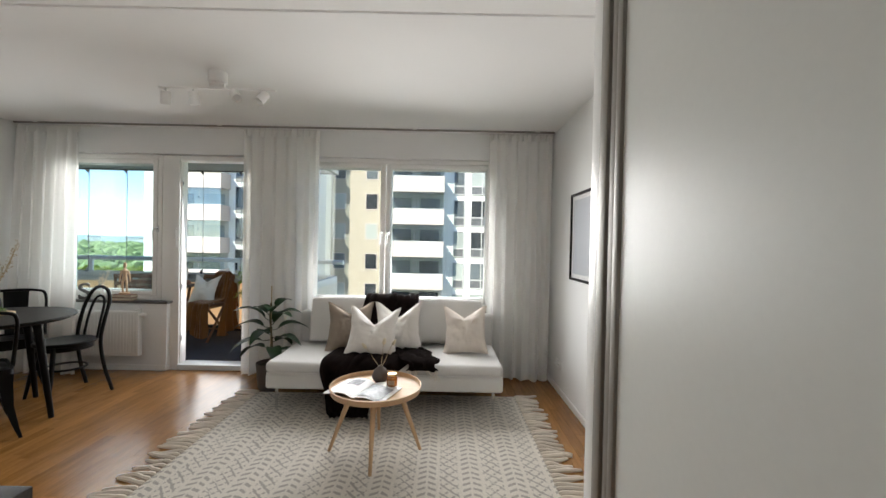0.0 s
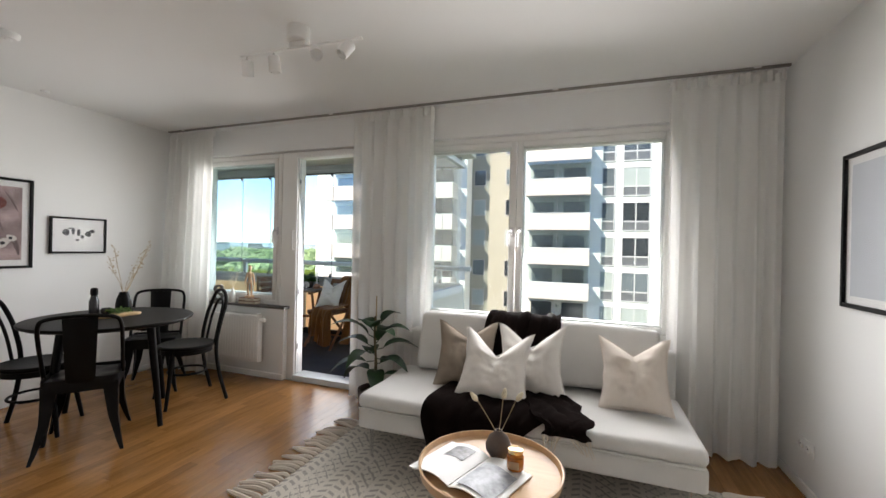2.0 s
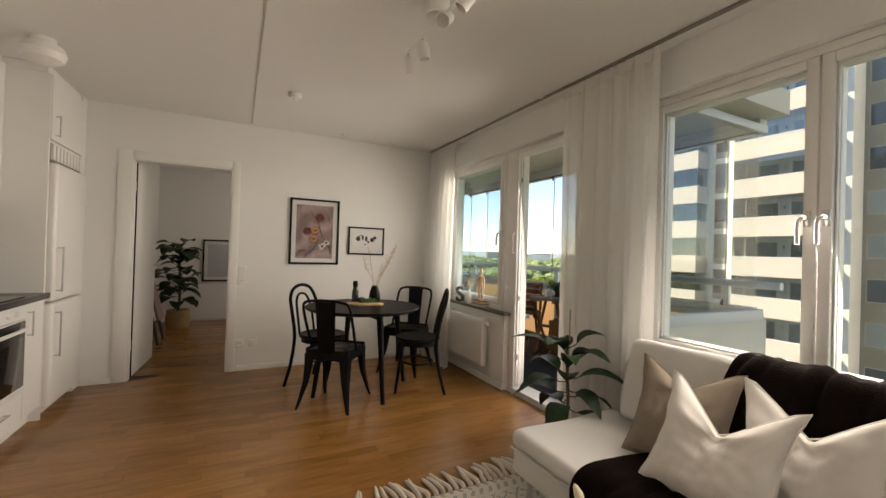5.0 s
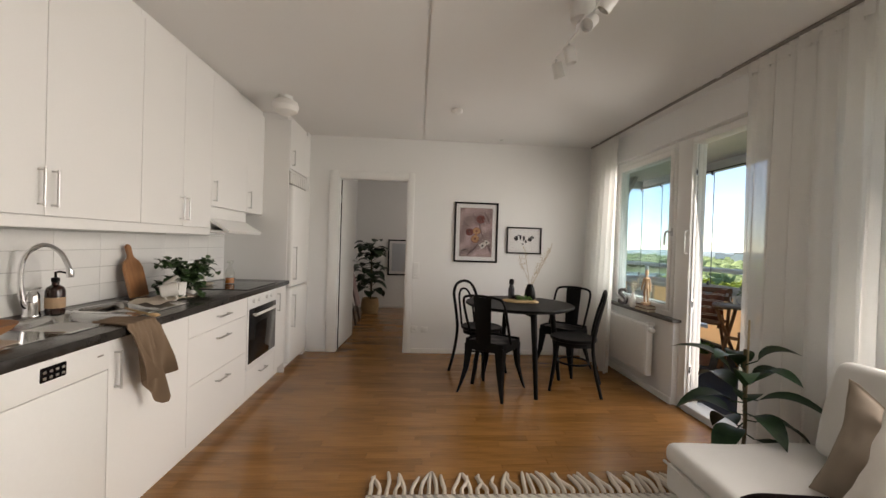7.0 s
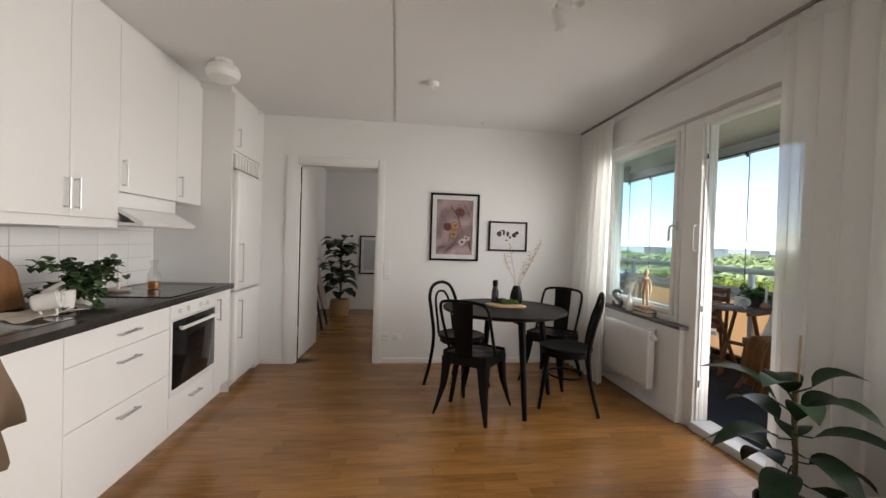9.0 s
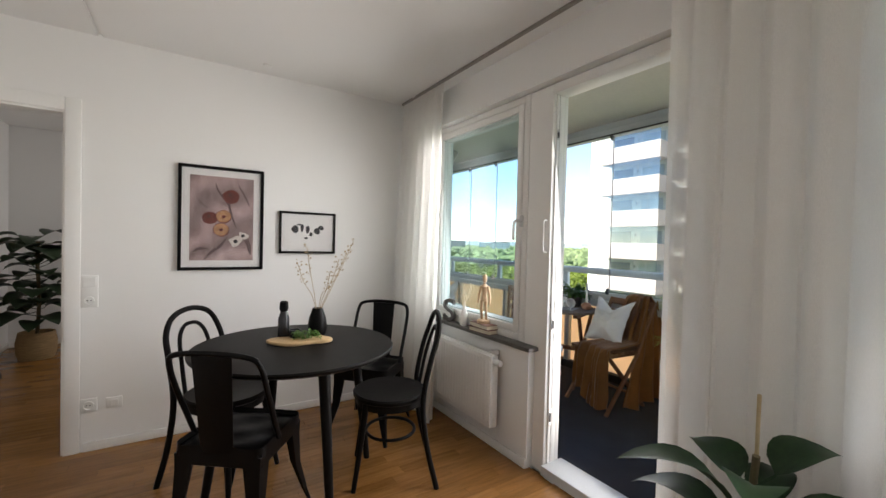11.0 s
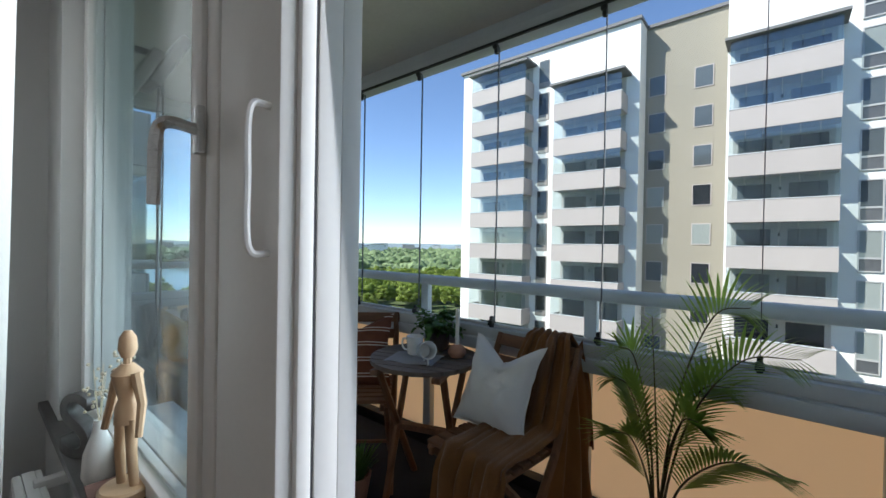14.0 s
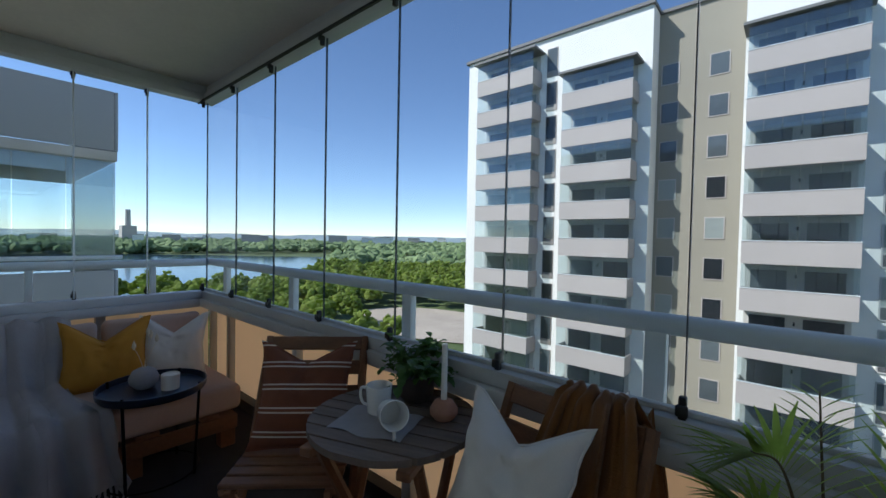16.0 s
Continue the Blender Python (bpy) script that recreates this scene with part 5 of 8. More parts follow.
TZ = 0.7455
bd = thing("serving_board", "pale olive-wood serving board on the dining table", "cutting board", pose(-3.33, 2.92, TZ, 0, 0, 76))
bm = lathe(B(), [(0, 0), (0.16, 0), (0.168, 0.006), (0.166, 0.016), (0.16, 0.018), (0, 0.018)], 40, sx=1.0, sy=0.5)
for v in bm.verts:
    v.co.y += 0.012 * math.sin(v.co.x * 30)
part("board", bm, M_BOARDL, bd)
hb = thing("herb_sprigs", "green parsley sprigs lying on the serving board", "herbs", pose(-3.32, 2.95, TZ + 0.018))
rh = random.Random(5)
for k in range(9):
    bm = B()
    for j in range(16):
        a = Vector((rh.uniform(-0.045, 0.045), rh.uniform(-0.06, 0.06), rh.uniform(0.004, 0.035)))
        d = Vector((rh.uniform(-1, 1), rh.uniform(-1, 1), rh.uniform(-0.3, 0.6))).normalized()
        leaf(bm, a, a + d * rh.uniform(0.015, 0.03), 0.013, 0.1, 0.2, 3)
    part("sprig", bm, M_HERB, hb)
vs = vase_thing("vase", "matt black vase with dried blossom twigs", M_BLACK, [(0, 0), (0.036, 0), (0.05, 0.03), (0.053, 0.06), (0.046, 0.11), (0.030, 0.155), (0.028, 0.165), (0.024, 0.165), (0.03, 0.12), (0, 0.06)], -3.40, 3.03, TZ)
rt = random.Random(21)
for k, (dx, dy, h) in enumerate(((0.03, -0.12, 0.42), (-0.02, -0.06, 0.50), (0.05, 0.10, 0.44), (0.0, 0.17, 0.50), (0.02, 0.06, 0.36), (-0.03, 0.21, 0.54))):
    pts = smooth_path([(0, 0, 0.12), (dx * 0.3, dy * 0.3, 0.24), (dx * 0.75, dy * 0.7, h * 0.75), (dx, dy, h)], 5)
    bm = tube(B(), pts, 0.0017, 5)
    for q in pts[9:]:
        for j in range(2):
            e = q + Vector((rt.uniform(-1, 1), rt.uniform(-1, 1), rt.uniform(0, 1))) * 0.022
            tube(bm, [q, e], 0.0008, 4)
            bmesh.ops.create_icosphere(bm, subdivisions=1, radius=rt.uniform(0.003, 0.006), matrix=Matrix.Translation(e))
    part("twig", bm, M_DRY, vs)
bt = thing("bottle", "slim dark smoked-glass bottle on the dining table", "bottle", pose(-3.45, 2.86, TZ + 0.0))
part("glass_body", lathe(B(), [(0, 0), (0.028, 0), (0.03, 0.01), (0.03, 0.11), (0.022, 0.135), (0.018, 0.15), (0, 0.15)], 24), M_SMOKE, bt)
part("grinder_head", lathe(B(), [(0, 0.151), (0.019, 0.151), (0.024, 0.165), (0.022, 0.20), (0.014, 0.207), (0, 0.208)], 24), M_BLACK, bt)
jr = thing("glass_jar", "small dark glass jar behind the herbs", "jar", pose(-3.385, 2.905, TZ + 0.018))
part("body", lathe(B(), [(0, 0), (0.028, 0), (0.032, 0.01), (0.03, 0.04), (0.026, 0.04), (0.024, 0.01), (0, 0.008)], 20), M_SMOKE, jr)

# bedroom beyond the doorway
dl = thing("door_leaf", "plain white interior door standing open into the bedroom", "door", pose(LX - 0.075, DY0 + 0.003, 0.012, 0, 0, 176.5))
bm = B()
box(bm, 0.0, 0.75, 0.0, 0.04, 0, DZ - 0.02, 0.002, 1)
part("leaf", bm, M_DOORW, dl)
for s in (-1, 1):
    bm = tube(B(), smooth_path([(0.69, 0.02 + s * 0.02, 1.0), (0.69, 0.02 + s * 0.06, 1.0), (0.66, 0.02 + s * 0.07, 1.0), (0.58, 0.02 + s * 0.07, 1.0)]), 0.008, 8)
    part("handle", bm, M_STEEL, dl, "brushed steel lever handle")
for z in (0.25, 1.70):
    part("hinge", tube(B(), [(-0.006, 0.004, z), (-0.006, 0.004, z + 0.09)], 0.008, 8), M_PLASTIC, dl)
# black strip added as the shade in the gap on the hinge side
bm = B()
box(bm, LX - 0.0745, LX - 0.066, DY0 + 0.0005, DY0 + 0.011, 0.012, DZ - 0.01, 0.001, 1)
shell("trim_bedroom_seal", bm, M_BLACK, "dark strip standing in for the shade in the bedroom door's hinge gap", "door seal")
fl = thing("potted_plant", "fiddle-leaf fig in a seagrass basket in the bedroom", "houseplant", pose(-6.84, 1.12, 0))
part("basket", lathe(B(), [(0, 0), (0.135, 0), (0.155, 0.06), (0.158, 0.17), (0.14, 0.27), (0.13, 0.27), (0.135, 0.2), (0, 0.2)], 28), M_BASKET, fl, "two-tone seagrass basket")
part("trunk", tube(B(), smooth_path([(0, 0, 0.2), (0.02, 0.02, 0.6), (-0.01, 0, 0.95), (0.02, 0.01, 1.20)]), 0.016, 8), M_STEM, fl)
rf = random.Random(4)
for i in range(58):
    h = 0.40 + 0.85 * i / 57
    a = i * 2.4
    dirv = Vector((math.cos(a), math.sin(a), rf.uniform(-0.35, 0.5))).normalized()
    r0 = Vector((0, 0, h)) + dirv * rf.uniform(0.05, 0.16)
    bm = tube(B(), [(0, 0, h), r0], 0.004, 4)
    leaf(bm, r0, r0 + dirv * rf.uniform(0.17, 0.25), rf.uniform(0.18, 0.25), 0.12, 0.12, 6, 0.7)
    part("leaf", bm, M_FIDDLE, fl, angle=60)
ld = thing("ladder_rack", "dark wooden ladder leaning on the bedroom wall", "ladder", pose(-5.95, 0.76, 0))
for s in (-1, 1):
    part("rail", tube(B(), [(s * 0.20, 0.28, 0), (s * 0.17, 0.02, 1.25)], 0.018, 8), M_WOODDARK, ld)
for k in range(4):
    t = 0.2 + 0.23 * k
    part("rung", tube(B(), [(-0.195, 0.02 + 0.26 * (1 - t), 1.25 * t), (0.195, 0.02 + 0.26 * (1 - t), 1.25 * t)], 0.012, 8), M_WOODDARK, ld)
tl_ = thing("throw_blanket", "dusty pink throw hung over the ladder", "throw", pose(-5.95, 0.76, 0))
bm = sheet(B(), 24, 20, lambda u, v: (-0.15 + 0.26 * u, 0.125 + 0.15 * v + 0.025 * math.sin(u * 22), 0.90 - 0.62 * v), 0.01)
part("cloth", bm, M_PINK, tl_, angle=80)
pq = picture("framed_picture", "grey landscape print in a black frame in the bedroom", -7.45, 1, 1.37, 2.04, 0.64, 1.33, 0.05, M_GREYART, 0.025)
# added fill lamp to brighten the bedroom; the wall behind it has no window
lb = bpy.data.lights.new("bedroom_window_light", "AREA")
lb.shape, lb.size, lb.size_y, lb.energy, lb.color = "RECTANGLE", 1.2, 1.2, 3.8500000000000005, (0.93, 0.97, 1.0)
new("bedroom_window_light", lb).matrix_world = look((-6.4, 3.15, 1.5), (-6.4, 0.5, 1.0))


# Kitchen along the wall
KF = 0.70      # door fronts
CT = 0.88      # worktop height


def bar_handle(parent, p, q, out, name="handle"):
    """Brushed bar handle between two points, standing off along out."""
    p, q, out = Vector(p), Vector(q), Vector(out)
    bm = B()
    d = (q - p).normalized()
    tube(bm, [p + out, q + out], 0.0052, 8)
    tube(bm, [p + d * 0.008, p + d * 0.008 + out], 0.0045, 6)
    tube(bm, [q - d * 0.008, q - d * 0.008 + out], 0.0045, 6)
    return part(name, bm, M_STEEL, parent, "brushed steel bar handle")


def carcass(bm, x0, x1, y0, y1, z0, z1):
    box(bm, x0 + 0.001, x1 - 0.001, y0, y1, z0, z1)


def base_cabinet(name, label, x0, x1, fronts, category="cabinet"):
    """fronts: (z0, z1, handle) with handle 'h' across, 'l' or 'r' upright."""
    c = thing(name, label, category, group="kitchen base units")
    bm = B()
    carcass(bm, x0, x1, KY + 0.005, KF - 0.021, 0.10, CT - 0.04)
    part("body", bm, M_CAB, c)
    bm = B()
    box(bm, x0, x1, KY + 0.05, KF - 0.06, 0, 0.10)
    part("plinth", bm, M_CAB, c)
    for z0, z1, h in fronts:
        bm = B()
        box(bm, x0 + 0.0015, x1 - 0.0015, KF - 0.019, KF, z0 + 0.0015, z1 - 0.0015, 0.0015, 1)
        d = part("drawer_front" if h == "h" else "door", bm, M_CAB, c)
        mid = (x0 + x1) / 2
        if h == "h":
            bar_handle(d, (mid - 0.075, KF, z1 - 0.065), (mid + 0.075, KF, z1 - 0.065), (0, 0.028, 0))
        else:
            hx = x0 + 0.035 if h == "l" else x1 - 0.035
            bar_handle(d, (hx, KF, z1 - 0.21), (hx, KF, z1 - 0.05), (0, 0.028, 0))
    return c


base_cabinet("kitchen_cabinet", "white sink cabinet with a steel bar handle", -1.88, -1.31, [(0.10, 0.835, "r")])
base_cabinet("kitchen_cabinet", "white drawer cabinet with three drawers", -2.64, -1.88, [(0.10, 0.43, "h"), (0.43, 0.70, "h"), (0.70, 0.835, "h")])
base_cabinet("kitchen_cabinet", "narrow white cabinet beside the fridge", -3.495, -3.235, [(0.10, 0.835, "r")])

dw = thing("dishwasher", "white dishwasher with a dark button panel", "dishwasher", group="kitchen base units")
bm = B()
box(bm, -1.305, -0.755, KY + 0.02, KF - 0.022, 0.02, CT - 0.042)
part("body", bm, M_CAB, dw)
bm = B()
box(bm, -1.304, -0.757, KF - 0.02, KF + 0.004, 0.10, 0.715, 0.004)
part("door", bm, M_PLASTIC, dw)
bm = B()
box(bm, -1.304, -0.757, KF - 0.02, KF + 0.010, 0.719, 0.838, 0.006)
part("control_panel", bm, M_PLASTIC, dw)
bm = B()
box(bm, -1.10, -1.0, KF + 0.0085, KF + 0.012, 0.763, 0.812, 0.003, 1)
pn = part("button_panel", bm, M_OVENGLASS, dw, "black button panel")
for i in range(4):
    for j in range(2):
        bm = B()
        box(bm, -1.093 + 0.024 * i, -1.081 + 0.024 * i, KF + 0.012, KF + 0.0145, 0.771 + 0.02 * j, 0.780 + 0.02 * j, 0.001, 1)
        part("button", bm, M_STEEL, pn)
bm = B()
box(bm, -1.27, -1.24, KF + 0.0085, KF + 0.0112, 0.782, 0.788)
part("print_mark", bm, M_GREYSEAT, dw)
bm = B()
box(bm, -1.30, -0.76, KF - 0.07, KF - 0.06, 0.0, 0.10)
part("plinth", bm, M_CAB, dw)

ov = thing("oven", "built-in white oven with a black glass door", "oven", group="kitchen base units")
bm = B()
box(bm, -3.234, -2.641, KY + 0.02, KF - 0.022, 0.10, CT - 0.04)
part("body", bm, M_CAB, ov)
bm = B()
box(bm, -3.232, -2.643, KF - 0.02, KF + 0.004, 0.745, 0.837, 0.004)
part("control_panel", bm, M_PLASTIC, ov)
bm = B()
box(bm, -3.232, -2.643, KF - 0.02, KF + 0.006, 0.285, 0.742, 0.004)
dr = part("oven_door", bm, M_PLASTIC, ov)
bm = B()
box(bm, -3.215, -2.66, KF + 0.0055, KF + 0.011, 0.325, 0.735, 0.003)
part("window_pane", bm, M_OVENGLASS, dr, "black glass")
bm = tube(B(), [(-3.18, KF + 0.04, 0.690), (-2.70, KF + 0.04, 0.690)], 0.011, 10)
for x in (-3.15, -2.73):
    tube(bm, [(x, KF + 0.008, 0.690), (x, KF + 0.04, 0.690)], 0.008, 8)
part("handle", bm, M_PLASTIC, dr, "white bar handle")
for k in range(4):
    bm = lathe(B(), [(0, 0), (0.017, 0), (0.015, 0.018), (0, 0.019)], 16)
    move(bm, pose(-3.10 + 0.10 * k + (0.06 if k > 1 else 0), KF + 0.004, 0.79, -90, 0, 0))
    part("knob", bm, M_PLASTIC, ov)
bm = B()
box(bm, -3.232, -2.643, KF - 0.019, KF, 0.10, 0.28, 0.002, 1)
dd = part("drawer_front", bm, M_CAB, ov)
bar_handle(dd, (-3.01, KF, 0.215), (-2.87, KF, 0.215), (0, 0.028, 0))
bm = B()
box(bm, -3.232, -2.643, KF - 0.07, KF - 0.06, 0, 0.10)
part("plinth", bm, M_CAB, ov)

# worktop with a cut-out for the sink
wt = thing("worktop", "dark laminate kitchen worktop", "worktop")
bm = B()
SK = (-2.02, -1.22, 0.235, 0.625)
box(bm, -3.495, SK[0], KY + 0.004, 0.735, CT - 0.038, CT, 0.003)
box(bm, SK[1], -0.745, KY + 0.004, 0.735, CT - 0.038, CT, 0.003)
box(bm, SK[0], SK[1], KY + 0.004, SK[2], CT - 0.038, CT)
box(bm, SK[0], SK[1], SK[3], 0.735, CT - 0.038, CT)
part("slab", bm, M_WORK, wt)

sk = thing("kitchen_sink", "stainless steel double-bowl sink set in the worktop", "sink")
bm = B()
for x0, x1 in ((-1.62, -1.24), (-2.00, -1.68)):
    y0, y1, d = 0.255, 0.605, 0.15
    def ring(e, z, cr):
        pts = []
        for cx, cy, a0 in ((x1 - e - cr, y1 - e - cr, 0), (x0 + e + cr, y1 - e - cr, 90), (x0 + e + cr, y0 + e + cr, 180), (x1 - e - cr, y0 + e + cr, 270)):
            for k in range(5):
                t = radians(a0 + 22.5 * k)
                pts.append(bm.verts.new((cx + cr * math.cos(t), cy + cr * math.sin(t), z)))
        return pts
    rs_ = [ring(-0.012, CT + 0.0015, 0.05), ring(0.0, CT + 0.001, 0.05), ring(0.006, CT - 0.01, 0.05), ring(0.012, CT - d + 0.03, 0.05), ring(0.045, CT - d, 0.04)]
    for a, c in zip(rs_, rs_[1:]):
        for k in range(20):
            bm.faces.new((a[k], a[(k + 1) % 20], c[(k + 1) % 20], c[k]))
    bm.faces.new(rs_[-1])
part("bowls", bm, M_BOWL, sk)
bm = B()
box(bm, -2.03, -1.655, 0.230, 0.243, CT, CT + 0.003, 0.001, 1)
box(bm, -2.03, -1.21, 0.617, 0.632, CT, CT + 0.003, 0.001, 1)
box(bm, -1.655, -1.21, 0.230, 0.243, CT, CT + 0.003, 0.001, 1)
box(bm, -1.667, -1.633, 0.243, 0.617, CT - 0.004, CT + 0.003, 0.001, 1)
box(bm, -2.03, -2.012, 0.243, 0.617, CT - 0.002, CT + 0.003, 0.001, 1)
box(bm, -1.228, -1.21, 0.243, 0.617, CT - 0.002, CT + 0.003, 0.001, 1)
box(bm, -1.21, -0.80, 0.243, 0.617, CT - 0.002, CT + 0.002, 0.001, 1)
part("rim", bm, M_BOWL, sk)
for x in (-1.43, -1.84):
    part("drain", lathe(B(), [(0, CT - 0.149), (0.03, CT - 0.149), (0.04, CT - 0.147)], 18, (x, 0.43, 0)), M_CHROME, sk)
fc = thing("kitchen_tap", "chrome kitchen tap with a high arched spout", "tap", pose(-1.53, 0.205, CT))
part("body", lathe(B(), [(0, 0), (0.032, 0), (0.032, 0.008), (0.028, 0.014), (0.028, 0.062), (0.0265, 0.064), (0.0265, 0.067), (0.028, 0.069), (0.026, 0.098), (0.018, 0.116), (0, 0.122)], 24), M_CHROME, fc)
part("spout", tube(B(), smooth_path([(0.005, 0.0, 0.035), (0.036, -0.008, 0.07), (0.042, -0.012, 0.20), (0.03, 0.002, 0.285), (0.004, 0.05, 0.326), (-0.018, 0.10, 0.295), (-0.029, 0.132, 0.225), (-0.030, 0.136, 0.205)], 6), 0.0105, 12), M_CHROME, fc)
part("aerator", lathe(B(), [(0, 0.180), (0.0135, 0.180), (0.0145, 0.19), (0.0135, 0.212), (0, 0.214)], 18, (-0.0305, 0.137, 0)), M_CHROME, fc)
part("lever", tube(B(), [(0, 0, 0.112), (-0.03, -0.012, 0.122), (-0.065, -0.02, 0.124)], [0.008, 0.007, 0.005], 8), M_CHROME, fc)
sb = thing("soap_bottle", "dark brown pump bottle with a kraft label", "soap bottle", pose(-1.60, 0.245, CT + 0.003))
part("bottle", lathe(B(), [(0, 0), (0.034, 0), (0.037, 0.006), (0.037, 0.105), (0.030, 0.125), (0.014, 0.135), (0.014, 0.15), (0, 0.15)], 28), M_SOAP, sb)
part("paper_label", lathe(B(), [(0.0376, 0.028), (0.0376, 0.078)], 28), M_LABEL, sb)
bm = lathe(B(), [(0, 0.15), (0.016, 0.15), (0.016, 0.168), (0.005, 0.172), (0.005, 0.195), (0, 0.195)], 16)
tube(bm, [(0, 0, 0.193), (0, 0.02, 0.198), (0, 0.05, 0.192)], 0.005, 8)
part("pump", bm, M_BLACK, sb)
ss = thing("soap_dispenser", "steel soap dispenser at the back of the worktop", "soap dispenser", pose(-1.275, 0.19, CT + 0.003))
part("body", lathe(B(), [(0, 0), (0.022, 0), (0.022, 0.13), (0.015, 0.14), (0, 0.14)], 20), M_STEEL, ss)
part("nozzle", tube(B(), [(0, 0, 0.138), (0, 0, 0.165), (0, 0.03, 0.165)], 0.005, 8), M_STEEL, ss)

cb = thing("cutting_board", "oiled wooden paddle board leaning on the tiles", "cutting board", pose(-2.19, 0.228, CT + 0.001, 14, 0, 0))
out = [(0.86 * x, 0.86 * z) for x, z in [(-0.085, 0.0), (0.085, 0.0), (0.095, 0.02), (0.095, 0.21), (0.07, 0.262), (0.03, 0.288), (0.021, 0.31), (0.023, 0.37), (0.0, 0.388), (-0.023, 0.37), (-0.021, 0.31), (-0.03, 0.288), (-0.07, 0.262), (-0.095, 0.21), (-0.095, 0.02)]]
bm = B()
f = bm.faces.new([bm.verts.new((x, 0, z)) for x, z in out])
bm.normal_update()
bmesh.ops.solidify(bm, geom=[f], thickness=0.018)
bmesh.ops.bevel(bm, geom=bm.edges[:], offset=0.003, segments=1, affect="EDGES")
part("board", bm, M_BOARD, cb)
np_ = thing("napkin", "crumpled beige linen napkin on the worktop", "napkin", pose(-2.12, 0.42, CT + 0.001))
bm = sheet(B(), 24, 16, lambda u, v: (-0.20 + 0.42 * u + 0.01 * math.sin(9 * v), -0.09 + 0.19 * v + 0.015 * math.sin(8 * u), 0.004 + 0.012 * abs(math.sin(7 * u + 2 * v) * math.sin(6 * v + 1))), 0.003)
part("cloth", bm, M_CLOTH, np_, angle=80)


def mug(m, label, material=None):
    t = thing("mug", label, "mug", m, "ceramic mugs")
    part("cup", lathe(B(), [(0, 0), (0.030, 0), (0.036, 0.006), (0.042, 0.088), (0.040, 0.090), (0.037, 0.086), (0.032, 0.010), (0, 0.008)], 28), material or M_CERAMIC, t)
    part("handle", tube(B(), smooth_path([(0.038, 0, 0.072), (0.064, 0, 0.070), (0.068, 0, 0.045), (0.058, 0, 0.022), (0.035, 0, 0.018)]), 0.005, 8), material or M_CERAMIC, t)
    return t


mug(pose(-2.055, 0.44, CT + 0.055, 0, 78, 118), "white mug lying on its side on a napkin")
mug(pose(-2.17, 0.40, CT + 0.062, 8, 62, 150), "white mug tipped on its side on a napkin")
mug(pose(-2.19, 0.47, CT + 0.012, 0, 0, 30), "white ceramic mug on a linen napkin")


def foliage(parent, name, centre, spread, n, size, material, seed, bundles=6, trail=0.0):
    """Bundles of small leaves round a centre; each bundle is one sprig."""
    rng = random.Random(seed)
    for b in range(bundles):
        bm = B()
        a = b * math.tau / bundles + rng.uniform(-0.3, 0.3)
        tip = Vector((math.cos(a) * spread[0] * rng.uniform(0.5, 1), math.sin(a) * spread[1] * rng.uniform(0.5, 1), spread[2] * rng.uniform(0.2, 1) - trail * rng.random()))
        c = Vector(centre)
        pth = smooth_path([c, c + tip * 0.5 + Vector((0, 0, 0.03)), c + tip], 5)
        tube(bm, pth, 0.0016, 4)
        for j in range(n):
            q = pth[rng.randrange(2, len(pth))] + Vector([rng.uniform(-1, 1) * size * 0.5 for _ in range(3)])
            d = Vector((rng.uniform(-1, 1), rng.uniform(-1, 1), rng.uniform(-0.6, 0.7))).normalized()
            leaf(bm, q, q + d * size * rng.uniform(0.7, 1.2), size * 0.8, 0.08, 0.15, 4, 0.7)
        part(name, bm, material, parent, angle=60)


iv = thing("potted_plant", "trailing green ivy in a white pot on the worktop", "houseplant", pose(-2.36, 0.42, CT))
part("pot", lathe(B(), [(0, 0), (0.045, 0), (0.055, 0.01), (0.06, 0.10), (0.056, 0.10), (0.052, 0.08), (0, 0.08)], 24), M_CERAMIC, iv)
foliage(iv, "vine", (0, 0, 0.10), (0.26, 0.19, 0.19), 34, 0.044, M_IVY, 14, 18, 0.20)
ho = thing("hob", "black ceramic hob set in the worktop", "hob")
bm = B()
box(bm, -3.23, -2.65, 0.20, 0.70, CT, CT + 0.006, 0.002, 1)
part("glass_plate", bm, M_OVENGLASS, ho)
for x, y, r in ((-3.08, 0.33, 0.09), (-2.80, 0.33, 0.07), (-3.08, 0.56, 0.07), (-2.80, 0.56, 0.09)):
    part("heat_zone", lathe(B(), [(r, CT + 0.0065), (r + 0.003, CT + 0.0068), (r + 0.006, CT + 0.0065)], 36, (x, y, 0)), M_GREYSEAT, ho)
gb = thing("glass_bottle", "clear glass bottle with amber oil on the hob", "bottle", pose(-3.02, 0.40, CT + 0.007))
part("glass_body", lathe(B(), [(0, 0), (0.036, 0), (0.038, 0.01), (0.038, 0.10), (0.018, 0.135), (0.015, 0.16), (0.024, 0.175), (0.024, 0.19), (0, 0.195)], 24), glass("bottle_glass", (0.93, 0.94, 0.92), 0.06, 0.8), gb)
part("oil", lathe(B(), [(0, 0.004), (0.033, 0.004), (0.034, 0.05), (0, 0.05)], 24), M_AMBER, gb)
pd = thing("plate_stack", "small grey plate with a white candle", "plate", pose(-2.86, 0.28, CT + 0.007))
part("plate", lathe(B(), [(0, 0), (0.05, 0), (0.065, 0.012), (0.064, 0.02), (0.045, 0.012), (0, 0.01)], 28), M_CLOTH, pd)
cd = thing("candle", "thin white candle standing on a plate", "candle", pose(-2.86, 0.28, CT + 0.018))
part("wax", lathe(B(), [(0, 0), (0.009, 0), (0.008, 0.17), (0, 0.172)], 12), M_WAX, cd)

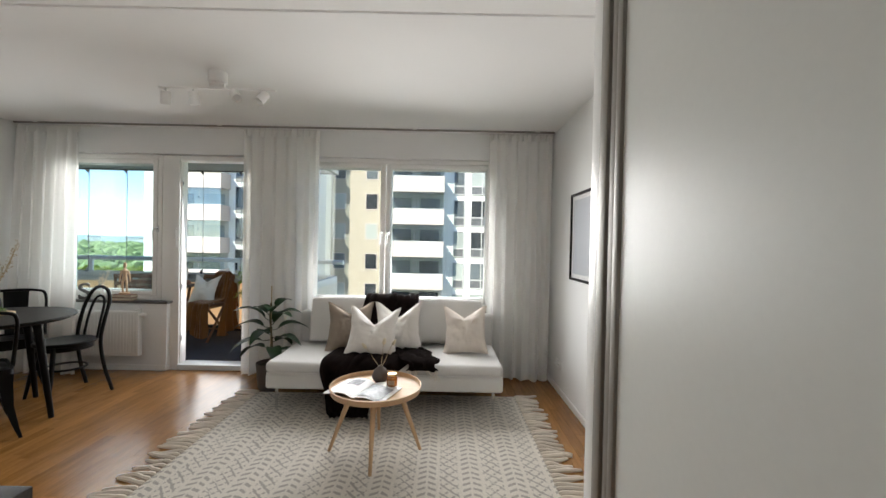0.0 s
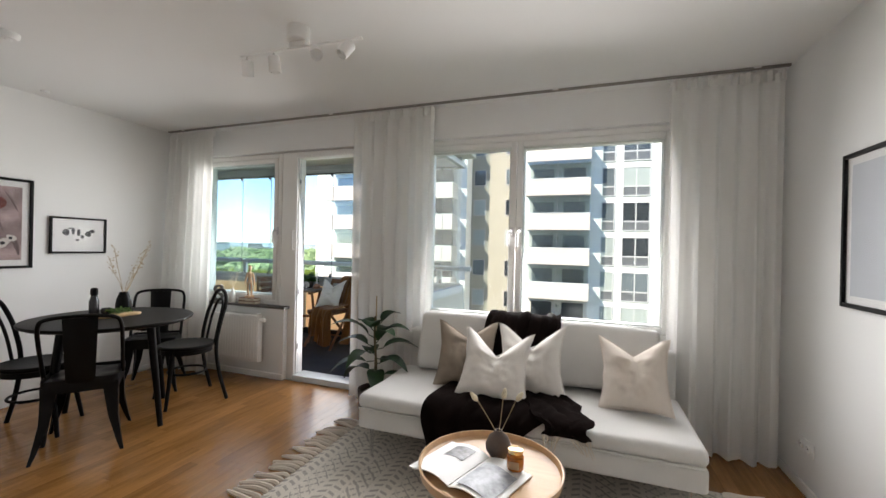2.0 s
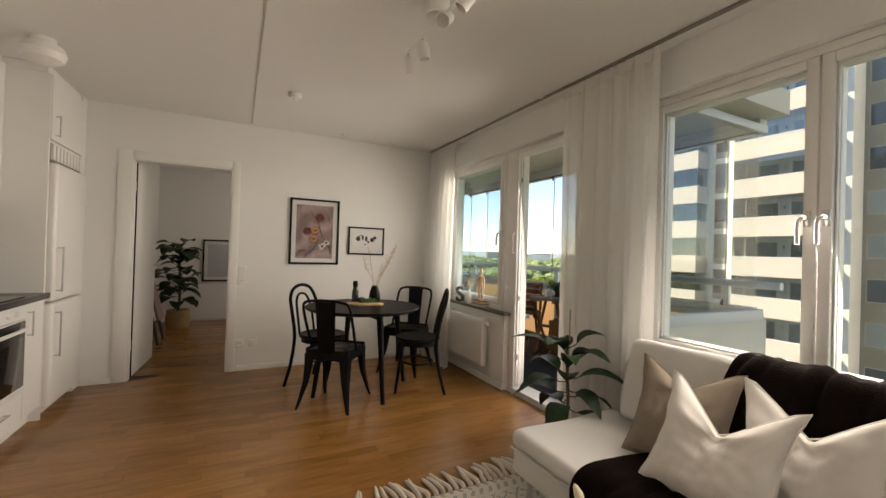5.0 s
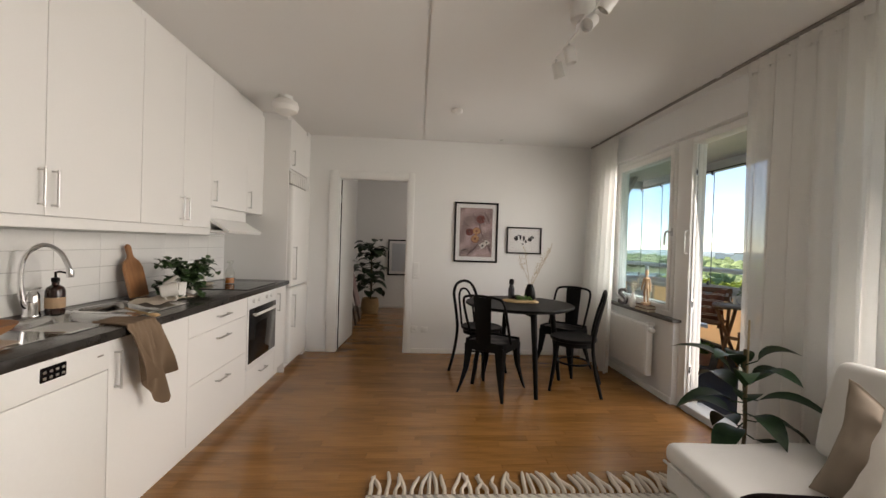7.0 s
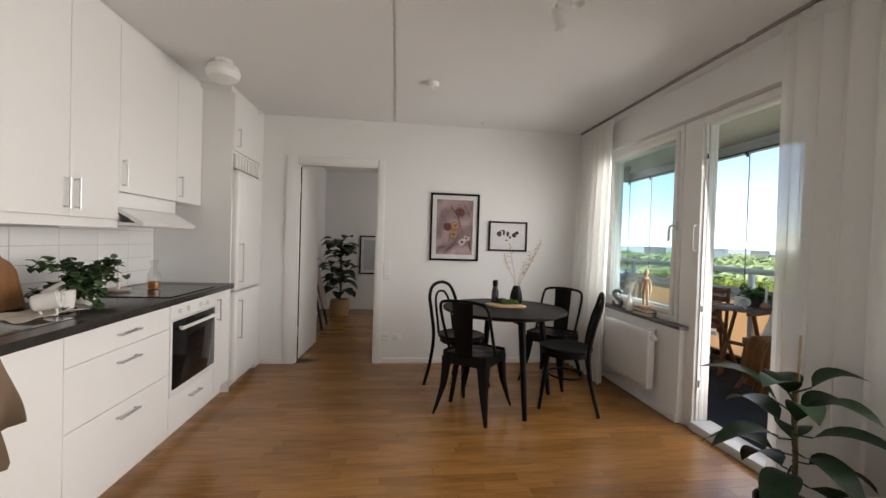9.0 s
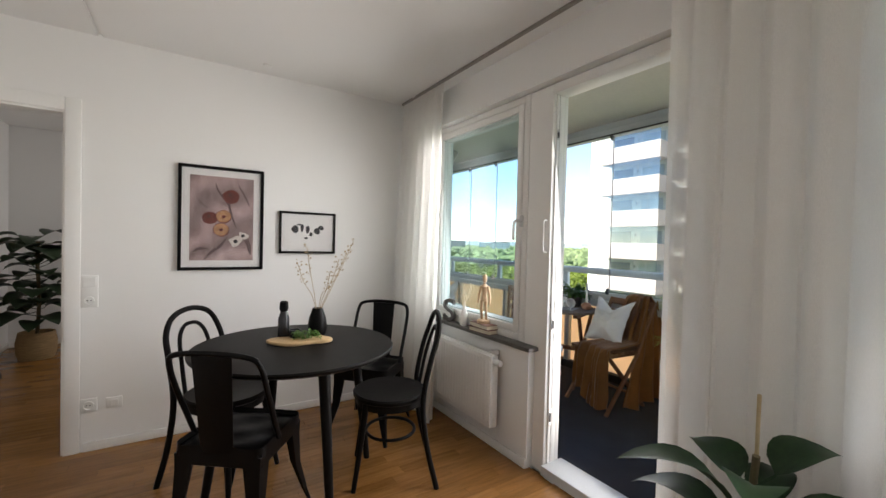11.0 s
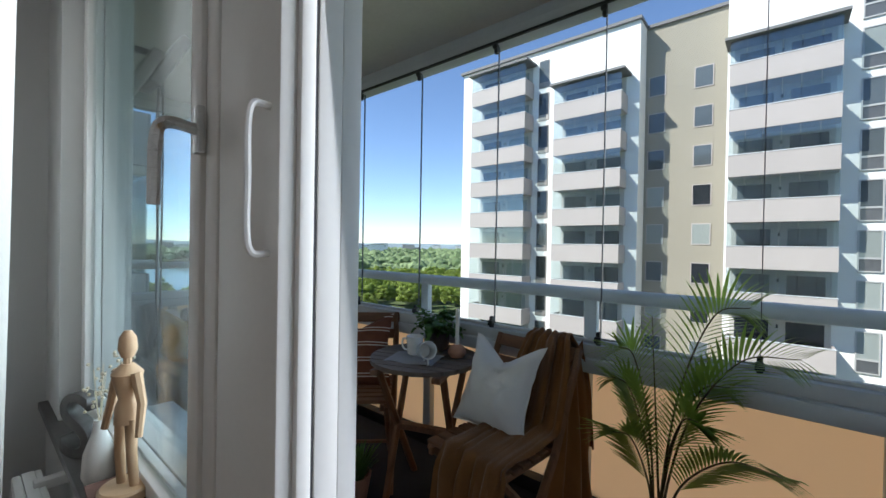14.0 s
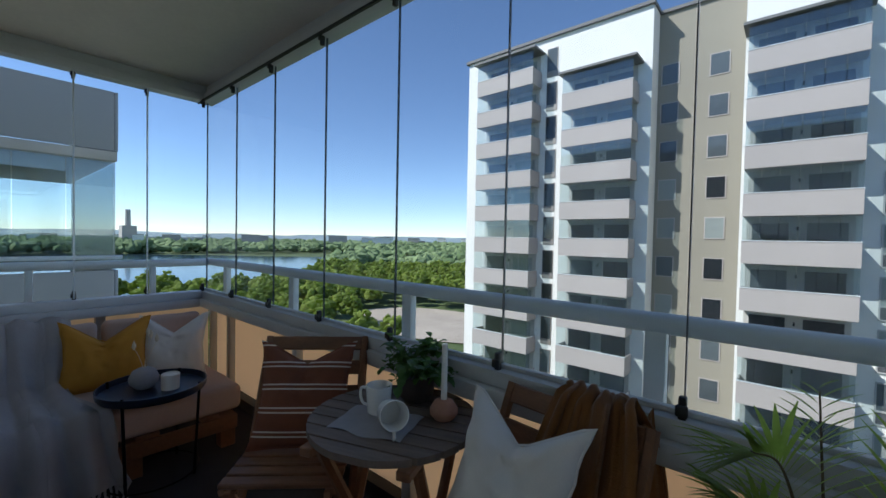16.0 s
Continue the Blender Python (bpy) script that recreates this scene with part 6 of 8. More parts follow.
# towel over the worktop edge
tw = thing("kitchen_towel", "taupe linen towel hanging over the worktop edge", "towel", pose(-1.455, 0, 0))


def towel_fn(u, v):
    path = [(0.57, CT + 0.006), (0.68, CT + 0.006), (0.737, CT + 0.004), (0.752, CT - 0.03), (0.756, CT - 0.10), (0.756, CT - 0.17), (0.752, CT - 0.24)]
    t = v * (len(path) - 1)
    i = min(len(path) - 2, int(t))
    k = t - i
    y, z = (path[i][j] * (1 - k) + path[i + 1][j] * k for j in (0, 1))
    w = 0.066 + 0.034 * math.sin(math.pi * min(1.0, v * 0.95))
    s = 2 * u - 1
    hang = max(0.0, v - 0.4)
    return (s * w + 0.02 * math.sin(5 * v) * v, y + hang * 0.06 * (1 + math.sin(s * 7 + 2.5 * v)) + hang * 0.035 * math.sin(15 * s - 2 * v) + 0.004 * math.sin(21 * s), z + (0.006 * abs(math.sin(s * 6)) if v < 0.4 else 0.0) - hang * (0.20 * max(0.0, 1 - abs(s + 0.1) * 1.3) + 0.03 * math.sin(7 * s + 1)) + 0.01 * math.sin(11 * s + 6 * v) * hang)


part("cloth", sheet(B(), 30, 30, towel_fn, 0.004), M_TOWEL, tw, angle=80)
sp_ = thing("wooden_spoon", "pale wooden spoon lying by the sink", "spoon", pose(-1.62, 0.60, CT + 0.016, 0, 0, 60))
bm = tube(B(), [(-0.10, 0, 0.006), (0.06, 0, 0.0), (0.12, 0, -0.002)], [0.006, 0.005, 0.006], 8)
bmesh.ops.create_uvsphere(bm, u_segments=14, v_segments=8, radius=1.0, matrix=Matrix.Translation((0.145, 0, 0)) @ Matrix.Diagonal((0.034, 0.022, 0.008, 1)))
part("spoon_body", bm, M_BOARDL, sp_)
tr_ = thing("wooden_bowl", "carved wooden bowl on a linen cloth beside the sink", "bowl", pose(-1.03, 0.46, CT + 0.010))
part("bowl", lathe(B(), [(0, 0), (0.05, 0), (0.10, 0.035), (0.115, 0.055), (0.110, 0.056), (0.09, 0.035), (0, 0.012)], 32), M_BOARD, tr_)
np2 = thing("napkin", "beige linen cloth spread beside the sink", "napkin", pose(-0.98, 0.44, CT + 0.003))
bm = sheet(B(), 24, 20, lambda u, v: (-0.10 + 0.19 * u + 0.012 * math.sin(8 * v), -0.15 + 0.30 * v + 0.012 * math.sin(9 * u), 0.001 + 0.006 * abs(math.sin(6 * u + v) * math.sin(5 * v))), 0.002)
part("cloth", bm, M_CLOTH, np2, angle=80)

# upper cabinets
UF, UB = 0.47, 1.285


def upper_cabinet(label, x0, x1, z0, doors):
    c = thing("upper_cabinet", label, "cabinet", group="kitchen wall units")
    bm = B()
    carcass(bm, x0, x1, KY + 0.003, UF - 0.02, z0 + 0.002, CZ - 0.003)
    part("body", bm, M_CAB, c)
    for a, b, side in doors:
        bm = B()
        box(bm, a + 0.0015, b - 0.0015, UF - 0.019, UF, z0 + (0.045 if z0 < 1.3 else 0.004), CZ - 0.05, 0.0015, 1)
        d = part("door", bm, M_CAB, c)
        hx = a + 0.03 if side == "l" else b - 0.03
        zb = z0 + (0.08 if z0 < 1.3 else 0.035)
        bar_handle(d, (hx, UF, zb), (hx, UF, zb + 0.15), (0, 0.026, 0))
    return c


upper_cabinet("tall white wall cabinet with paired doors", -1.83, -0.745, UB, [(-1.28, -0.745, "l"), (-1.83, -1.28, "r")])
upper_cabinet("white wall cabinet with two narrow doors", -2.55, -1.83, UB, [(-2.21, -1.83, "l"), (-2.55, -2.21, "r")])
upper_cabinet("short white wall cabinet above the cooker hood", -3.14, -2.55, 1.485, [(-3.14, -2.55, "r")])
upper_cabinet("narrow short white wall cabinet beside the fridge", -3.495, -3.14, 1.485, [(-3.495, -3.14, "r")])
pel = thing("light_pelmet", "white pelmet board under the wall cabinets", "pelmet")
bm = B()
box(bm, -2.55, -0.745, UF - 0.02, UF - 0.001, UB - 0.004, UB + 0.042, 0.002, 1)
part("board", bm, M_CAB, pel)
hd = thing("cooker_hood", "slim white cooker hood under the cabinets", "cooker hood")
bm = B()
box(bm, -3.14, -2.552, KY + 0.004, UF - 0.004, 1.40, 1.483, 0.003)
part("body", bm, M_PLASTIC, hd)
bm = B()
for v4 in ([(-3.14, UF - 0.004, 1.398), (-2.552, UF - 0.004, 1.398), (-2.552, UF + 0.13, 1.318), (-3.14, UF + 0.13, 1.318)],):
    fs_ = bm.faces.new([bm.verts.new(p) for p in v4])
    bm.normal_update()
    bmesh.ops.solidify(bm, geom=[fs_], thickness=0.022)
part("front_visor", bm, M_PLASTIC, hd, "slanted white front visor")
bm = B()
box(bm, -3.14, -2.552, KY + 0.004, UF + 0.11, 1.298, 1.316, 0.003, 1)
box(bm, -3.14, -2.552, KY + 0.004, UF - 0.02, 1.316, 1.398)
part("filter", bm, M_CAB, hd)

# tall fridge housing
fh = thing("fridge_housing", "tall white fridge housing with a top cupboard", "cabinet")
bm = B()
box(bm, -3.515, -3.497, KY + 0.003, 0.70, 0, CZ - 0.06, 0.002, 1)
box(bm, -4.13, -3.515, KY + 0.003, 0.69, 1.92, CZ - 0.06)
box(bm, -4.135, -4.118, KY + 0.003, 0.70, 0, CZ - 0.06, 0.002, 1)
part("body", bm, M_CAB, fh)
bm = B()
box(bm, -4.115, -3.50, 0.692, 0.711, 1.945, CZ - 0.065, 0.002, 1)
d = part("door", bm, M_CAB, fh)
bar_handle(d, (-3.56, 0.711, 1.975), (-3.56, 0.711, 2.125), (0, 0.026, 0))
bm = B()
box(bm, -4.115, -3.515, 0.68, 0.695, 1.80, 1.925, 0.002, 1)
gr = part("vent_grille", bm, M_GREYSEAT, fh, "grey ventilation grille")
for k in range(9):
    bm = B()
    box(bm, -4.10 + 0.065 * k, -4.06 + 0.065 * k, 0.695, 0.712, 1.81, 1.915, 0.002, 1)
    part("slat", bm, M_CAB, gr)
bm = B()
box(bm, LX + 0.003, -4.137, KY + 0.003, 0.695, 0, CZ - 0.003)
box(bm, -4.137, -3.50, KY + 0.003, 0.68, CZ - 0.058, CZ - 0.003)
part("filler_panel", bm, M_CAB, fh)
fg = thing("fridge", "white fridge-freezer with long bar handles", "fridge")
for z0, z1, h0, h1 in ((0.07, 0.80, 0.42, 0.74), (0.81, 1.79, 0.88, 1.20)):
    bm = B()
    box(bm, -4.11, -3.52, 0.66, 0.745, z0, z1, 0.025, 4)
    d = part("door", bm, M_PLASTIC, fg)
    bar_handle(d, (-3.56, 0.742, h0), (-3.56, 0.742, h1), (0, 0.035, 0))
bm = B()
box(bm, -4.10, -3.53, KY + 0.01, 0.66, 0.0, 1.79)
part("body", bm, M_PLASTIC, fg)

# globe ceiling lamp in the kitchen
gl_ = thing("ceiling_lamp", "round opal glass ceiling lamp", "ceiling light", pose(-3.05, 0.80, CZ))
part("base", lathe(B(), [(0, 0), (0.06, 0), (0.055, -0.025), (0, -0.025)], 24), M_PLASTIC, gl_)
part("shade", lathe(B(), [(0.05, -0.02), (0.095, -0.045), (0.11, -0.085), (0.095, -0.125), (0.05, -0.152), (0, -0.16)], 32), M_WHITESHADE, gl_)


# Balcony
M_BFRAME = mat("pale_grey_balcony_profile", (0.50, 0.52, 0.53), 0.45, var=0.06, scale=4, fine=70)
M_GASKET = mat("black_rubber_clip", (0.012, 0.012, 0.012), 0.5, var=0.2)
PZ0, GZ0, GZ1 = 0.12, 0.866, 2.285

gz = tagged(new("balcony_glazing"), "frameless sliding glass panes in pale aluminium tracks", "glazing", kind="structure")
bm = B()
box(bm, GX - 0.05, BE, GY - 0.045, GY + 0.05, 0.805, 0.86, 0.006)
box(bm, GX - 0.05, BE, GY - 0.07, GY + 0.125, 0.745, 0.805, 0.006)
box(bm, GX - 0.05, BE, GY - 0.012, GY + 0.012, 0.86, 0.875, 0.003)
part("lower_track", bm, M_BFRAME, gz)
bm = B()
box(bm, GX - 0.05, GX + 0.045, WO, GY - 0.045, 0.805, 0.86, 0.006)
box(bm, GX - 0.19, GX + 0.07, WO, GY - 0.07, 0.745, 0.805, 0.006)
part("lower_track", bm, M_BFRAME, gz)
bm = B()
box(bm, GX - 0.05, BE, GY - 0.04, GY + 0.05, GZ1, GZ1 + 0.06, 0.006)
box(bm, GX - 0.05, BE, GY - 0.012, GY + 0.10, GZ1 + 0.06, 2.41, 0.006)
part("upper_track", bm, M_BFRAME, gz)
bm = B()
box(bm, GX - 0.05, GX + 0.04, WO, GY - 0.04, GZ1, GZ1 + 0.06, 0.006)
box(bm, GX - 0.10, GX + 0.012, WO, GY - 0.012, GZ1 + 0.06, 2.41, 0.006)
part("upper_track", bm, M_BFRAME, gz)
bm = B()
box(bm, GX - 0.05, BE, GY - 0.055, GY - 0.042, GZ1 - 0.004, GZ1 + 0.008)
part("gasket", bm, M_GASKET, gz, "black rubber gasket line")


def clip(p, axis):
    bm = B()
    x, y, z = p
    box(bm, x - 0.009, x + 0.009, y - 0.03, y - 0.008, z - 0.035, z + 0.035, 0.004)
    box(bm, x - 0.014, x + 0.014, y - 0.038, y - 0.026, z - 0.012, z + 0.016, 0.004)
    if axis == "y":
        move(bm, Matrix.Translation((x, y, 0)) @ Matrix.Rotation(radians(-90), 4, "Z") @ Matrix.Translation((-x, -y, 0)))
    part("pane_clip", bm, M_GASKET, gz)


PW = 0.535
xs = [GX + PW * k for k in range(9)]
for k, x in enumerate(xs):
    x1 = min(BE - 0.01, x + PW)
    if x1 - x < 0.2:
        continue
    bm = B()
    box(bm, x + 0.004, x1 - 0.004, GY - 0.004, GY + 0.004, GZ0, GZ1 + 0.005)
    g = part("pane", bm, M_SLIDE, gz)
    g.visible_shadow = False
    bm = B()
    box(bm, x - 0.0017, x + 0.0017, GY - 0.005, GY + 0.005, GZ0, GZ1)
    part("pane_edge", bm, M_PANEDGE, gz)
    if k:
        clip((x, GY - 0.008, 0.88), "x")
        clip((x, GY - 0.008, GZ1 - 0.01), "x")
for k, y in enumerate((5.25, 4.87, 4.49)):
    bm = B()
    box(bm, GX - 0.004, GX + 0.004, y + 0.004, y + 0.376, GZ0, GZ1 + 0.005)
    g = part("pane", bm, M_SLIDE, gz)
    g.visible_shadow = False
    bm = B()
    box(bm, GX - 0.006, GX + 0.006, y - 0.004, y + 0.004, GZ0, GZ1)
    part("pane_edge", bm, M_ALU, gz)
    clip((GX + 0.008, y, 0.88), "y")
    clip((GX + 0.008, y, GZ1 - 0.01), "y")
for z in (0.88, GZ1 - 0.01):
    clip((GX + 0.03, GY - 0.02, z), "x")
bm = B()
box(bm, BE - 0.004, BE + 0.004, WO, GY, GZ0, GZ1)
g = part("pane", bm, M_SLIDE, gz)
g.visible_shadow = False
bm = B()
box(bm, BE - 0.03, BE + 0.03, WO, GY + 0.05, 0.775, 0.86, 0.004)
box(bm, BE - 0.03, BE + 0.03, WO, GY + 0.05, GZ1, GZ1 + 0.06, 0.004)
part("end_track", bm, M_BFRAME, gz)

# parapet: orange boards between posts, handrail outside the glass
PY_ = 5.76
pr = tagged(new("balcony_parapet"), "orange cladding boards between pale aluminium posts", "parapet", kind="structure")
posts = [-5.84 + 0.97 * k for k in range(5)]
for k, x in enumerate(posts):
    bm = B()
    box(bm, x - 0.028, x + 0.028, PY_ - 0.05, PY_ - 0.006, BZ, 0.745, 0.004)
    part("post", bm, M_BFRAME, pr)
    x1 = posts[k + 1] if k + 1 < len(posts) else BE
    bm = B()
    box(bm, x + 0.002, x1 - 0.002, PY_, PY_ + 0.012, PZ0, 0.745, 0.002, 1)
    part("panel", bm, M_ORANGE, pr)
bm = B()
box(bm, GX - 0.19, posts[0] - 0.002, PY_, PY_ + 0.012, PZ0, 0.745, 0.002, 1)
part("panel", bm, M_ORANGE, pr)
for y0, y1 in ((WO, 5.02), (5.024, PY_ - 0.05)):
    bm = B()
    box(bm, GX - 0.205, GX - 0.193, y0, y1, PZ0, 0.745, 0.002, 1)
    part("panel", bm, M_ORANGE, pr)
for y in (5.02, PY_ - 0.02):
    bm = B()
    box(bm, GX - 0.188, GX - 0.145, y - 0.027, y + 0.028, BZ, 0.745, 0.004)
    part("post", bm, M_BFRAME, pr)
HX, HY, HZ = GX - 0.50, PY_ + 0.08, 1.045
bm = tube(B(), smooth_path([(HX, WO, HZ), (HX, 5.1, HZ), (HX, HY - 0.06, HZ), (HX + 0.05, HY, HZ), (-4.5, HY, HZ), (-3.0, HY, HZ), (BE + 0.08, HY, HZ)], 4), 0.032, 12)
part("handrail", bm, M_ALUW, pr, "round white handrail")
for k in range(5):
    x = -6.20 + 1.085 * k
    bm = B()
    box(bm, x - 0.03, x + 0.03, HY - 0.02, HY + 0.02, 0.70, 1.02, 0.004)
    part("rail_post", bm, M_ALUW, pr)
for y in (4.7, 5.4):
    bm = B()
    box(bm, HX - 0.02, HX + 0.02, y - 0.02, y + 0.02, 0.70, 1.02, 0.004)
    part("rail_post", bm, M_ALUW, pr)
bm = B()
box(bm, GX - 0.25, BE, 5.70, 5.80, BZ, 0.12, 0.004)
box(bm, GX - 0.24, GX - 0.14, WO, 5.70, BZ, 0.12, 0.004)
part("kick_board", bm, M_GASKET, pr, "dark board along the floor edge")
bm = B()
box(bm, BE + 0.002, BE + 0.014, WO, PY_, PZ0, 0.775, 0.002, 1)
part("end_panel", bm, M_CONC, pr, "pale grey end panel")

# balcony door leaf, open outwards
bd_ = thing("balcony_door", "white glazed balcony door standing open outwards", "door")
bm = B()
y0, y1, z0, z1 = 4.27, 4.99, 0.06, 2.12
for a in ((y0, y0 + 0.09, z0, z1), (y1 - 0.09, y1, z0, z1), (y0 + 0.09, y1 - 0.09, z0, z0 + 0.2), (y0 + 0.09, y1 - 0.09, z1 - 0.09, z1)):
    box(bm, -1.965, -1.905, *a, 0.006)
part("leaf_frame", bm, M_FRAME, bd_)
bm = B()
box(bm, -1.94, -1.932, y0 + 0.085, y1 - 0.085, z0 + 0.195, z1 - 0.085)
g = part("pane", bm, M_PANE, bd_)
g.visible_shadow = False
bm = B()
box(bm, -1.975, -1.964, y1 - 0.06, y1 - 0.03, 1.02, 1.22, 0.003)
tube(bm, smooth_path([(-1.97, y1 - 0.045, 1.15), (-2.01, y1 - 0.045, 1.15), (-2.018, y1 - 0.07, 1.15), (-2.018, y1 - 0.16, 1.15)]), 0.009, 8)
part("handle", bm, M_STEEL, bd_, "steel lever handle")
bd_.matrix_basis = pose(-1.95, 4.27, 0, 0, 0, 3.2) @ pose(1.95, -4.27, 0)
dh = thing("door_pull", "slim white grip handle on the door frame", "door handle", pose(-2.728, 4.118, 1.345))
bm = tube(B(), smooth_path([(0, 0.003, -0.090), (0, -0.022, -0.082), (0, -0.024, 0), (0, -0.022, 0.082), (0, 0.003, 0.090)]), 0.0045, 8)
part("grip", bm, M_PLASTIC, dh)
for z, h in ((0.32, 0.048), (0.85, 0.045), (1.915, 0.028)):
    stp = thing("strike_plate", "small steel lock plate on the balcony door jamb", "lock plate", pose(-2.6955, 4.153, z), group="lock plates")
    bm = B()
    box(bm, 0.0, 0.004, -0.0095, 0.0095, -h, h, 0.001, 1)
    part("plate", bm, M_STEEL, stp)
    bm = B()
    box(bm, 0.004, 0.007, -0.006, 0.006, -h * 0.6, h * 0.5, 0.001, 1)
    part("latch_hole", bm, M_GASKET, stp)


def folding_chair(m, label):
    """Slatted folding chair; faces +x, seat at 0.45."""
    c = thing("folding_chair", label, "chair", m, "folding balcony chairs")
    for k in range(7):
        bm = B()
        box(bm, -0.20 + 0.058 * k, -0.152 + 0.058 * k, -0.19, 0.19, 0.435, 0.453, 0.004, 1)
        part("seat_slat", bm, M_ACACIA, c)
    for s in (-1, 1):
        bm = B()
        box(bm, -0.21, 0.21, s * 0.155 - 0.011, s * 0.155 + 0.011, 0.405, 0.434, 0.003, 1)
        part("seat_rail", bm, M_ACACIA, c)
        part("rear_leg", tube(B(), [(0.22, s * 0.20, 0), (-0.10, s * 0.20, 0.42), (-0.285, s * 0.20, 0.805)], 0.017, 6), M_ACACIA, c)
        part("front_leg", tube(B(), [(-0.22, s * 0.175, 0), (0.19, s * 0.175, 0.43)], 0.016, 6), M_ACACIA, c)
    for k in range(3):
        bm = B()
        z = 0.60 + 0.09 * k
        x = -0.10 - 0.2 * (z - 0.42) / 0.42
        box(bm, x - 0.008, x + 0.008, -0.19, 0.19, z - 0.028, z + 0.028, 0.004, 1, m=pose(x, 0, z, 0, -24, 0) @ pose(-x, 0, -z))
        part("back_slat", bm, M_ACACIA, c)
    part("stretcher", tube(B(), [(-0.12, -0.175, 0.10), (-0.12, 0.175, 0.10)], 0.010, 6), M_ACACIA, c)
    return c


C1 = (-3.10, 5.24, 264)
folding_chair(pose(C1[0], C1[1], BZ, 0, 0, C1[2]), "acacia folding chair under a rust throw on the balcony")
C2 = (-3.98, 5.235, -46)
folding_chair(pose(C2[0], C2[1], BZ, 0, 0, C2[2]), "acacia folding chair with a striped cushion on the balcony")
cushion("cushion", "large white cushion on the folding chair", M_PILLOW, 0.365, 0.385, 0.15, pose(C1[0] - 0.065, C1[1] + 0.0, BZ + 0.46, 0, 0, C1[2] - 90) @ pose(0, -0.02, 0, 24, 0, 0), 0.085, 31, group="balcony cushions")
st = cushion("cushion", "rust-brown cushion with cream stripes on the chair", M_STRIPE, 0.37, 0.395, 0.12, pose(C2[0], C2[1], BZ + 0.455, 0, 0, C2[2] - 90) @ pose(0, 0.0, 0, 22, 0, 0), 0.07, 32, group="balcony cushions")

# rust throw over chair one
th_ = thing("throw_blanket", "rust orange throw draped over the folding chair", "throw", pose(C1[0], C1[1], BZ, 0, 0, C1[2]))


def along(path, v):
    t = v * (len(path) - 1)
    i = min(len(path) - 2, int(t))
    k = t - i
    return [path[i][j] * (1 - k) + path[i + 1][j] * k for j in range(len(path[0]))]


def rust_fn(u, v):
    x, z = along([(-0.40, 0.34), (-0.38, 0.60), (-0.35, 0.75), (-0.315, 0.825), (-0.27, 0.81), (-0.20, 0.66), (-0.14, 0.485), (0.03, 0.472), (0.20, 0.468), (0.245, 0.38), (0.265, 0.22), (0.285, 0.06)], v)
    s = 2 * u - 1
    hang = max(0.0, v - 0.68) * 3 + max(0.0, 0.22 - v) * 3
    wv = noise.noise((2.6 * s, 2.2 * v, 4.0)) + 0.55 * noise.noise((6 * s, 3 * v, 9.0))
    pl = abs(math.sin(7.5 * s + 2.5 * wv)) - 0.5
    top = math.exp(-((v - 0.3) / 0.1) ** 2)
    front = hang * (v > 0.5)
    z += front * 0.30 * (0.5 - 0.5 * s) * (v - 0.6)
    z = min(z, 0.50) if v > 0.55 else z
    return (x + 0.035 * wv + 0.05 * pl * (0.12 + hang), 0.06 + 0.03 * front + s * (0.135 + 0.03 * hang - 0.05 * top) + 0.03 * wv, z + 0.022 * abs(wv) + 0.012 + top * 0.03 * pl - 0.05 * hang * (0.5 + 0.5 * math.sin(3 * s + 1)) * (v > 0.5))


part("cloth", sheet(B(), 44, 52, rust_fn, 0.007), M_RUST, th_, angle=80)


def rust_side(u, v):
    wv = noise.noise((3 * u, 2 * v, 7.0))
    pl = math.sin(17 * u + 3 * wv + 0.8 * v)
    return (-0.36 + u * (0.15 + 0.27 * v) + 0.02 * wv, 0.175 + 0.075 * v + 0.026 * pl * (0.25 + v) + 0.02 * wv, 0.825 - 0.77 * v - 0.12 * u * (1 - v) + 0.02 * math.sin(6 * u) * v + 0.015 * wv)


part("cloth_fold", sheet(B(), 40, 40, rust_side, 0.007), M_RUST, th_, angle=80)

# bistro table
bt_ = thing("bistro_table", "round slatted wooden bistro table on the balcony", "table", pose(-3.58, 5.34, BZ, 0, 0, 20))
R_ = 0.265
for k in range(9):
    y = -R_ + 0.0295 + k * 0.0588
    rim = [(math.sqrt(max(0.001, R_ * R_ - (y - 0.025 + 0.0072 * j) ** 2)), y - 0.025 + 0.0072 * j) for j in range(8)]
    bm = B()
    f = bm.faces.new([bm.verts.new((a, b, 0.655)) for a, b in rim] + [bm.verts.new((-a, b, 0.655)) for a, b in rim[::-1]])
    bm.normal_update()
    bmesh.ops.solidify(bm, geom=[f], thickness=-0.02)
    part("slat", bm, M_GREYWOOD, bt_)
for s in (-1, 1):
    bm = B()
    box(bm, s * 0.15 - 0.02, s * 0.15 + 0.02, -0.24, 0.24, 0.628, 0.654, 0.003, 1)
    part("crossbar", bm, M_ACACIA, bt_)
    for q in (-1, 1):
        part("leg", tube(B(), [(s * 0.16, q * 0.17, 0.63), (s * 0.12, -q * 0.17, 0.0)], 0.018, 6), M_ACACIA, bt_)
bm = B()
box(bm, -0.14, 0.14, -0.02, 0.02, 0.30, 0.33, 0.003, 1)
part("stretcher", bm, M_ACACIA, bt_)
BT = BZ + 0.676
mug(pose(-3.62, 5.31, BT + 0.006, 0, 0, 200), "white mug on a napkin on the bistro table")
mug(pose(-3.535, 5.275, BT + 0.045, 0, 75, 330), "white mug lying on its side on the bistro table")
nk = thing("napkin", "grey crumpled napkin on the bistro table", "napkin", pose(-3.58, 5.27, BT + 0.001, 0, 0, 20))
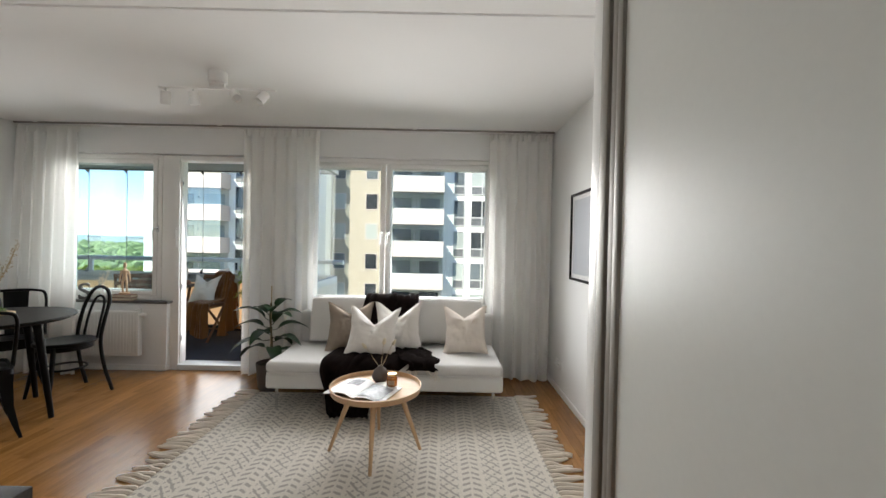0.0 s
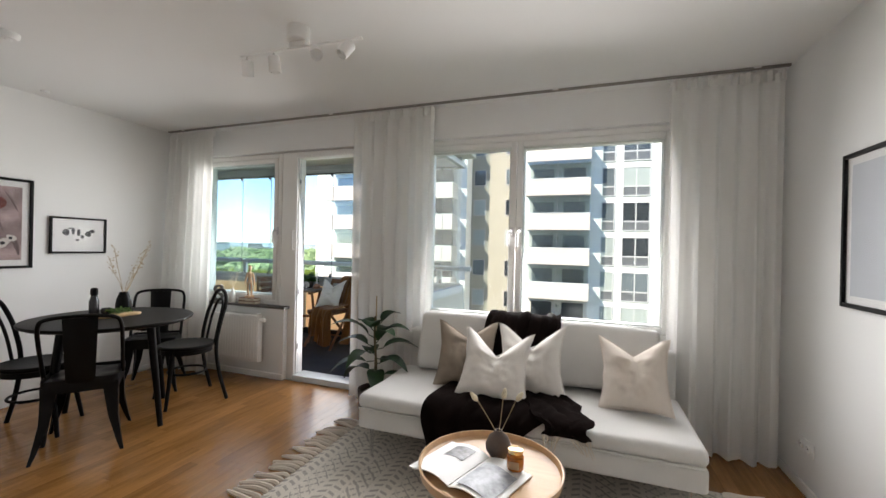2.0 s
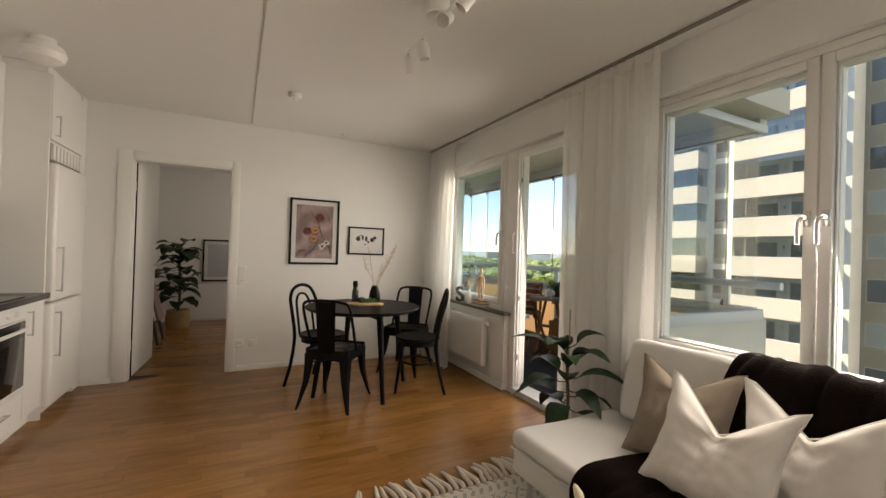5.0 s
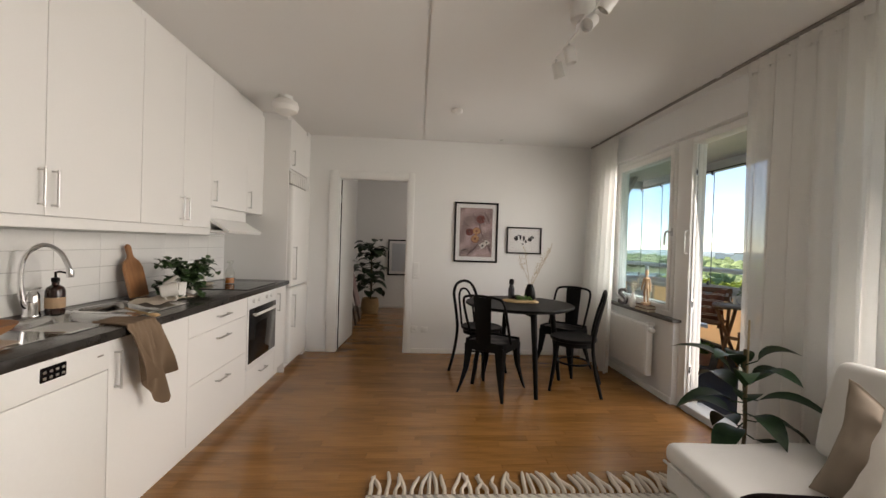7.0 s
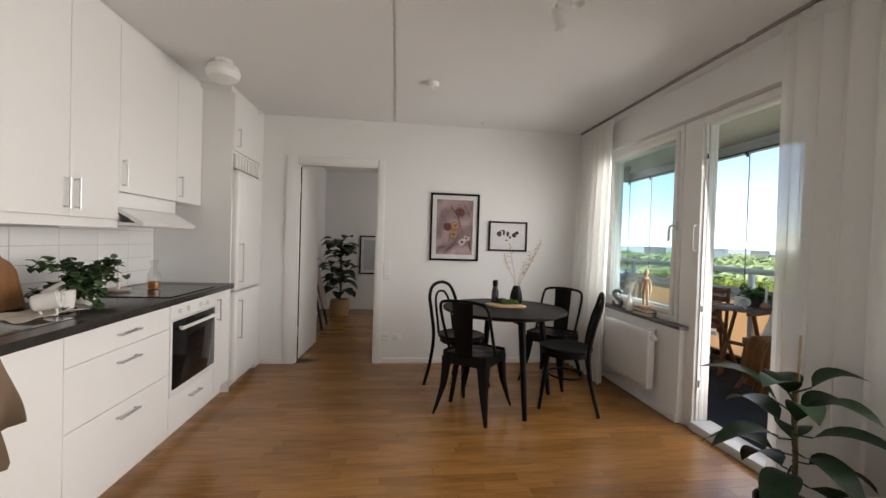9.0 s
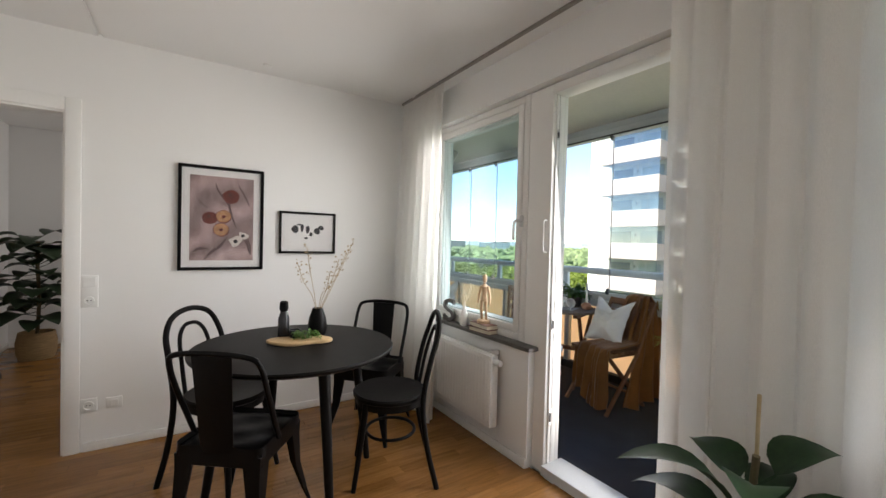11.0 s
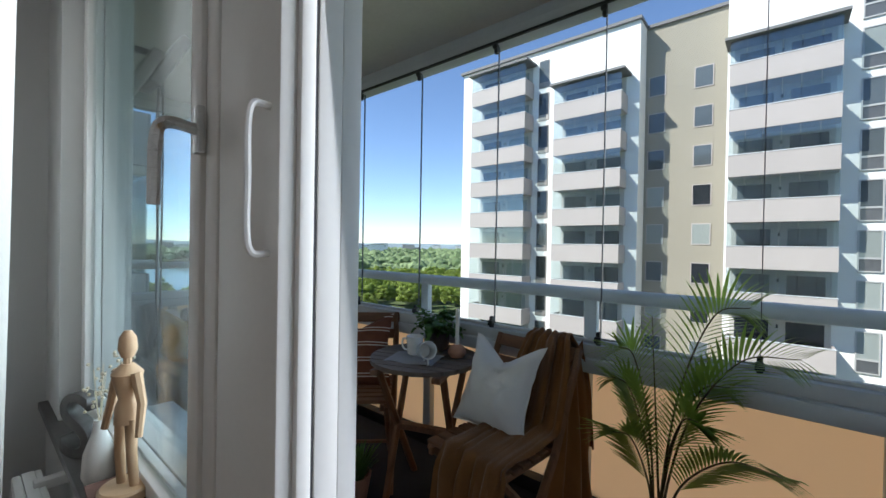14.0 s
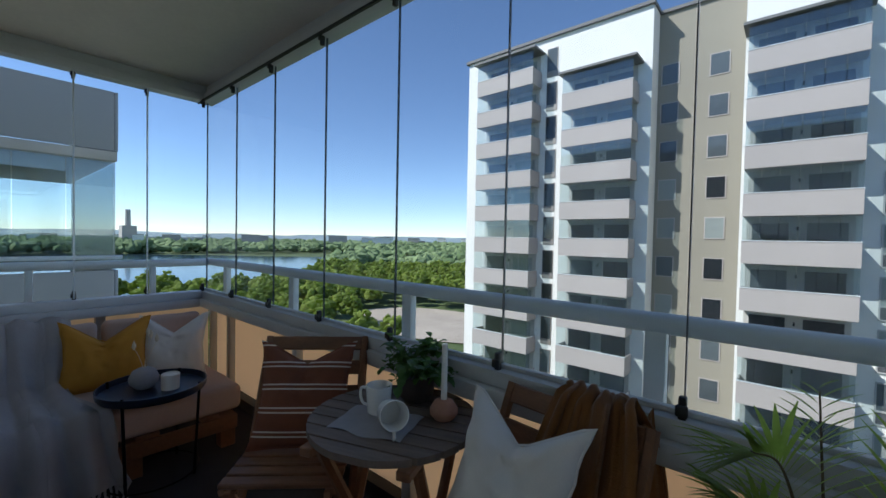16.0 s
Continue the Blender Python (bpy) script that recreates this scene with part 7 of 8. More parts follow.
bm = sheet(B(), 18, 14, lambda u, v: (-0.12 + 0.24 * u, -0.09 + 0.17 * v + 0.01 * math.sin(9 * u), 0.001 + 0.006 * abs(math.sin(7 * u + v) * math.sin(6 * v))), 0.002)
part("cloth", bm, M_GREYTHROW, nk, angle=80)
pt = thing("potted_plant", "leafy green plant in a grey pot on the bistro table", "houseplant", pose(-3.62, 5.48, BT))
part("pot", lathe(B(), [(0, 0), (0.045, 0), (0.06, 0.02), (0.065, 0.09), (0.06, 0.09), (0.055, 0.07), (0, 0.07)], 24), M_BROWNPOT, pt)
foliage(pt, "sprig", (0, 0, 0.08), (0.16, 0.14, 0.14), 26, 0.035, M_HERB, 44, 12, 0.06)
ck = thing("candlestick", "round terracotta holder with a tall white candle", "candle holder", pose(-3.45, 5.43, BT))
part("holder", lathe(B(), [(0, 0), (0.03, 0), (0.044, 0.018), (0.044, 0.032), (0.03, 0.055), (0.012, 0.062), (0, 0.06)], 24), M_TERRA, ck)
part("candle", lathe(B(), [(0, 0.055), (0.010, 0.055), (0.009, 0.235), (0, 0.237)], 14), M_WAX, ck)

# lounge corner
bs = thing("balcony_bench", "pallet bench with blush seat cushions on the balcony", "bench", pose(-5.45, 4.98, BZ))
for k in range(4):
    bm = B()
    box(bm, -0.38, 0.36, -0.57 + 0.29 * k, -0.47 + 0.29 * k, 0.19, 0.21, 0.003, 1)
    part("slat", bm, M_ACACIA, bs)
for y in (-0.55, 0.0, 0.45):
    for x in (-0.36, 0.28):
        bm = B()
        box(bm, x, x + 0.07, y - 0.04, y + 0.04, 0.0, 0.19, 0.003, 1)
        part("leg", bm, M_ACACIA, bs)
bm = B()
box(bm, 0.33, 0.355, -0.58, 0.50, 0.10, 0.18, 0.003, 1)
part("front_board", bm, M_ACACIA, bs)
M_BLUSH = mat("blush_cushion_cover", (0.52, 0.38, 0.32), 0.92, var=0.07, scale=5, bump=0.3, bump_scale=400)
part("seat_cushion", soft_slab(-0.38, 0.37, -0.58, 0.52, 0.212, 0.36, 0.02, 51, 8), M_BLUSH, bs)
for y in (-0.30, 0.25):
    bm = soft_slab(-0.26, 0.26, -0.075, 0.075, 0, 0.34, 0.0, 52, 8)
    move(bm, pose(-0.30, y, 0.36, 0, -10, 0) @ pose(0, 0, 0, 0, 0, 90))
    part("back_cushion", bm, M_BLUSH, bs)
cushion("cushion", "mustard yellow cushion on the balcony bench", M_MUSTARD, 0.41, 0.40, 0.14, pose(-5.47, 4.93, BZ + 0.365, 0, 0, 78) @ pose(0, 0, 0, -18, 0, 0), 0.11, 61, group="balcony cushions")
cushion("cushion", "pale cushion on the balcony bench", M_PILLOW, 0.37, 0.39, 0.14, pose(-5.46, 5.24, BZ + 0.365, 0, 0, 66) @ pose(0, 0, 0, -18, 0, 0), 0.10, 62, group="balcony cushions")
gt = thing("throw_blanket", "light grey fringed throw over the balcony bench", "throw", pose(-5.45, 4.62, BZ))


def grey_fn(u, v):
    x, z = along([(-0.36, 0.52), (-0.33, 0.72), (-0.25, 0.735), (-0.17, 0.55), (-0.10, 0.41), (0.08, 0.385), (0.26, 0.385), (0.375, 0.375), (0.415, 0.28), (0.43, 0.15), (0.45, 0.03)], v)
    s = 2 * u - 1
    wv = noise.noise((2.4 * s, 2.4 * v, 14.0)) + 0.5 * noise.noise((6 * s, 5 * v, 3.0))
    hang = max(0.0, v - 0.66) * 3
    pl = math.sin(11 * s + 3 * wv + 2 * v)
    return (x + 0.03 * wv + 0.030 * pl * (0.25 + hang), s * (0.235 - 0.05 * math.exp(-((v - 0.45) / 0.15) ** 2) + 0.03 * hang) + 0.05 * wv + 0.10 * (v - 0.5), max(0.012, z + 0.035 * abs(wv) + 0.014 * pl + 0.012))


part("cloth", sheet(B(), 56, 60, grey_fn, 0.008), M_GREYTHROW, gt, angle=80)
rq = random.Random(71)
for k in range(30):
    a = Vector(grey_fn((k + 0.5) / 30, 1.0))
    e = Vector((0.05 + rq.uniform(-0.04, 0.03), rq.uniform(-0.04, 0.04), 0.006 - a.z))
    part("tassel", tube(B(), [a, a + e * 0.6, a + e + Vector((0.03, rq.uniform(-0.03, 0.03), 0))], [0.006, 0.005, 0.003], 5), M_GREYTHROW, gt)
ty = thing("tray_table", "dark metal tray table on thin legs on the balcony", "side table", pose(-5.08, 5.06, BZ))
part("tray", lathe(B(), [(0, 0.435), (0.225, 0.435), (0.232, 0.445), (0.235, 0.475), (0.229, 0.475), (0.225, 0.447), (0, 0.443)], 40), M_NAVY, ty)
for k in range(4):
    a = radians(45 + 90 * k)
    part("leg", tube(B(), [(0.225 * math.cos(a), 0.225 * math.sin(a), 0.48), (0.20 * math.cos(a), 0.20 * math.sin(a), 0)], 0.007, 8), M_BLACK, ty)
part("leg_ring", tube(B(), [(0.20 * math.cos(k * math.tau / 32), 0.20 * math.sin(k * math.tau / 32), 0.02) for k in range(32)], 0.005, 6, closed=True), M_BLACK, ty)
vq = vase_thing("vase", "round grey stoneware vase with dried grass", M_GREYTHROW, [(0, 0), (0.035, 0), (0.062, 0.03), (0.066, 0.055), (0.05, 0.09), (0.018, 0.108), (0.015, 0.108), (0, 0.09)], -5.13, 5.03, BZ + 0.4445)
for k, (dx, dy, h) in enumerate(((0.04, -0.05, 0.22), (0.0, 0.03, 0.26), (-0.02, 0.06, 0.23), (0.03, 0.01, 0.28))):
    bm = tube(B(), smooth_path([(0, 0, 0.09), (dx * 0.5, dy * 0.5, 0.17), (dx, dy, h)]), 0.0014, 4)
    lathe(bm, [(0, h - 0.01), (0.009, h + 0.005), (0.008, h + 0.02), (0, h + 0.04)], 8, (dx, dy, 0))
    part("grass_stem", bm, M_BUNNY, vq)
cl = thing("candle", "wide white candle on the tray table", "candle", pose(-5.03, 5.12, BZ + 0.4445))
part("wax", lathe(B(), [(0, 0), (0.04, 0), (0.041, 0.075), (0.037, 0.078), (0.033, 0.070), (0, 0.068)], 24), M_WAX, cl)

# palm, baskets, candles and pots on the floor
PMX, PMY = -2.565, 5.44
pm = thing("palm_plant", "areca palm in a terracotta pot on the balcony", "houseplant", pose(PMX, PMY, BZ))
part("pot", lathe(B(), [(0, 0), (0.075, 0), (0.090, 0.13), (0.100, 0.135), (0.102, 0.16), (0.095, 0.162), (0.085, 0.13), (0, 0.13)], 32), M_TERRA, pm)
part("soil", lathe(B(), [(0, 0.148), (0.088, 0.143)], 20), M_SOIL, pm)
rp = random.Random(17)
fronds = [((0.25, 0.03, 1.04), 62, 1), ((0.37, 0.03, 0.90), 55, 1), ((-0.12, -0.06, 0.87), -60, 1), ((-0.16, 0.0, 0.74), -50, 1), ((-0.12, -0.10, 0.58), -40, 1), ((0.34, -0.12, 0.60), 35, 1), ((0.13, -0.08, 0.68), 60, 1), ((-0.03, 0.02, 0.98), 80, 0), ((0.20, 0.02, 0.78), 50, 1)]
for (tx, ty_, tz), tw, full in fronds:
    base = Vector((rp.uniform(-0.025, 0.025), rp.uniform(-0.025, 0.025), 0.145))
    tip = Vector((tx, ty_, tz))
    if full:
        mids = [Vector((tx * 0.10, ty_ * 0.10, 0.145 + (tz - 0.145) * 0.38)), Vector((tx * 0.28, ty_ * 0.28, 0.145 + (tz - 0.145) * 0.70)), Vector((tx * 0.62, ty_ * 0.62, 0.145 + (tz - 0.145) * 0.96))]
    else:
        mids = [base.lerp(tip, 0.4), base.lerp(tip, 0.7)]
    pth = smooth_path([base] + mids + [tip], 13)
    fr = part("frond_stem", tube(B(), pth, [0.0055 - 0.004 * k / (len(pth) - 1) for k in range(len(pth))], 6), M_STEM, pm)
    bm = B()
    n0 = int(len(pth) * (0.42 if full else 0.8))
    for i in range(n0, len(pth)):
        q = pth[i]
        d = (pth[min(i + 1, len(pth) - 1)] - pth[i - 1]).normalized()
        flat = d.cross(Vector((0, 0, 1)))
        flat = flat.normalized() if flat.length > 0.01 else Vector((1, 0, 0))
        nrm = flat.cross(d).normalized()
        side = flat * math.cos(radians(tw)) + nrm * math.sin(radians(tw))
        f = (i - n0) / max(1, len(pth) - 1 - n0)
        L = (0.15 * math.sin(math.pi * (0.25 + 0.62 * f)) + 0.02) * (1 if full else 0.5)
        for s in (-1, 1):
            e = (d * 0.75 + side * s * 0.8 + Vector((0, 0, -0.12))).normalized()
            q2 = q + d * (0.006 * s)
            end = q2 + e * L * rp.uniform(0.85, 1.12)
            end.y = min(end.y, GY - 0.03 - PMY)
            leaf(bm, q2, end, 0.0105, 0.03, 0.10, 4)
    part("frond", bm, M_PALM, pm, angle=60)


def wicker(m, label, r, h, seed):
    t = thing("wicker_lantern", label, "lantern", m, "wicker lanterns")
    for k in range(9):
        z = h * (k + 0.5) / 9
        rr = r * (0.82 + 0.18 * math.sin(math.pi * (k + 0.8) / 9.5))
        part("hoop", tube(B(), [(rr * math.cos(a * math.tau / 26), rr * math.sin(a * math.tau / 26), z + 0.003 * math.sin(3 * a)) for a in range(26)], 0.0045, 5, closed=True), M_RATTAN, t)
    for k in range(18):
        a = k * math.tau / 18
        part("cane", tube(B(), [(r * (0.82 + 0.18 * math.sin(math.pi * (j + 0.3) / 9.5)) * math.cos(a), r * (0.82 + 0.18 * math.sin(math.pi * (j + 0.3) / 9.5)) * math.sin(a), h * j / 9) for j in range(10)], 0.004, 5), M_RATTAN, t)
    part("grip", tube(B(), smooth_path([(-r * 0.85, 0, h * 0.96), (-r * 0.5, 0, h * 1.18), (r * 0.5, 0, h * 1.18), (r * 0.85, 0, h * 0.96)]), 0.006, 6), M_RATTAN, t)
    return t


wicker(pose(-2.33, 5.33, BZ), "small dark wicker lantern on the balcony floor", 0.13, 0.20, 1)
wicker(pose(-2.08, 5.52, BZ), "tall dark wicker lantern on the balcony floor", 0.15, 0.34, 2)
hp = thing("potted_plant", "grassy herb in a terracotta pot on the floor", "houseplant", pose(-3.78, 5.08, BZ))
part("pot", lathe(B(), [(0, 0), (0.055, 0), (0.075, 0.11), (0.078, 0.13), (0.07, 0.13), (0.06, 0.09), (0, 0.09)], 24), M_TERRA, hp)
rr_ = random.Random(9)
for b in range(8):
    bm = B()
    for j in range(16):
        a, sp2 = rr_.uniform(0, 6.28), rr_.uniform(0.02, 0.10)
        q = Vector((0.04 * math.cos(a), 0.04 * math.sin(a), 0.10))
        leaf(bm, q, q + Vector((sp2 * math.cos(a), sp2 * math.sin(a), rr_.uniform(0.10, 0.19))), 0.012, 0.05, 0.2, 4)
    part("grass_tuft", bm, M_HERB, hp, angle=60)
for x, y, h in ((-0.07, 0.02, 0.10), (0.06, 0.04, 0.15), (0.02, -0.05, 0.07)):
    cz = thing("candle", "white block candle standing on the balcony floor", "candle", pose(-3.98 + x, 5.02 + y, BZ), group="block candles")
    part("wax", lathe(B(), [(0, 0), (0.032, 0), (0.032, h), (0.028, h + 0.003), (0, h - 0.004)], 20), M_WAX, cz)
    part("wick", tube(B(), [(0, 0, h - 0.005), (0.001, 0, h + 0.012)], 0.0012, 4), M_INK, cz)
# slim heater on black brackets on the outer wall
ht = thing("wall_heater", "grey metal outdoor heater on black brackets with a looped black cable", "heater", pose(-4.28, WO + 0.001, 0))
for z, y in ((2.02, 0.19), (1.93, 0.09)):
    bm = B()
    box(bm, -0.09, 0.09, -0.022, 0.022, -0.13, 0.13, 0.010, 3)
    move(bm, pose(0, y, z, -27, 0, 0))
    body = part("housing", bm, M_GREYSEAT, ht, "grey metal reflector housing")
    bm = B()
    box(bm, -0.0945, -0.0905, -0.017, 0.017, -0.12, 0.12, 0.001, 1)
    move(bm, pose(0, y, z, -27, 0, 0))
    part("end_cap", bm, M_ALU, body, "bright metal end cap")
for z, d in ((1.90, 0.10), (2.09, 0.20)):
    bm = B()
    box(bm, -0.105, -0.0955, 0.0, d, z - 0.014, z + 0.014, 0.003)
    part("bracket", bm, M_BLACK, ht)
for dx, dy in ((0.0, -0.006), (0.012, 0.008)):
    part("cable", tube(B(), smooth_path([(-0.10 + dx, 0.19 + dy, 2.10), (-0.115 + dx, 0.20 + dy, 1.90), (-0.12 + dx, 0.196 + 2 * dy, 1.72), (-0.12 + dx, 0.202 + dy, 1.35), (-0.118 + dx, 0.20 + dy, 1.05), (-0.114, 0.204, 0.84)]), 0.0045, 6), M_GASKET, ht, "loose black cable")
part("plug", lathe(B(), [(0, 0.79), (0.016, 0.79), (0.019, 0.80), (0.017, 0.825), (0.009, 0.85), (0, 0.852)], 16, (-0.114, 0.204, 0)), M_GASKET, ht)
part("cable_tail", tube(B(), smooth_path([(-0.114, 0.204, 0.80), (-0.116, 0.20, 0.68), (-0.112, 0.202, 0.55)]), 0.0045, 6), M_GASKET, ht)


# Outside
GZ = -26.0
M_GRASS = mat("far_ground_green", (0.07, 0.12, 0.03), 0.95, var=0.4, scale=0.02, fine=0.3, second=(0.13, 0.17, 0.06))
M_WATER = mat("river_water", (0.03, 0.06, 0.09), 0.12, var=0.2, scale=0.01, fine=0.2, bump=0.25, bump_scale=0.6)
M_CANOPY = mat("tree_canopy", (0.15, 0.205, 0.034), 0.9, var=0.25, scale=0.08, fine=1.2, second=(0.30, 0.37, 0.075), bump=1.0, bump_scale=3.0, island=0.5)
leafy(M_CANOPY, (0.40, 0.50, 0.09), 0.5)
M_FARWOOD = mat("distant_woods", (0.12, 0.19, 0.07), 0.95, var=0.25, scale=0.02, fine=0.25, second=(0.22, 0.29, 0.13), island=0.4)
M_WHITEF = mat("white_rendered_facade", (0.78, 0.77, 0.73), 0.9, var=0.04, scale=0.25, fine=9, bump=0.1, bump_scale=30)
M_BEIGEF = mat("beige_rendered_facade", (0.30, 0.275, 0.22), 0.9, var=0.06, scale=0.3, fine=8, bump=0.1, bump_scale=30)
M_BALF = mat("warm_grey_balcony_front", (0.43, 0.39, 0.365), 0.85, var=0.05, scale=0.5, fine=10, ob_random=0.25)
M_DARKW = mat("dark_window_glass", (0.035, 0.042, 0.05), 0.06, var=0.5, scale=0.7, ob_random=0.9, second=(0.10, 0.12, 0.13))
M_BLIND = mat("pale_window_blind", (0.26, 0.29, 0.275), 0.3, var=0.1, ob_random=0.5)
M_ROOFD = mat("dark_roof_edge", (0.16, 0.16, 0.16), 0.7, var=0.1)
M_DIRT = mat("pale_bare_ground", (0.42, 0.36, 0.29), 0.95, var=0.2, scale=0.08, fine=0.8)
M_RPANEL = mat("dark_grey_spandrel_glass", (0.10, 0.105, 0.11), 0.25, var=0.15, ob_random=0.3)
M_RFRAME = mat("white_grey_window_frame", (0.42, 0.42, 0.41), 0.5, var=0.05)
# duller than the white render: shade of the balcony recess put into the colour
M_RECESS = mat("shade_tinted_balcony_back_wall", (0.50, 0.48, 0.44), 0.9, var=0.06, scale=0.4)
M_BGLASS = glass("balcony_front_glass", (0.80, 0.86, 0.87), 0.10, 0.6)

bm = B()
bmesh.ops.create_grid(bm, x_segments=40, y_segments=40, size=4500)
for v in bm.verts:
    v.co.z = GZ - 0.2
shell("ground", bm, M_GRASS, "green lowland reaching to the horizon", "ground")

# river bend
bm = B()
pl_ = []
for k in range(17):
    a = radians(53 + 47 * k / 16)
    pl_.append((-math.sin(a), math.cos(a), a))
far = [bm.verts.new((x * (620 + 60 * math.sin(5 * a)), y * (620 + 60 * math.sin(5 * a)), GZ)) for x, y, a in pl_]
near = [bm.verts.new((x * (205 + 260 * max(0, 1 - (a - radians(53)) / radians(7)) + 15 * math.sin(9 * a)), y * (205 + 260 * max(0, 1 - (a - radians(53)) / radians(7)) + 15 * math.sin(9 * a)), GZ)) for x, y, a in pl_]
for k in range(16):
    bm.faces.new((near[k], near[k + 1], far[k + 1], far[k]))
bmesh.ops.recalc_face_normals(bm, faces=bm.faces[:])
shell("water", bm, M_WATER, "blue river bend between woods", "water")
bm = lathe(B(), [(0, GZ + 0.1), (30, GZ + 0.1)], 24, (-90, 102, 0), 1.1, 0.7)
shell("gravel_yard", bm, M_DIRT, "pale bare gravel yard among the trees", "ground")
bm = tube(B(), smooth_path([(-70, 112, GZ + 0.2), (-85, 140, GZ + 0.2), (-96, 190, GZ + 0.2), (-150, 300, GZ + 0.2)], 6), 3.5, 6, flat=0.02)
shell("road", bm, M_DIRT, "pale road winding through the trees", "road")


def woods(name, label, seed, spots, blobs, mat_, sub, size=(0.24, 0.44)):
    """Crowns built of many jagged clumps, joined into one mesh."""
    rng = np.random.default_rng(seed)
    tb_ = bmesh.new()
    bmesh.ops.create_icosphere(tb_, subdivisions=sub, radius=1.0)
    base_v = np.array([v.co[:] for v in tb_.verts])
    base_f = np.array([[v.index for v in f.verts] for f in tb_.faces])
    tb_.free()
    vs_, fs_ = [], []
    off = 0
    for x, y, r, h in spots:
        for b in range(blobs):
            th, ph = rng.uniform(0, 6.283), rng.uniform(0, 1)
            rad = r * 0.78 * math.sqrt(rng.uniform(0.05, 1))
            cz_ = GZ + h * (0.45 + 0.5 * ph * (1 - (rad / r) ** 2) + 0.1 * rng.uniform())
            br = r * rng.uniform(*size)
            jit_ = base_v * (1 + rng.uniform(-0.38, 0.38, (len(base_v), 1)))
            vs_.append(jit_ * br * np.array((1, 1, 0.8)) + np.array((x + rad * math.cos(th), y + rad * math.sin(th), cz_)))
            fs_.append(base_f + off)
            off += len(base_v)
    me_ = bpy.data.meshes.new(name)
    me_.from_pydata(np.concatenate(vs_).tolist(), [], np.concatenate(fs_).tolist())
    me_.materials.append(mat_)
    return tagged(new(name, me_), label, "trees", kind="stuff")


rng_w = random.Random(77)


def in_water(x, y):
    d, a = math.hypot(x, y), math.atan2(-x, y)
    if not radians(53) < a < radians(100):
        return False
    return 198 + 260 * max(0, 1 - (a - radians(53)) / radians(7)) < d < 660


spots = []
for _ in range(2600):
    a, d = radians(rng_w.uniform(32, 100)), 75 + 225 * math.sqrt(rng_w.random())
    x, y = -math.sin(a) * d, math.cos(a) * d
    if in_water(x, y) or ((x + 90) / 36) ** 2 + ((y - 102) / 24) ** 2 < 1 or (x > -42 and y < 90) or (radians(35) < a < radians(46) and d < 150) or (d < 190 and a > radians(78)):
        continue
    if any((x - p[0]) ** 2 + (y - p[1]) ** 2 < 27 for p in spots):
        continue
    spots.append((x, y, rng_w.uniform(3.6, 5.6), rng_w.uniform(8, 13)))
woods("woodland", "dense bright green treetops below the balcony", 5, spots, 62, M_CANOPY, 1, (0.13, 0.27))
spots = []
for _ in range(2600):
    a, d = radians(rng_w.uniform(15, 100)), 300 + 1100 * rng_w.random()
    x, y = -math.sin(a) * d, math.cos(a) * d
    if in_water(x, y):
        continue
    spots.append((x, y, rng_w.uniform(9, 17) * (0.7 + d / 1500), rng_w.uniform(9, 15)))
woods("far_woodland", "distant green woods along the river", 6, spots, 7, M_FARWOOD, 1)
# low hills on the horizon, their colour paled to paint in the haze
bm = B()
M_HILL = mat("haze_tinted_blue_green_hills", (0.24, 0.31, 0.33), 0.95, var=0.2, scale=0.003, fine=0.02)
hills = []
for k in range(81):
    a = radians(-30 + 150 * k / 80)
    h = 22 + 14 * noise.noise((k * 0.21, 3.1, 0)) + 8 * noise.noise((k * 0.7, 1.1, 0))
    hills.append((bm.verts.new((-math.sin(a) * 2600, math.cos(a) * 2600, GZ - 2)), bm.verts.new((-math.sin(a) * 2800, math.cos(a) * 2800, GZ + h + 14)), bm.verts.new((-math.sin(a) * 3100, math.cos(a) * 3100, GZ - 2))))
for a, c in zip(hills, hills[1:]):
    bm.faces.new((a[0], c[0], c[1], a[1]))
    bm.faces.new((a[1], c[1], c[2], a[2]))
bmesh.ops.recalc_face_normals(bm, faces=bm.faces[:])
shell("backdrop", bm, M_HILL, "low wooded hills on the horizon with haze painted into their colour", "hills")
# far town blocks and a chimney
for k in range(26):
    a = radians(rng_w.uniform(34, 92))
    d = rng_w.uniform(900, 1700)
    w, h = rng_w.uniform(8, 22), rng_w.uniform(18, 32)
    hb_ = thing("distant_house", "pale distant apartment block among trees", "building", pose(-math.sin(a) * d, math.cos(a) * d, GZ, 0, 0, math.degrees(a)), "distant town")
    bm = B()
    box(bm, -w, w, -7, 7, 0, h * 0.9)
    part("wall", bm, M_WHITEF if k % 3 else M_BALF, hb_)
    bm = B()
    box(bm, -w - 0.5, w + 0.5, -7.5, 7.5, h * 0.9, h * 0.9 + 1.5)
    part("roof", bm, M_BALF, hb_)
ch_ = thing("chimney", "tall thin distant chimney on the horizon", "chimney", pose(-1180, 235, GZ))
part("stack", lathe(B(), [(0, 0), (7, 0), (5, 82), (0, 82)], 14), M_BALF, ch_)
bm = B()
box(bm, -16, 16, -14, 14, 0, 44)
part("boiler_house", bm, M_BALF, ch_)

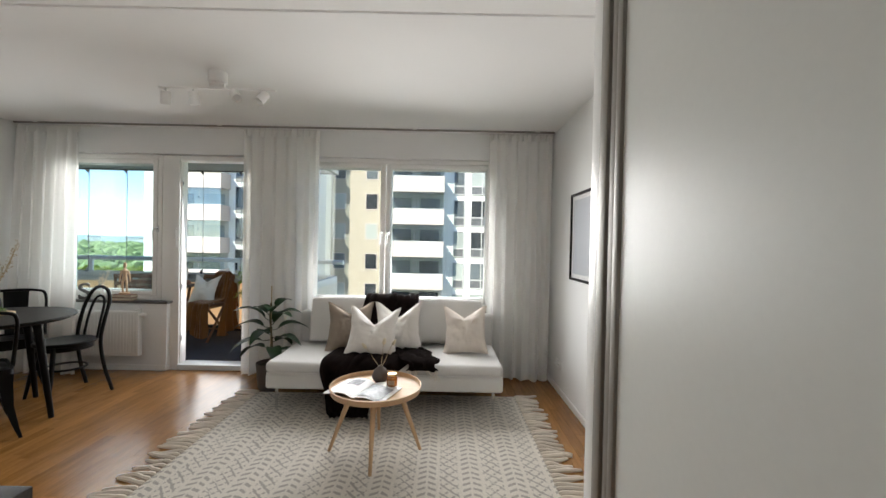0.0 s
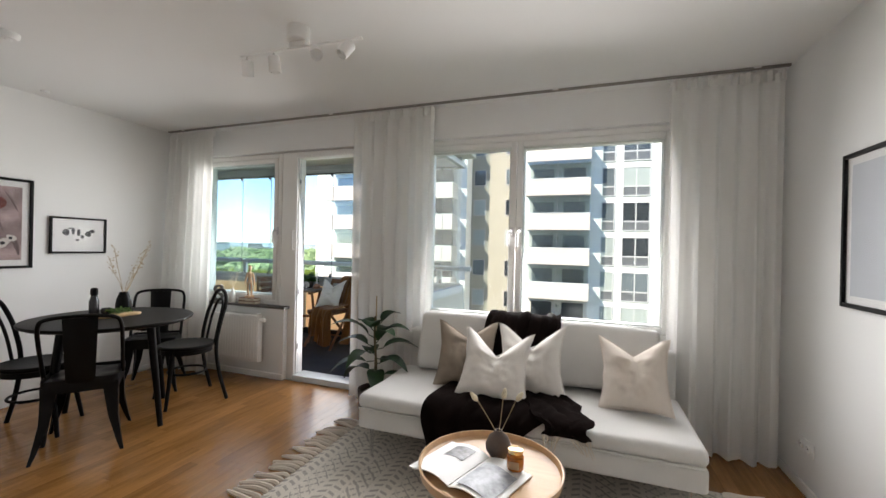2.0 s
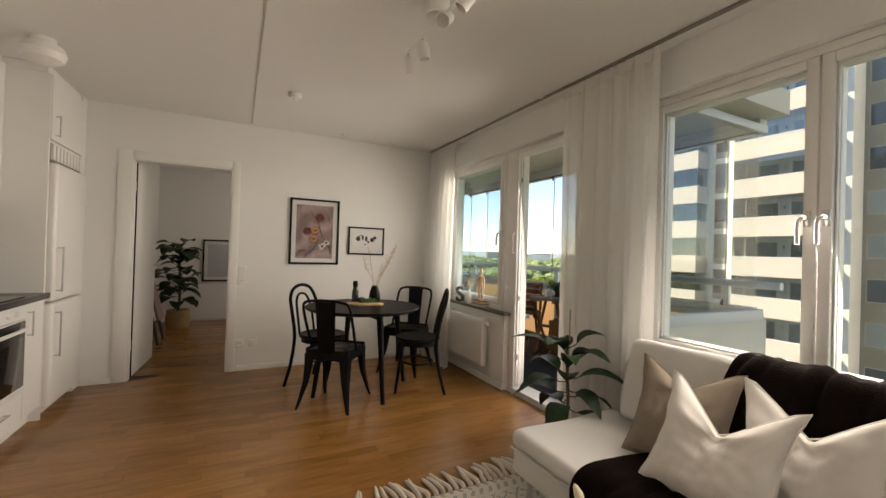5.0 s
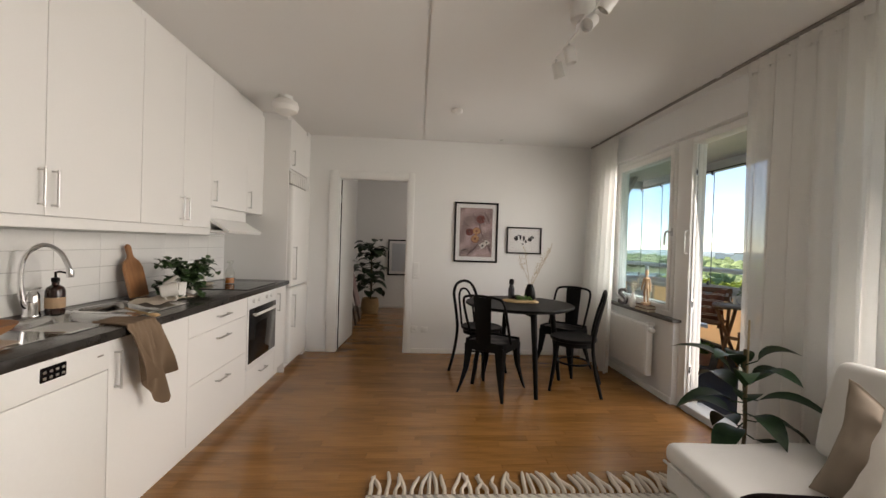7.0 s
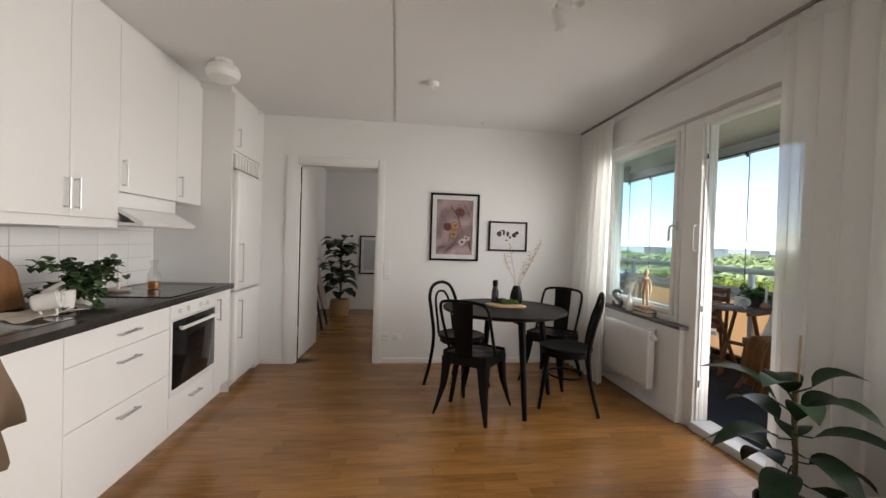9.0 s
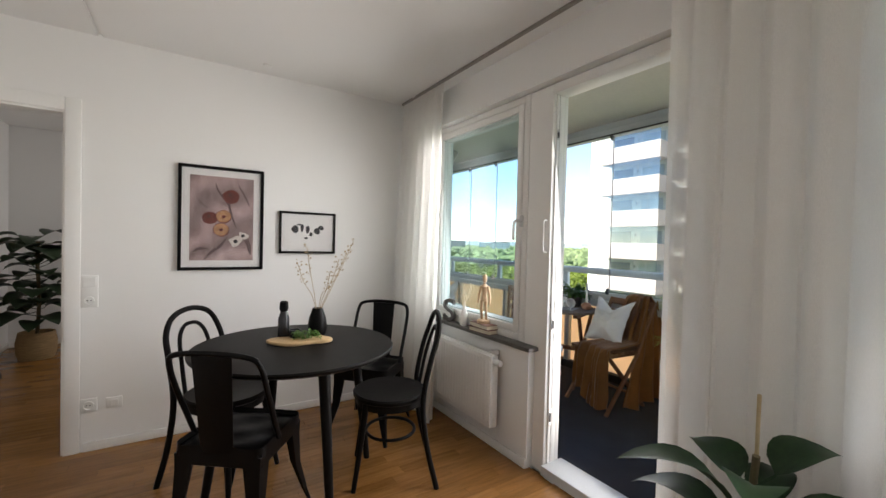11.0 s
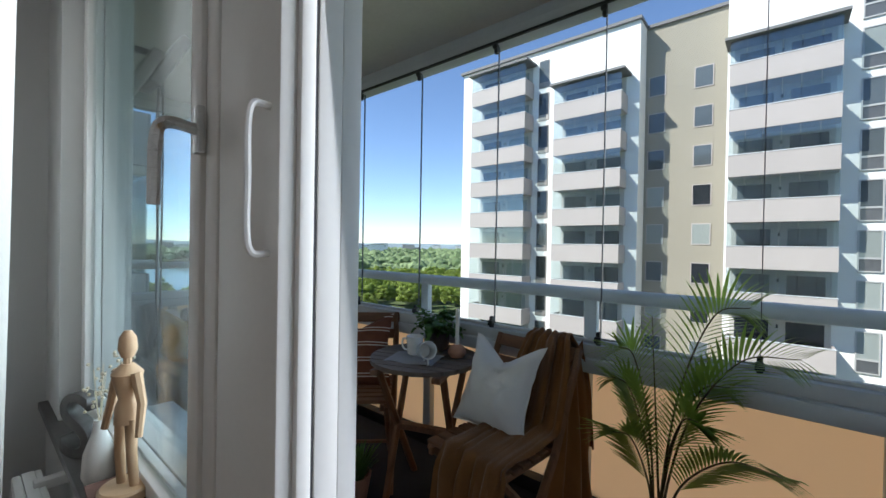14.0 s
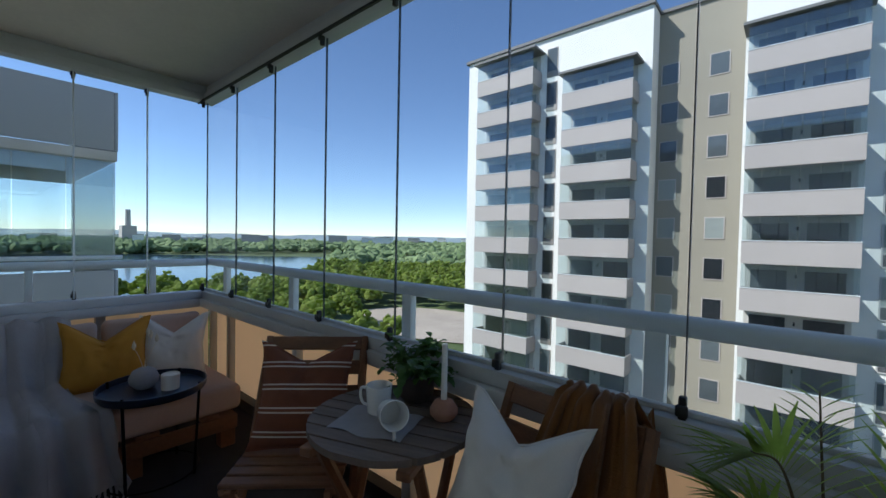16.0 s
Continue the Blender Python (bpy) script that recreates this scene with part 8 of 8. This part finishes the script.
# the apartment block opposite: white and beige bays with balcony stacks
FY = 34.16
ab = thing("apartment_building", "white and beige high-rise with stacked balconies opposite", "building")
ROOF = 17.30
bm = B()
box(bm, -25.45, -10.0, FY, FY + 14, GZ, ROOF)
part("wall", bm, M_WHITEF, ab, "white rendered wall")
bm = B()
box(bm, -10.0, -4.97, FY + 1.6, FY + 13, GZ, ROOF - 0.1)
part("wall", bm, M_BEIGEF, ab, "beige rendered wall")
bm = B()
box(bm, -4.97, 14.9, FY, FY + 14, GZ, ROOF + 1.2)
part("wall", bm, M_WHITEF, ab, "white rendered wall")
for x0, x1, y0, z in ((-25.65, -9.9, -0.25, ROOF), (-5.07, 15.1, -0.25, ROOF + 1.2), (-9.9, -5.07, 1.4, ROOF - 0.1)):
    bm = B()
    box(bm, x0, x1, FY + y0, FY + 14.2, z, z + 0.22)
    part("roof", bm, M_ROOFD, ab)
bm = B()
box(bm, -3.6, -0.8, FY + 3, FY + 8, ROOF + 1.3, ROOF + 3.6)
part("roof_house", bm, M_WHITEF, ab)

STEP, FIRST = 2.65, 1.55
levels = range(-9, 6)
mesh_cache = {}


def piece(name, key, build, material, loc, parent=ab, label=""):
    """A part on shared mesh data, placed at loc."""
    if key not in mesh_cache:
        bm = build()
        me = bpy.data.meshes.new(name)
        bm.to_mesh(me)
        bm.free()
        me.materials.append(material)
        mesh_cache[key] = me
    ob = new(name, mesh_cache[key])
    ob.parent = parent
    ob.location = loc
    return tagged(ob, label)


def B_box(*a):
    return lambda: box(B(), *a)


rb = random.Random(55)
DEP = 1.5
for col, (x0, x1, top) in enumerate(((-23.40, -18.13, 5), (-15.68, -10.77, 4), (-4.73, 0.03, 4))):
    X0, W = x0, x1 - x0
    for n in levels:
        if n > top:
            continue
        zt = FIRST + STEP * n
        zs = zt - 1.15
        loc = (X0, FY - DEP, zs)
        piece("balcony_front", ("bf", col), B_box(0, W, 0, 0.10, -0.14, 1.12), M_BALF, loc)
        piece("balcony_side", ("bsd", col), B_box(0, 0.10, 0.102, DEP, -0.14, 1.12), M_BALF, loc)
        piece("balcony_side", ("bse", col), B_box(W - 0.10, W, 0.102, DEP, -0.14, 1.12), M_BALF, loc)
        piece("balcony_slab", ("bs", col), B_box(0.10, W - 0.10, 0.10, DEP, -0.13, 0.05), M_BALF, loc)
        piece("balcony_cap", ("bc", col), B_box(-0.03, W + 0.03, -0.03, 0.13, 1.12, 1.16), M_ALUW, loc)
        H = STEP
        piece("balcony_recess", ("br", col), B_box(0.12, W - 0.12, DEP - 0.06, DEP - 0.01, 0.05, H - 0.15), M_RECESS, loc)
        for a, b in ((0.08, 0.42), (0.58, 0.92)):
            piece("window", ("bw", col, a), B_box(W * a, W * b, DEP - 0.11, DEP - 0.061, 0.7 if a < 0.5 else 0.1, H - 0.5), M_DARKW if rb.random() < 0.8 else M_BLIND, loc)
        piece("lamp", ("bl", col), B_box(W * 0.49, W * 0.51, DEP - 0.16, DEP - 0.061, 1.75, 1.95), M_DARKW, loc)
        if rb.random() < 0.85 or n == top:
            npn = 6
            for k in range(npn):
                g = piece("front_pane", ("bg", col, k), B_box(W * k / npn + 0.02, W * (k + 1) / npn - 0.02, 0.03, 0.05, 1.16, H - 0.16), M_BGLASS, loc)
        if n == top:
            piece("canopy", ("cn", col), B_box(-0.25, W + 0.25, -0.25, DEP, H - 0.14, H + 0.02), M_ROOFD, loc)

for n in levels:
    zt = FIRST + STEP * n
    # narrow stair windows between the white stacks
    piece("window", "nw", B_box(0, 0.80, 0, 0.05, 0, 1.72), M_DARKW, (-17.62, FY - 0.045, zt - 0.10))
    piece("window_frame", "nwf", B_box(-0.06, 0.86, 0, 0.04, -0.46, 1.78), M_GREYSEAT, (-17.62, FY - 0.0405, zt - 0.10))
    # beige bay windows
    if n < 5:
        for x in (-9.73, -6.90):
            mt_ = M_DARKW if rb.random() < 0.85 else M_BLIND
            key = "bbw" + mt_.name
            piece("window", key, B_box(0, 1.0, 0, 0.05, 0, 1.32), mt_, (x, FY + 1.6 - 0.05, zt + 0.14))
            piece("window_frame", "bbf", B_box(-0.06, 1.06, 0, 0.045, -0.06, 1.38), M_BALF, (x, FY + 1.6 - 0.045, zt + 0.14))
    # right-hand bay windows: a narrow and a wide one on each floor
    for x, w in ((0.90, 0.80), (2.36, 1.76)):
        mt_ = M_DARKW if rb.random() < 0.6 else M_BLIND
        loc = (x, FY, zt - 1.22)
        piece("window", ("rw", w, mt_.name), B_box(0, w, -0.05, 0.0, 0.70, 2.06), mt_, loc)
        piece("window_panel", ("rwp", w), B_box(0, w, -0.05, 0.0, 0, 0.62), M_RPANEL, loc)
        piece("window_frame", ("rwf", w), lambda: frame_bars(B(), -0.07, w + 0.07, -0.07, 2.13, -0.085, -0.004, 0.07, 0.0), M_RFRAME, loc)
        piece("window_bar", ("rwb", w), B_box(0, w, -0.08, -0.004, 0.61, 0.71), M_RFRAME, loc)
        if w > 1:
            piece("window_bar", ("rwv", w), B_box(w * 0.5 - 0.04, w * 0.5 + 0.04, -0.075, -0.004, 0, 2.06), M_RFRAME, loc)

# our own facade going on beside the balcony, and the neighbour's balcony
bm = B()
box(bm, -30, GX - 1.2, 3.8, 4.2, GZ, 14)
box(bm, RX + 0.25, 16, WO - 0.3, WO, GZ, 14)
box(bm, -8.2, RX + 0.25, WO - 0.28, WO - 0.02, 2.72, 14)
box(bm, -8.2, RX + 0.25, WO - 0.28, WO - 0.02, GZ, -0.26)
shell("wall_block", bm, M_WHITEF, "pale rendered outside wall of the block", "wall")
nb = thing("neighbour_balcony", "neighbouring glazed balcony with pale grey parapet boards", "balcony", pose(-10.3, 0, 0))
M_NB = mat("pale_grey_parapet_board", (0.42, 0.42, 0.42), 0.6, var=0.05, scale=1)
for z in (-1.93, 0.72, 3.37):
    bm = B()
    box(bm, -4.5, 0.0, 4.2, 5.85, z - 1.02, z - 0.88, 0.01)
    part("slab", bm, M_CONC, nb)
    bm = B()
    box(bm, -4.5, 0.0, 5.82, 5.86, z - 0.87, z, 0.006)
    part("parapet", bm, M_NB, nb)
    bm = B()
    box(bm, -0.04, 0.0, 4.2, 5.815, z - 0.87, z, 0.006)
    part("parapet", bm, M_NB, nb)
for k in range(3):
    bm = B()
    box(bm, -0.035, -0.028, 4.25 + 0.52 * k, 4.76 + 0.52 * k, 0.75, 2.33)
    part("pane", bm, M_BGLASS, nb)
for k in range(5):
    bm = B()
    box(bm, -4.4 + 0.87 * k, -3.55 + 0.87 * k, 5.83, 5.837, 0.75, 2.33)
    part("pane", bm, M_BGLASS, nb)
part("handrail", tube(B(), [(0.05, 4.2, 0.92), (0.05, 5.9, 0.92)], 0.03, 8), M_ALUW, nb)


# Floor strips: oak, laid along the room; the nearest ones are single pieces
SW, SL = 0.0715, 0.62
floor_ = tagged(new("floor"), "warm oak strip parquet floor with a satin finish", "floor", kind="structure")
strip_mesh = {}


def strip(length):
    key = round(length, 2)
    if key not in strip_mesh:
        bm = B()
        box(bm, -SW / 2 + 0.0004, SW / 2 - 0.0004, -key / 2 + 0.0005, key / 2 - 0.0005, -0.014, 0.0)
        for v in bm.verts:
            if v.co.z < -0.01:
                v.co.x *= 0.99
        me = bpy.data.meshes.new("floor_strip")
        bm.to_mesh(me)
        bm.free()
        me.materials.append(M_OAK)
        strip_mesh[key] = me
    return strip_mesh[key]


rf_ = random.Random(123)
vs_, fs_ = [], []
count = 0
nx = int((RX - LX) / SW)
for i in range(nx + 1):
    x = LX + SW * (i + 0.5)
    if x + SW / 2 > RX + 0.05:
        continue
    ylo = 0.55 if x < -0.78 else -2.5
    y = ylo - rf_.random() * SL
    while y < 4.08:
        L = (0.38, 0.50, 0.62, 0.74)[rf_.randrange(4)]
        a, b = max(y, ylo), min(y + L, 4.10)
        y += L
        if b - a < 0.03:
            continue
        near_ = -3.0 < x < -1.55 and 0.9 < (a + b) / 2 < 4.1 and abs((b - a) - L) < 1e-6
        if near_ and count < 150:
            ob = new("floor_strip", strip(L))
            ob.parent = floor_
            ob.location = (x, (a + b) / 2, 0)
            count += 1
        else:
            k = len(vs_)
            e = 0.0005
            vs_ += [(x - SW / 2 + e, a + e, 0), (x + SW / 2 - e, a + e, 0), (x + SW / 2 - e, b - e, 0), (x - SW / 2 + e, b - e, 0), (x - SW / 2 + e, a + e, -0.014), (x + SW / 2 - e, a + e, -0.014), (x + SW / 2 - e, b - e, -0.014), (x - SW / 2 + e, b - e, -0.014)]
            fs_ += [(k, k + 1, k + 2, k + 3), (k, k + 4, k + 5, k + 1), (k + 1, k + 5, k + 6, k + 2), (k + 2, k + 6, k + 7, k + 3), (k + 3, k + 7, k + 4, k)]
for i in range(46):
    x = LX - SW * (i + 0.5)
    y = 0.5 - rf_.random() * SL
    while y < 3.2:
        L = 0.62
        if x > LX - 0.13 and not (DY0 - 0.3 < y < DY1):
            y += L
            continue
        a, b = max(y, 0.56), min(y + L, 3.25)
        y += L
        if b - a < 0.03:
            continue
        k = len(vs_)
        e = 0.0005
        vs_ += [(x - SW / 2 + e, a + e, 0), (x + SW / 2 - e, a + e, 0), (x + SW / 2 - e, b - e, 0), (x - SW / 2 + e, b - e, 0)]
        fs_ += [(k, k + 1, k + 2, k + 3)]
me = bpy.data.meshes.new("floor_strips")
me.from_pydata(vs_, [], fs_)
me.materials.append(M_OAKF)
ob = new("floor_strips", me)
ob.parent = floor_
tagged(ob, kind="stuff")

# Backsplash tiles
bsp = tagged(new("backsplash"), "large white glazed tiles above the worktop", "tiles", kind="structure")
bm = B()
box(bm, -3.495, -0.745, KY, KY + 0.003, CT, 1.45)
part("grout", bm, M_GROUT, bsp)
TW_, TH_ = 0.295, 0.098
bm = B()
box(bm, 0.0012, TW_ - 0.0012, 0.0, 0.007, 0.0012, TH_ - 0.0012, 0.0015, 1)
tile_me = bpy.data.meshes.new("tile")
bm.to_mesh(tile_me)
bm.free()
tile_me.materials.append(M_TILE)
for r in range(5):
    for c in range(9):
        z = CT + 0.001 + r * TH_
        if r == 4 and c > 2:
            continue
        ob = new("tile", tile_me)
        ob.parent = bsp
        ob.location = (-3.493 + c * (TW_ + 0.0) + 0.0, KY + 0.002, z)
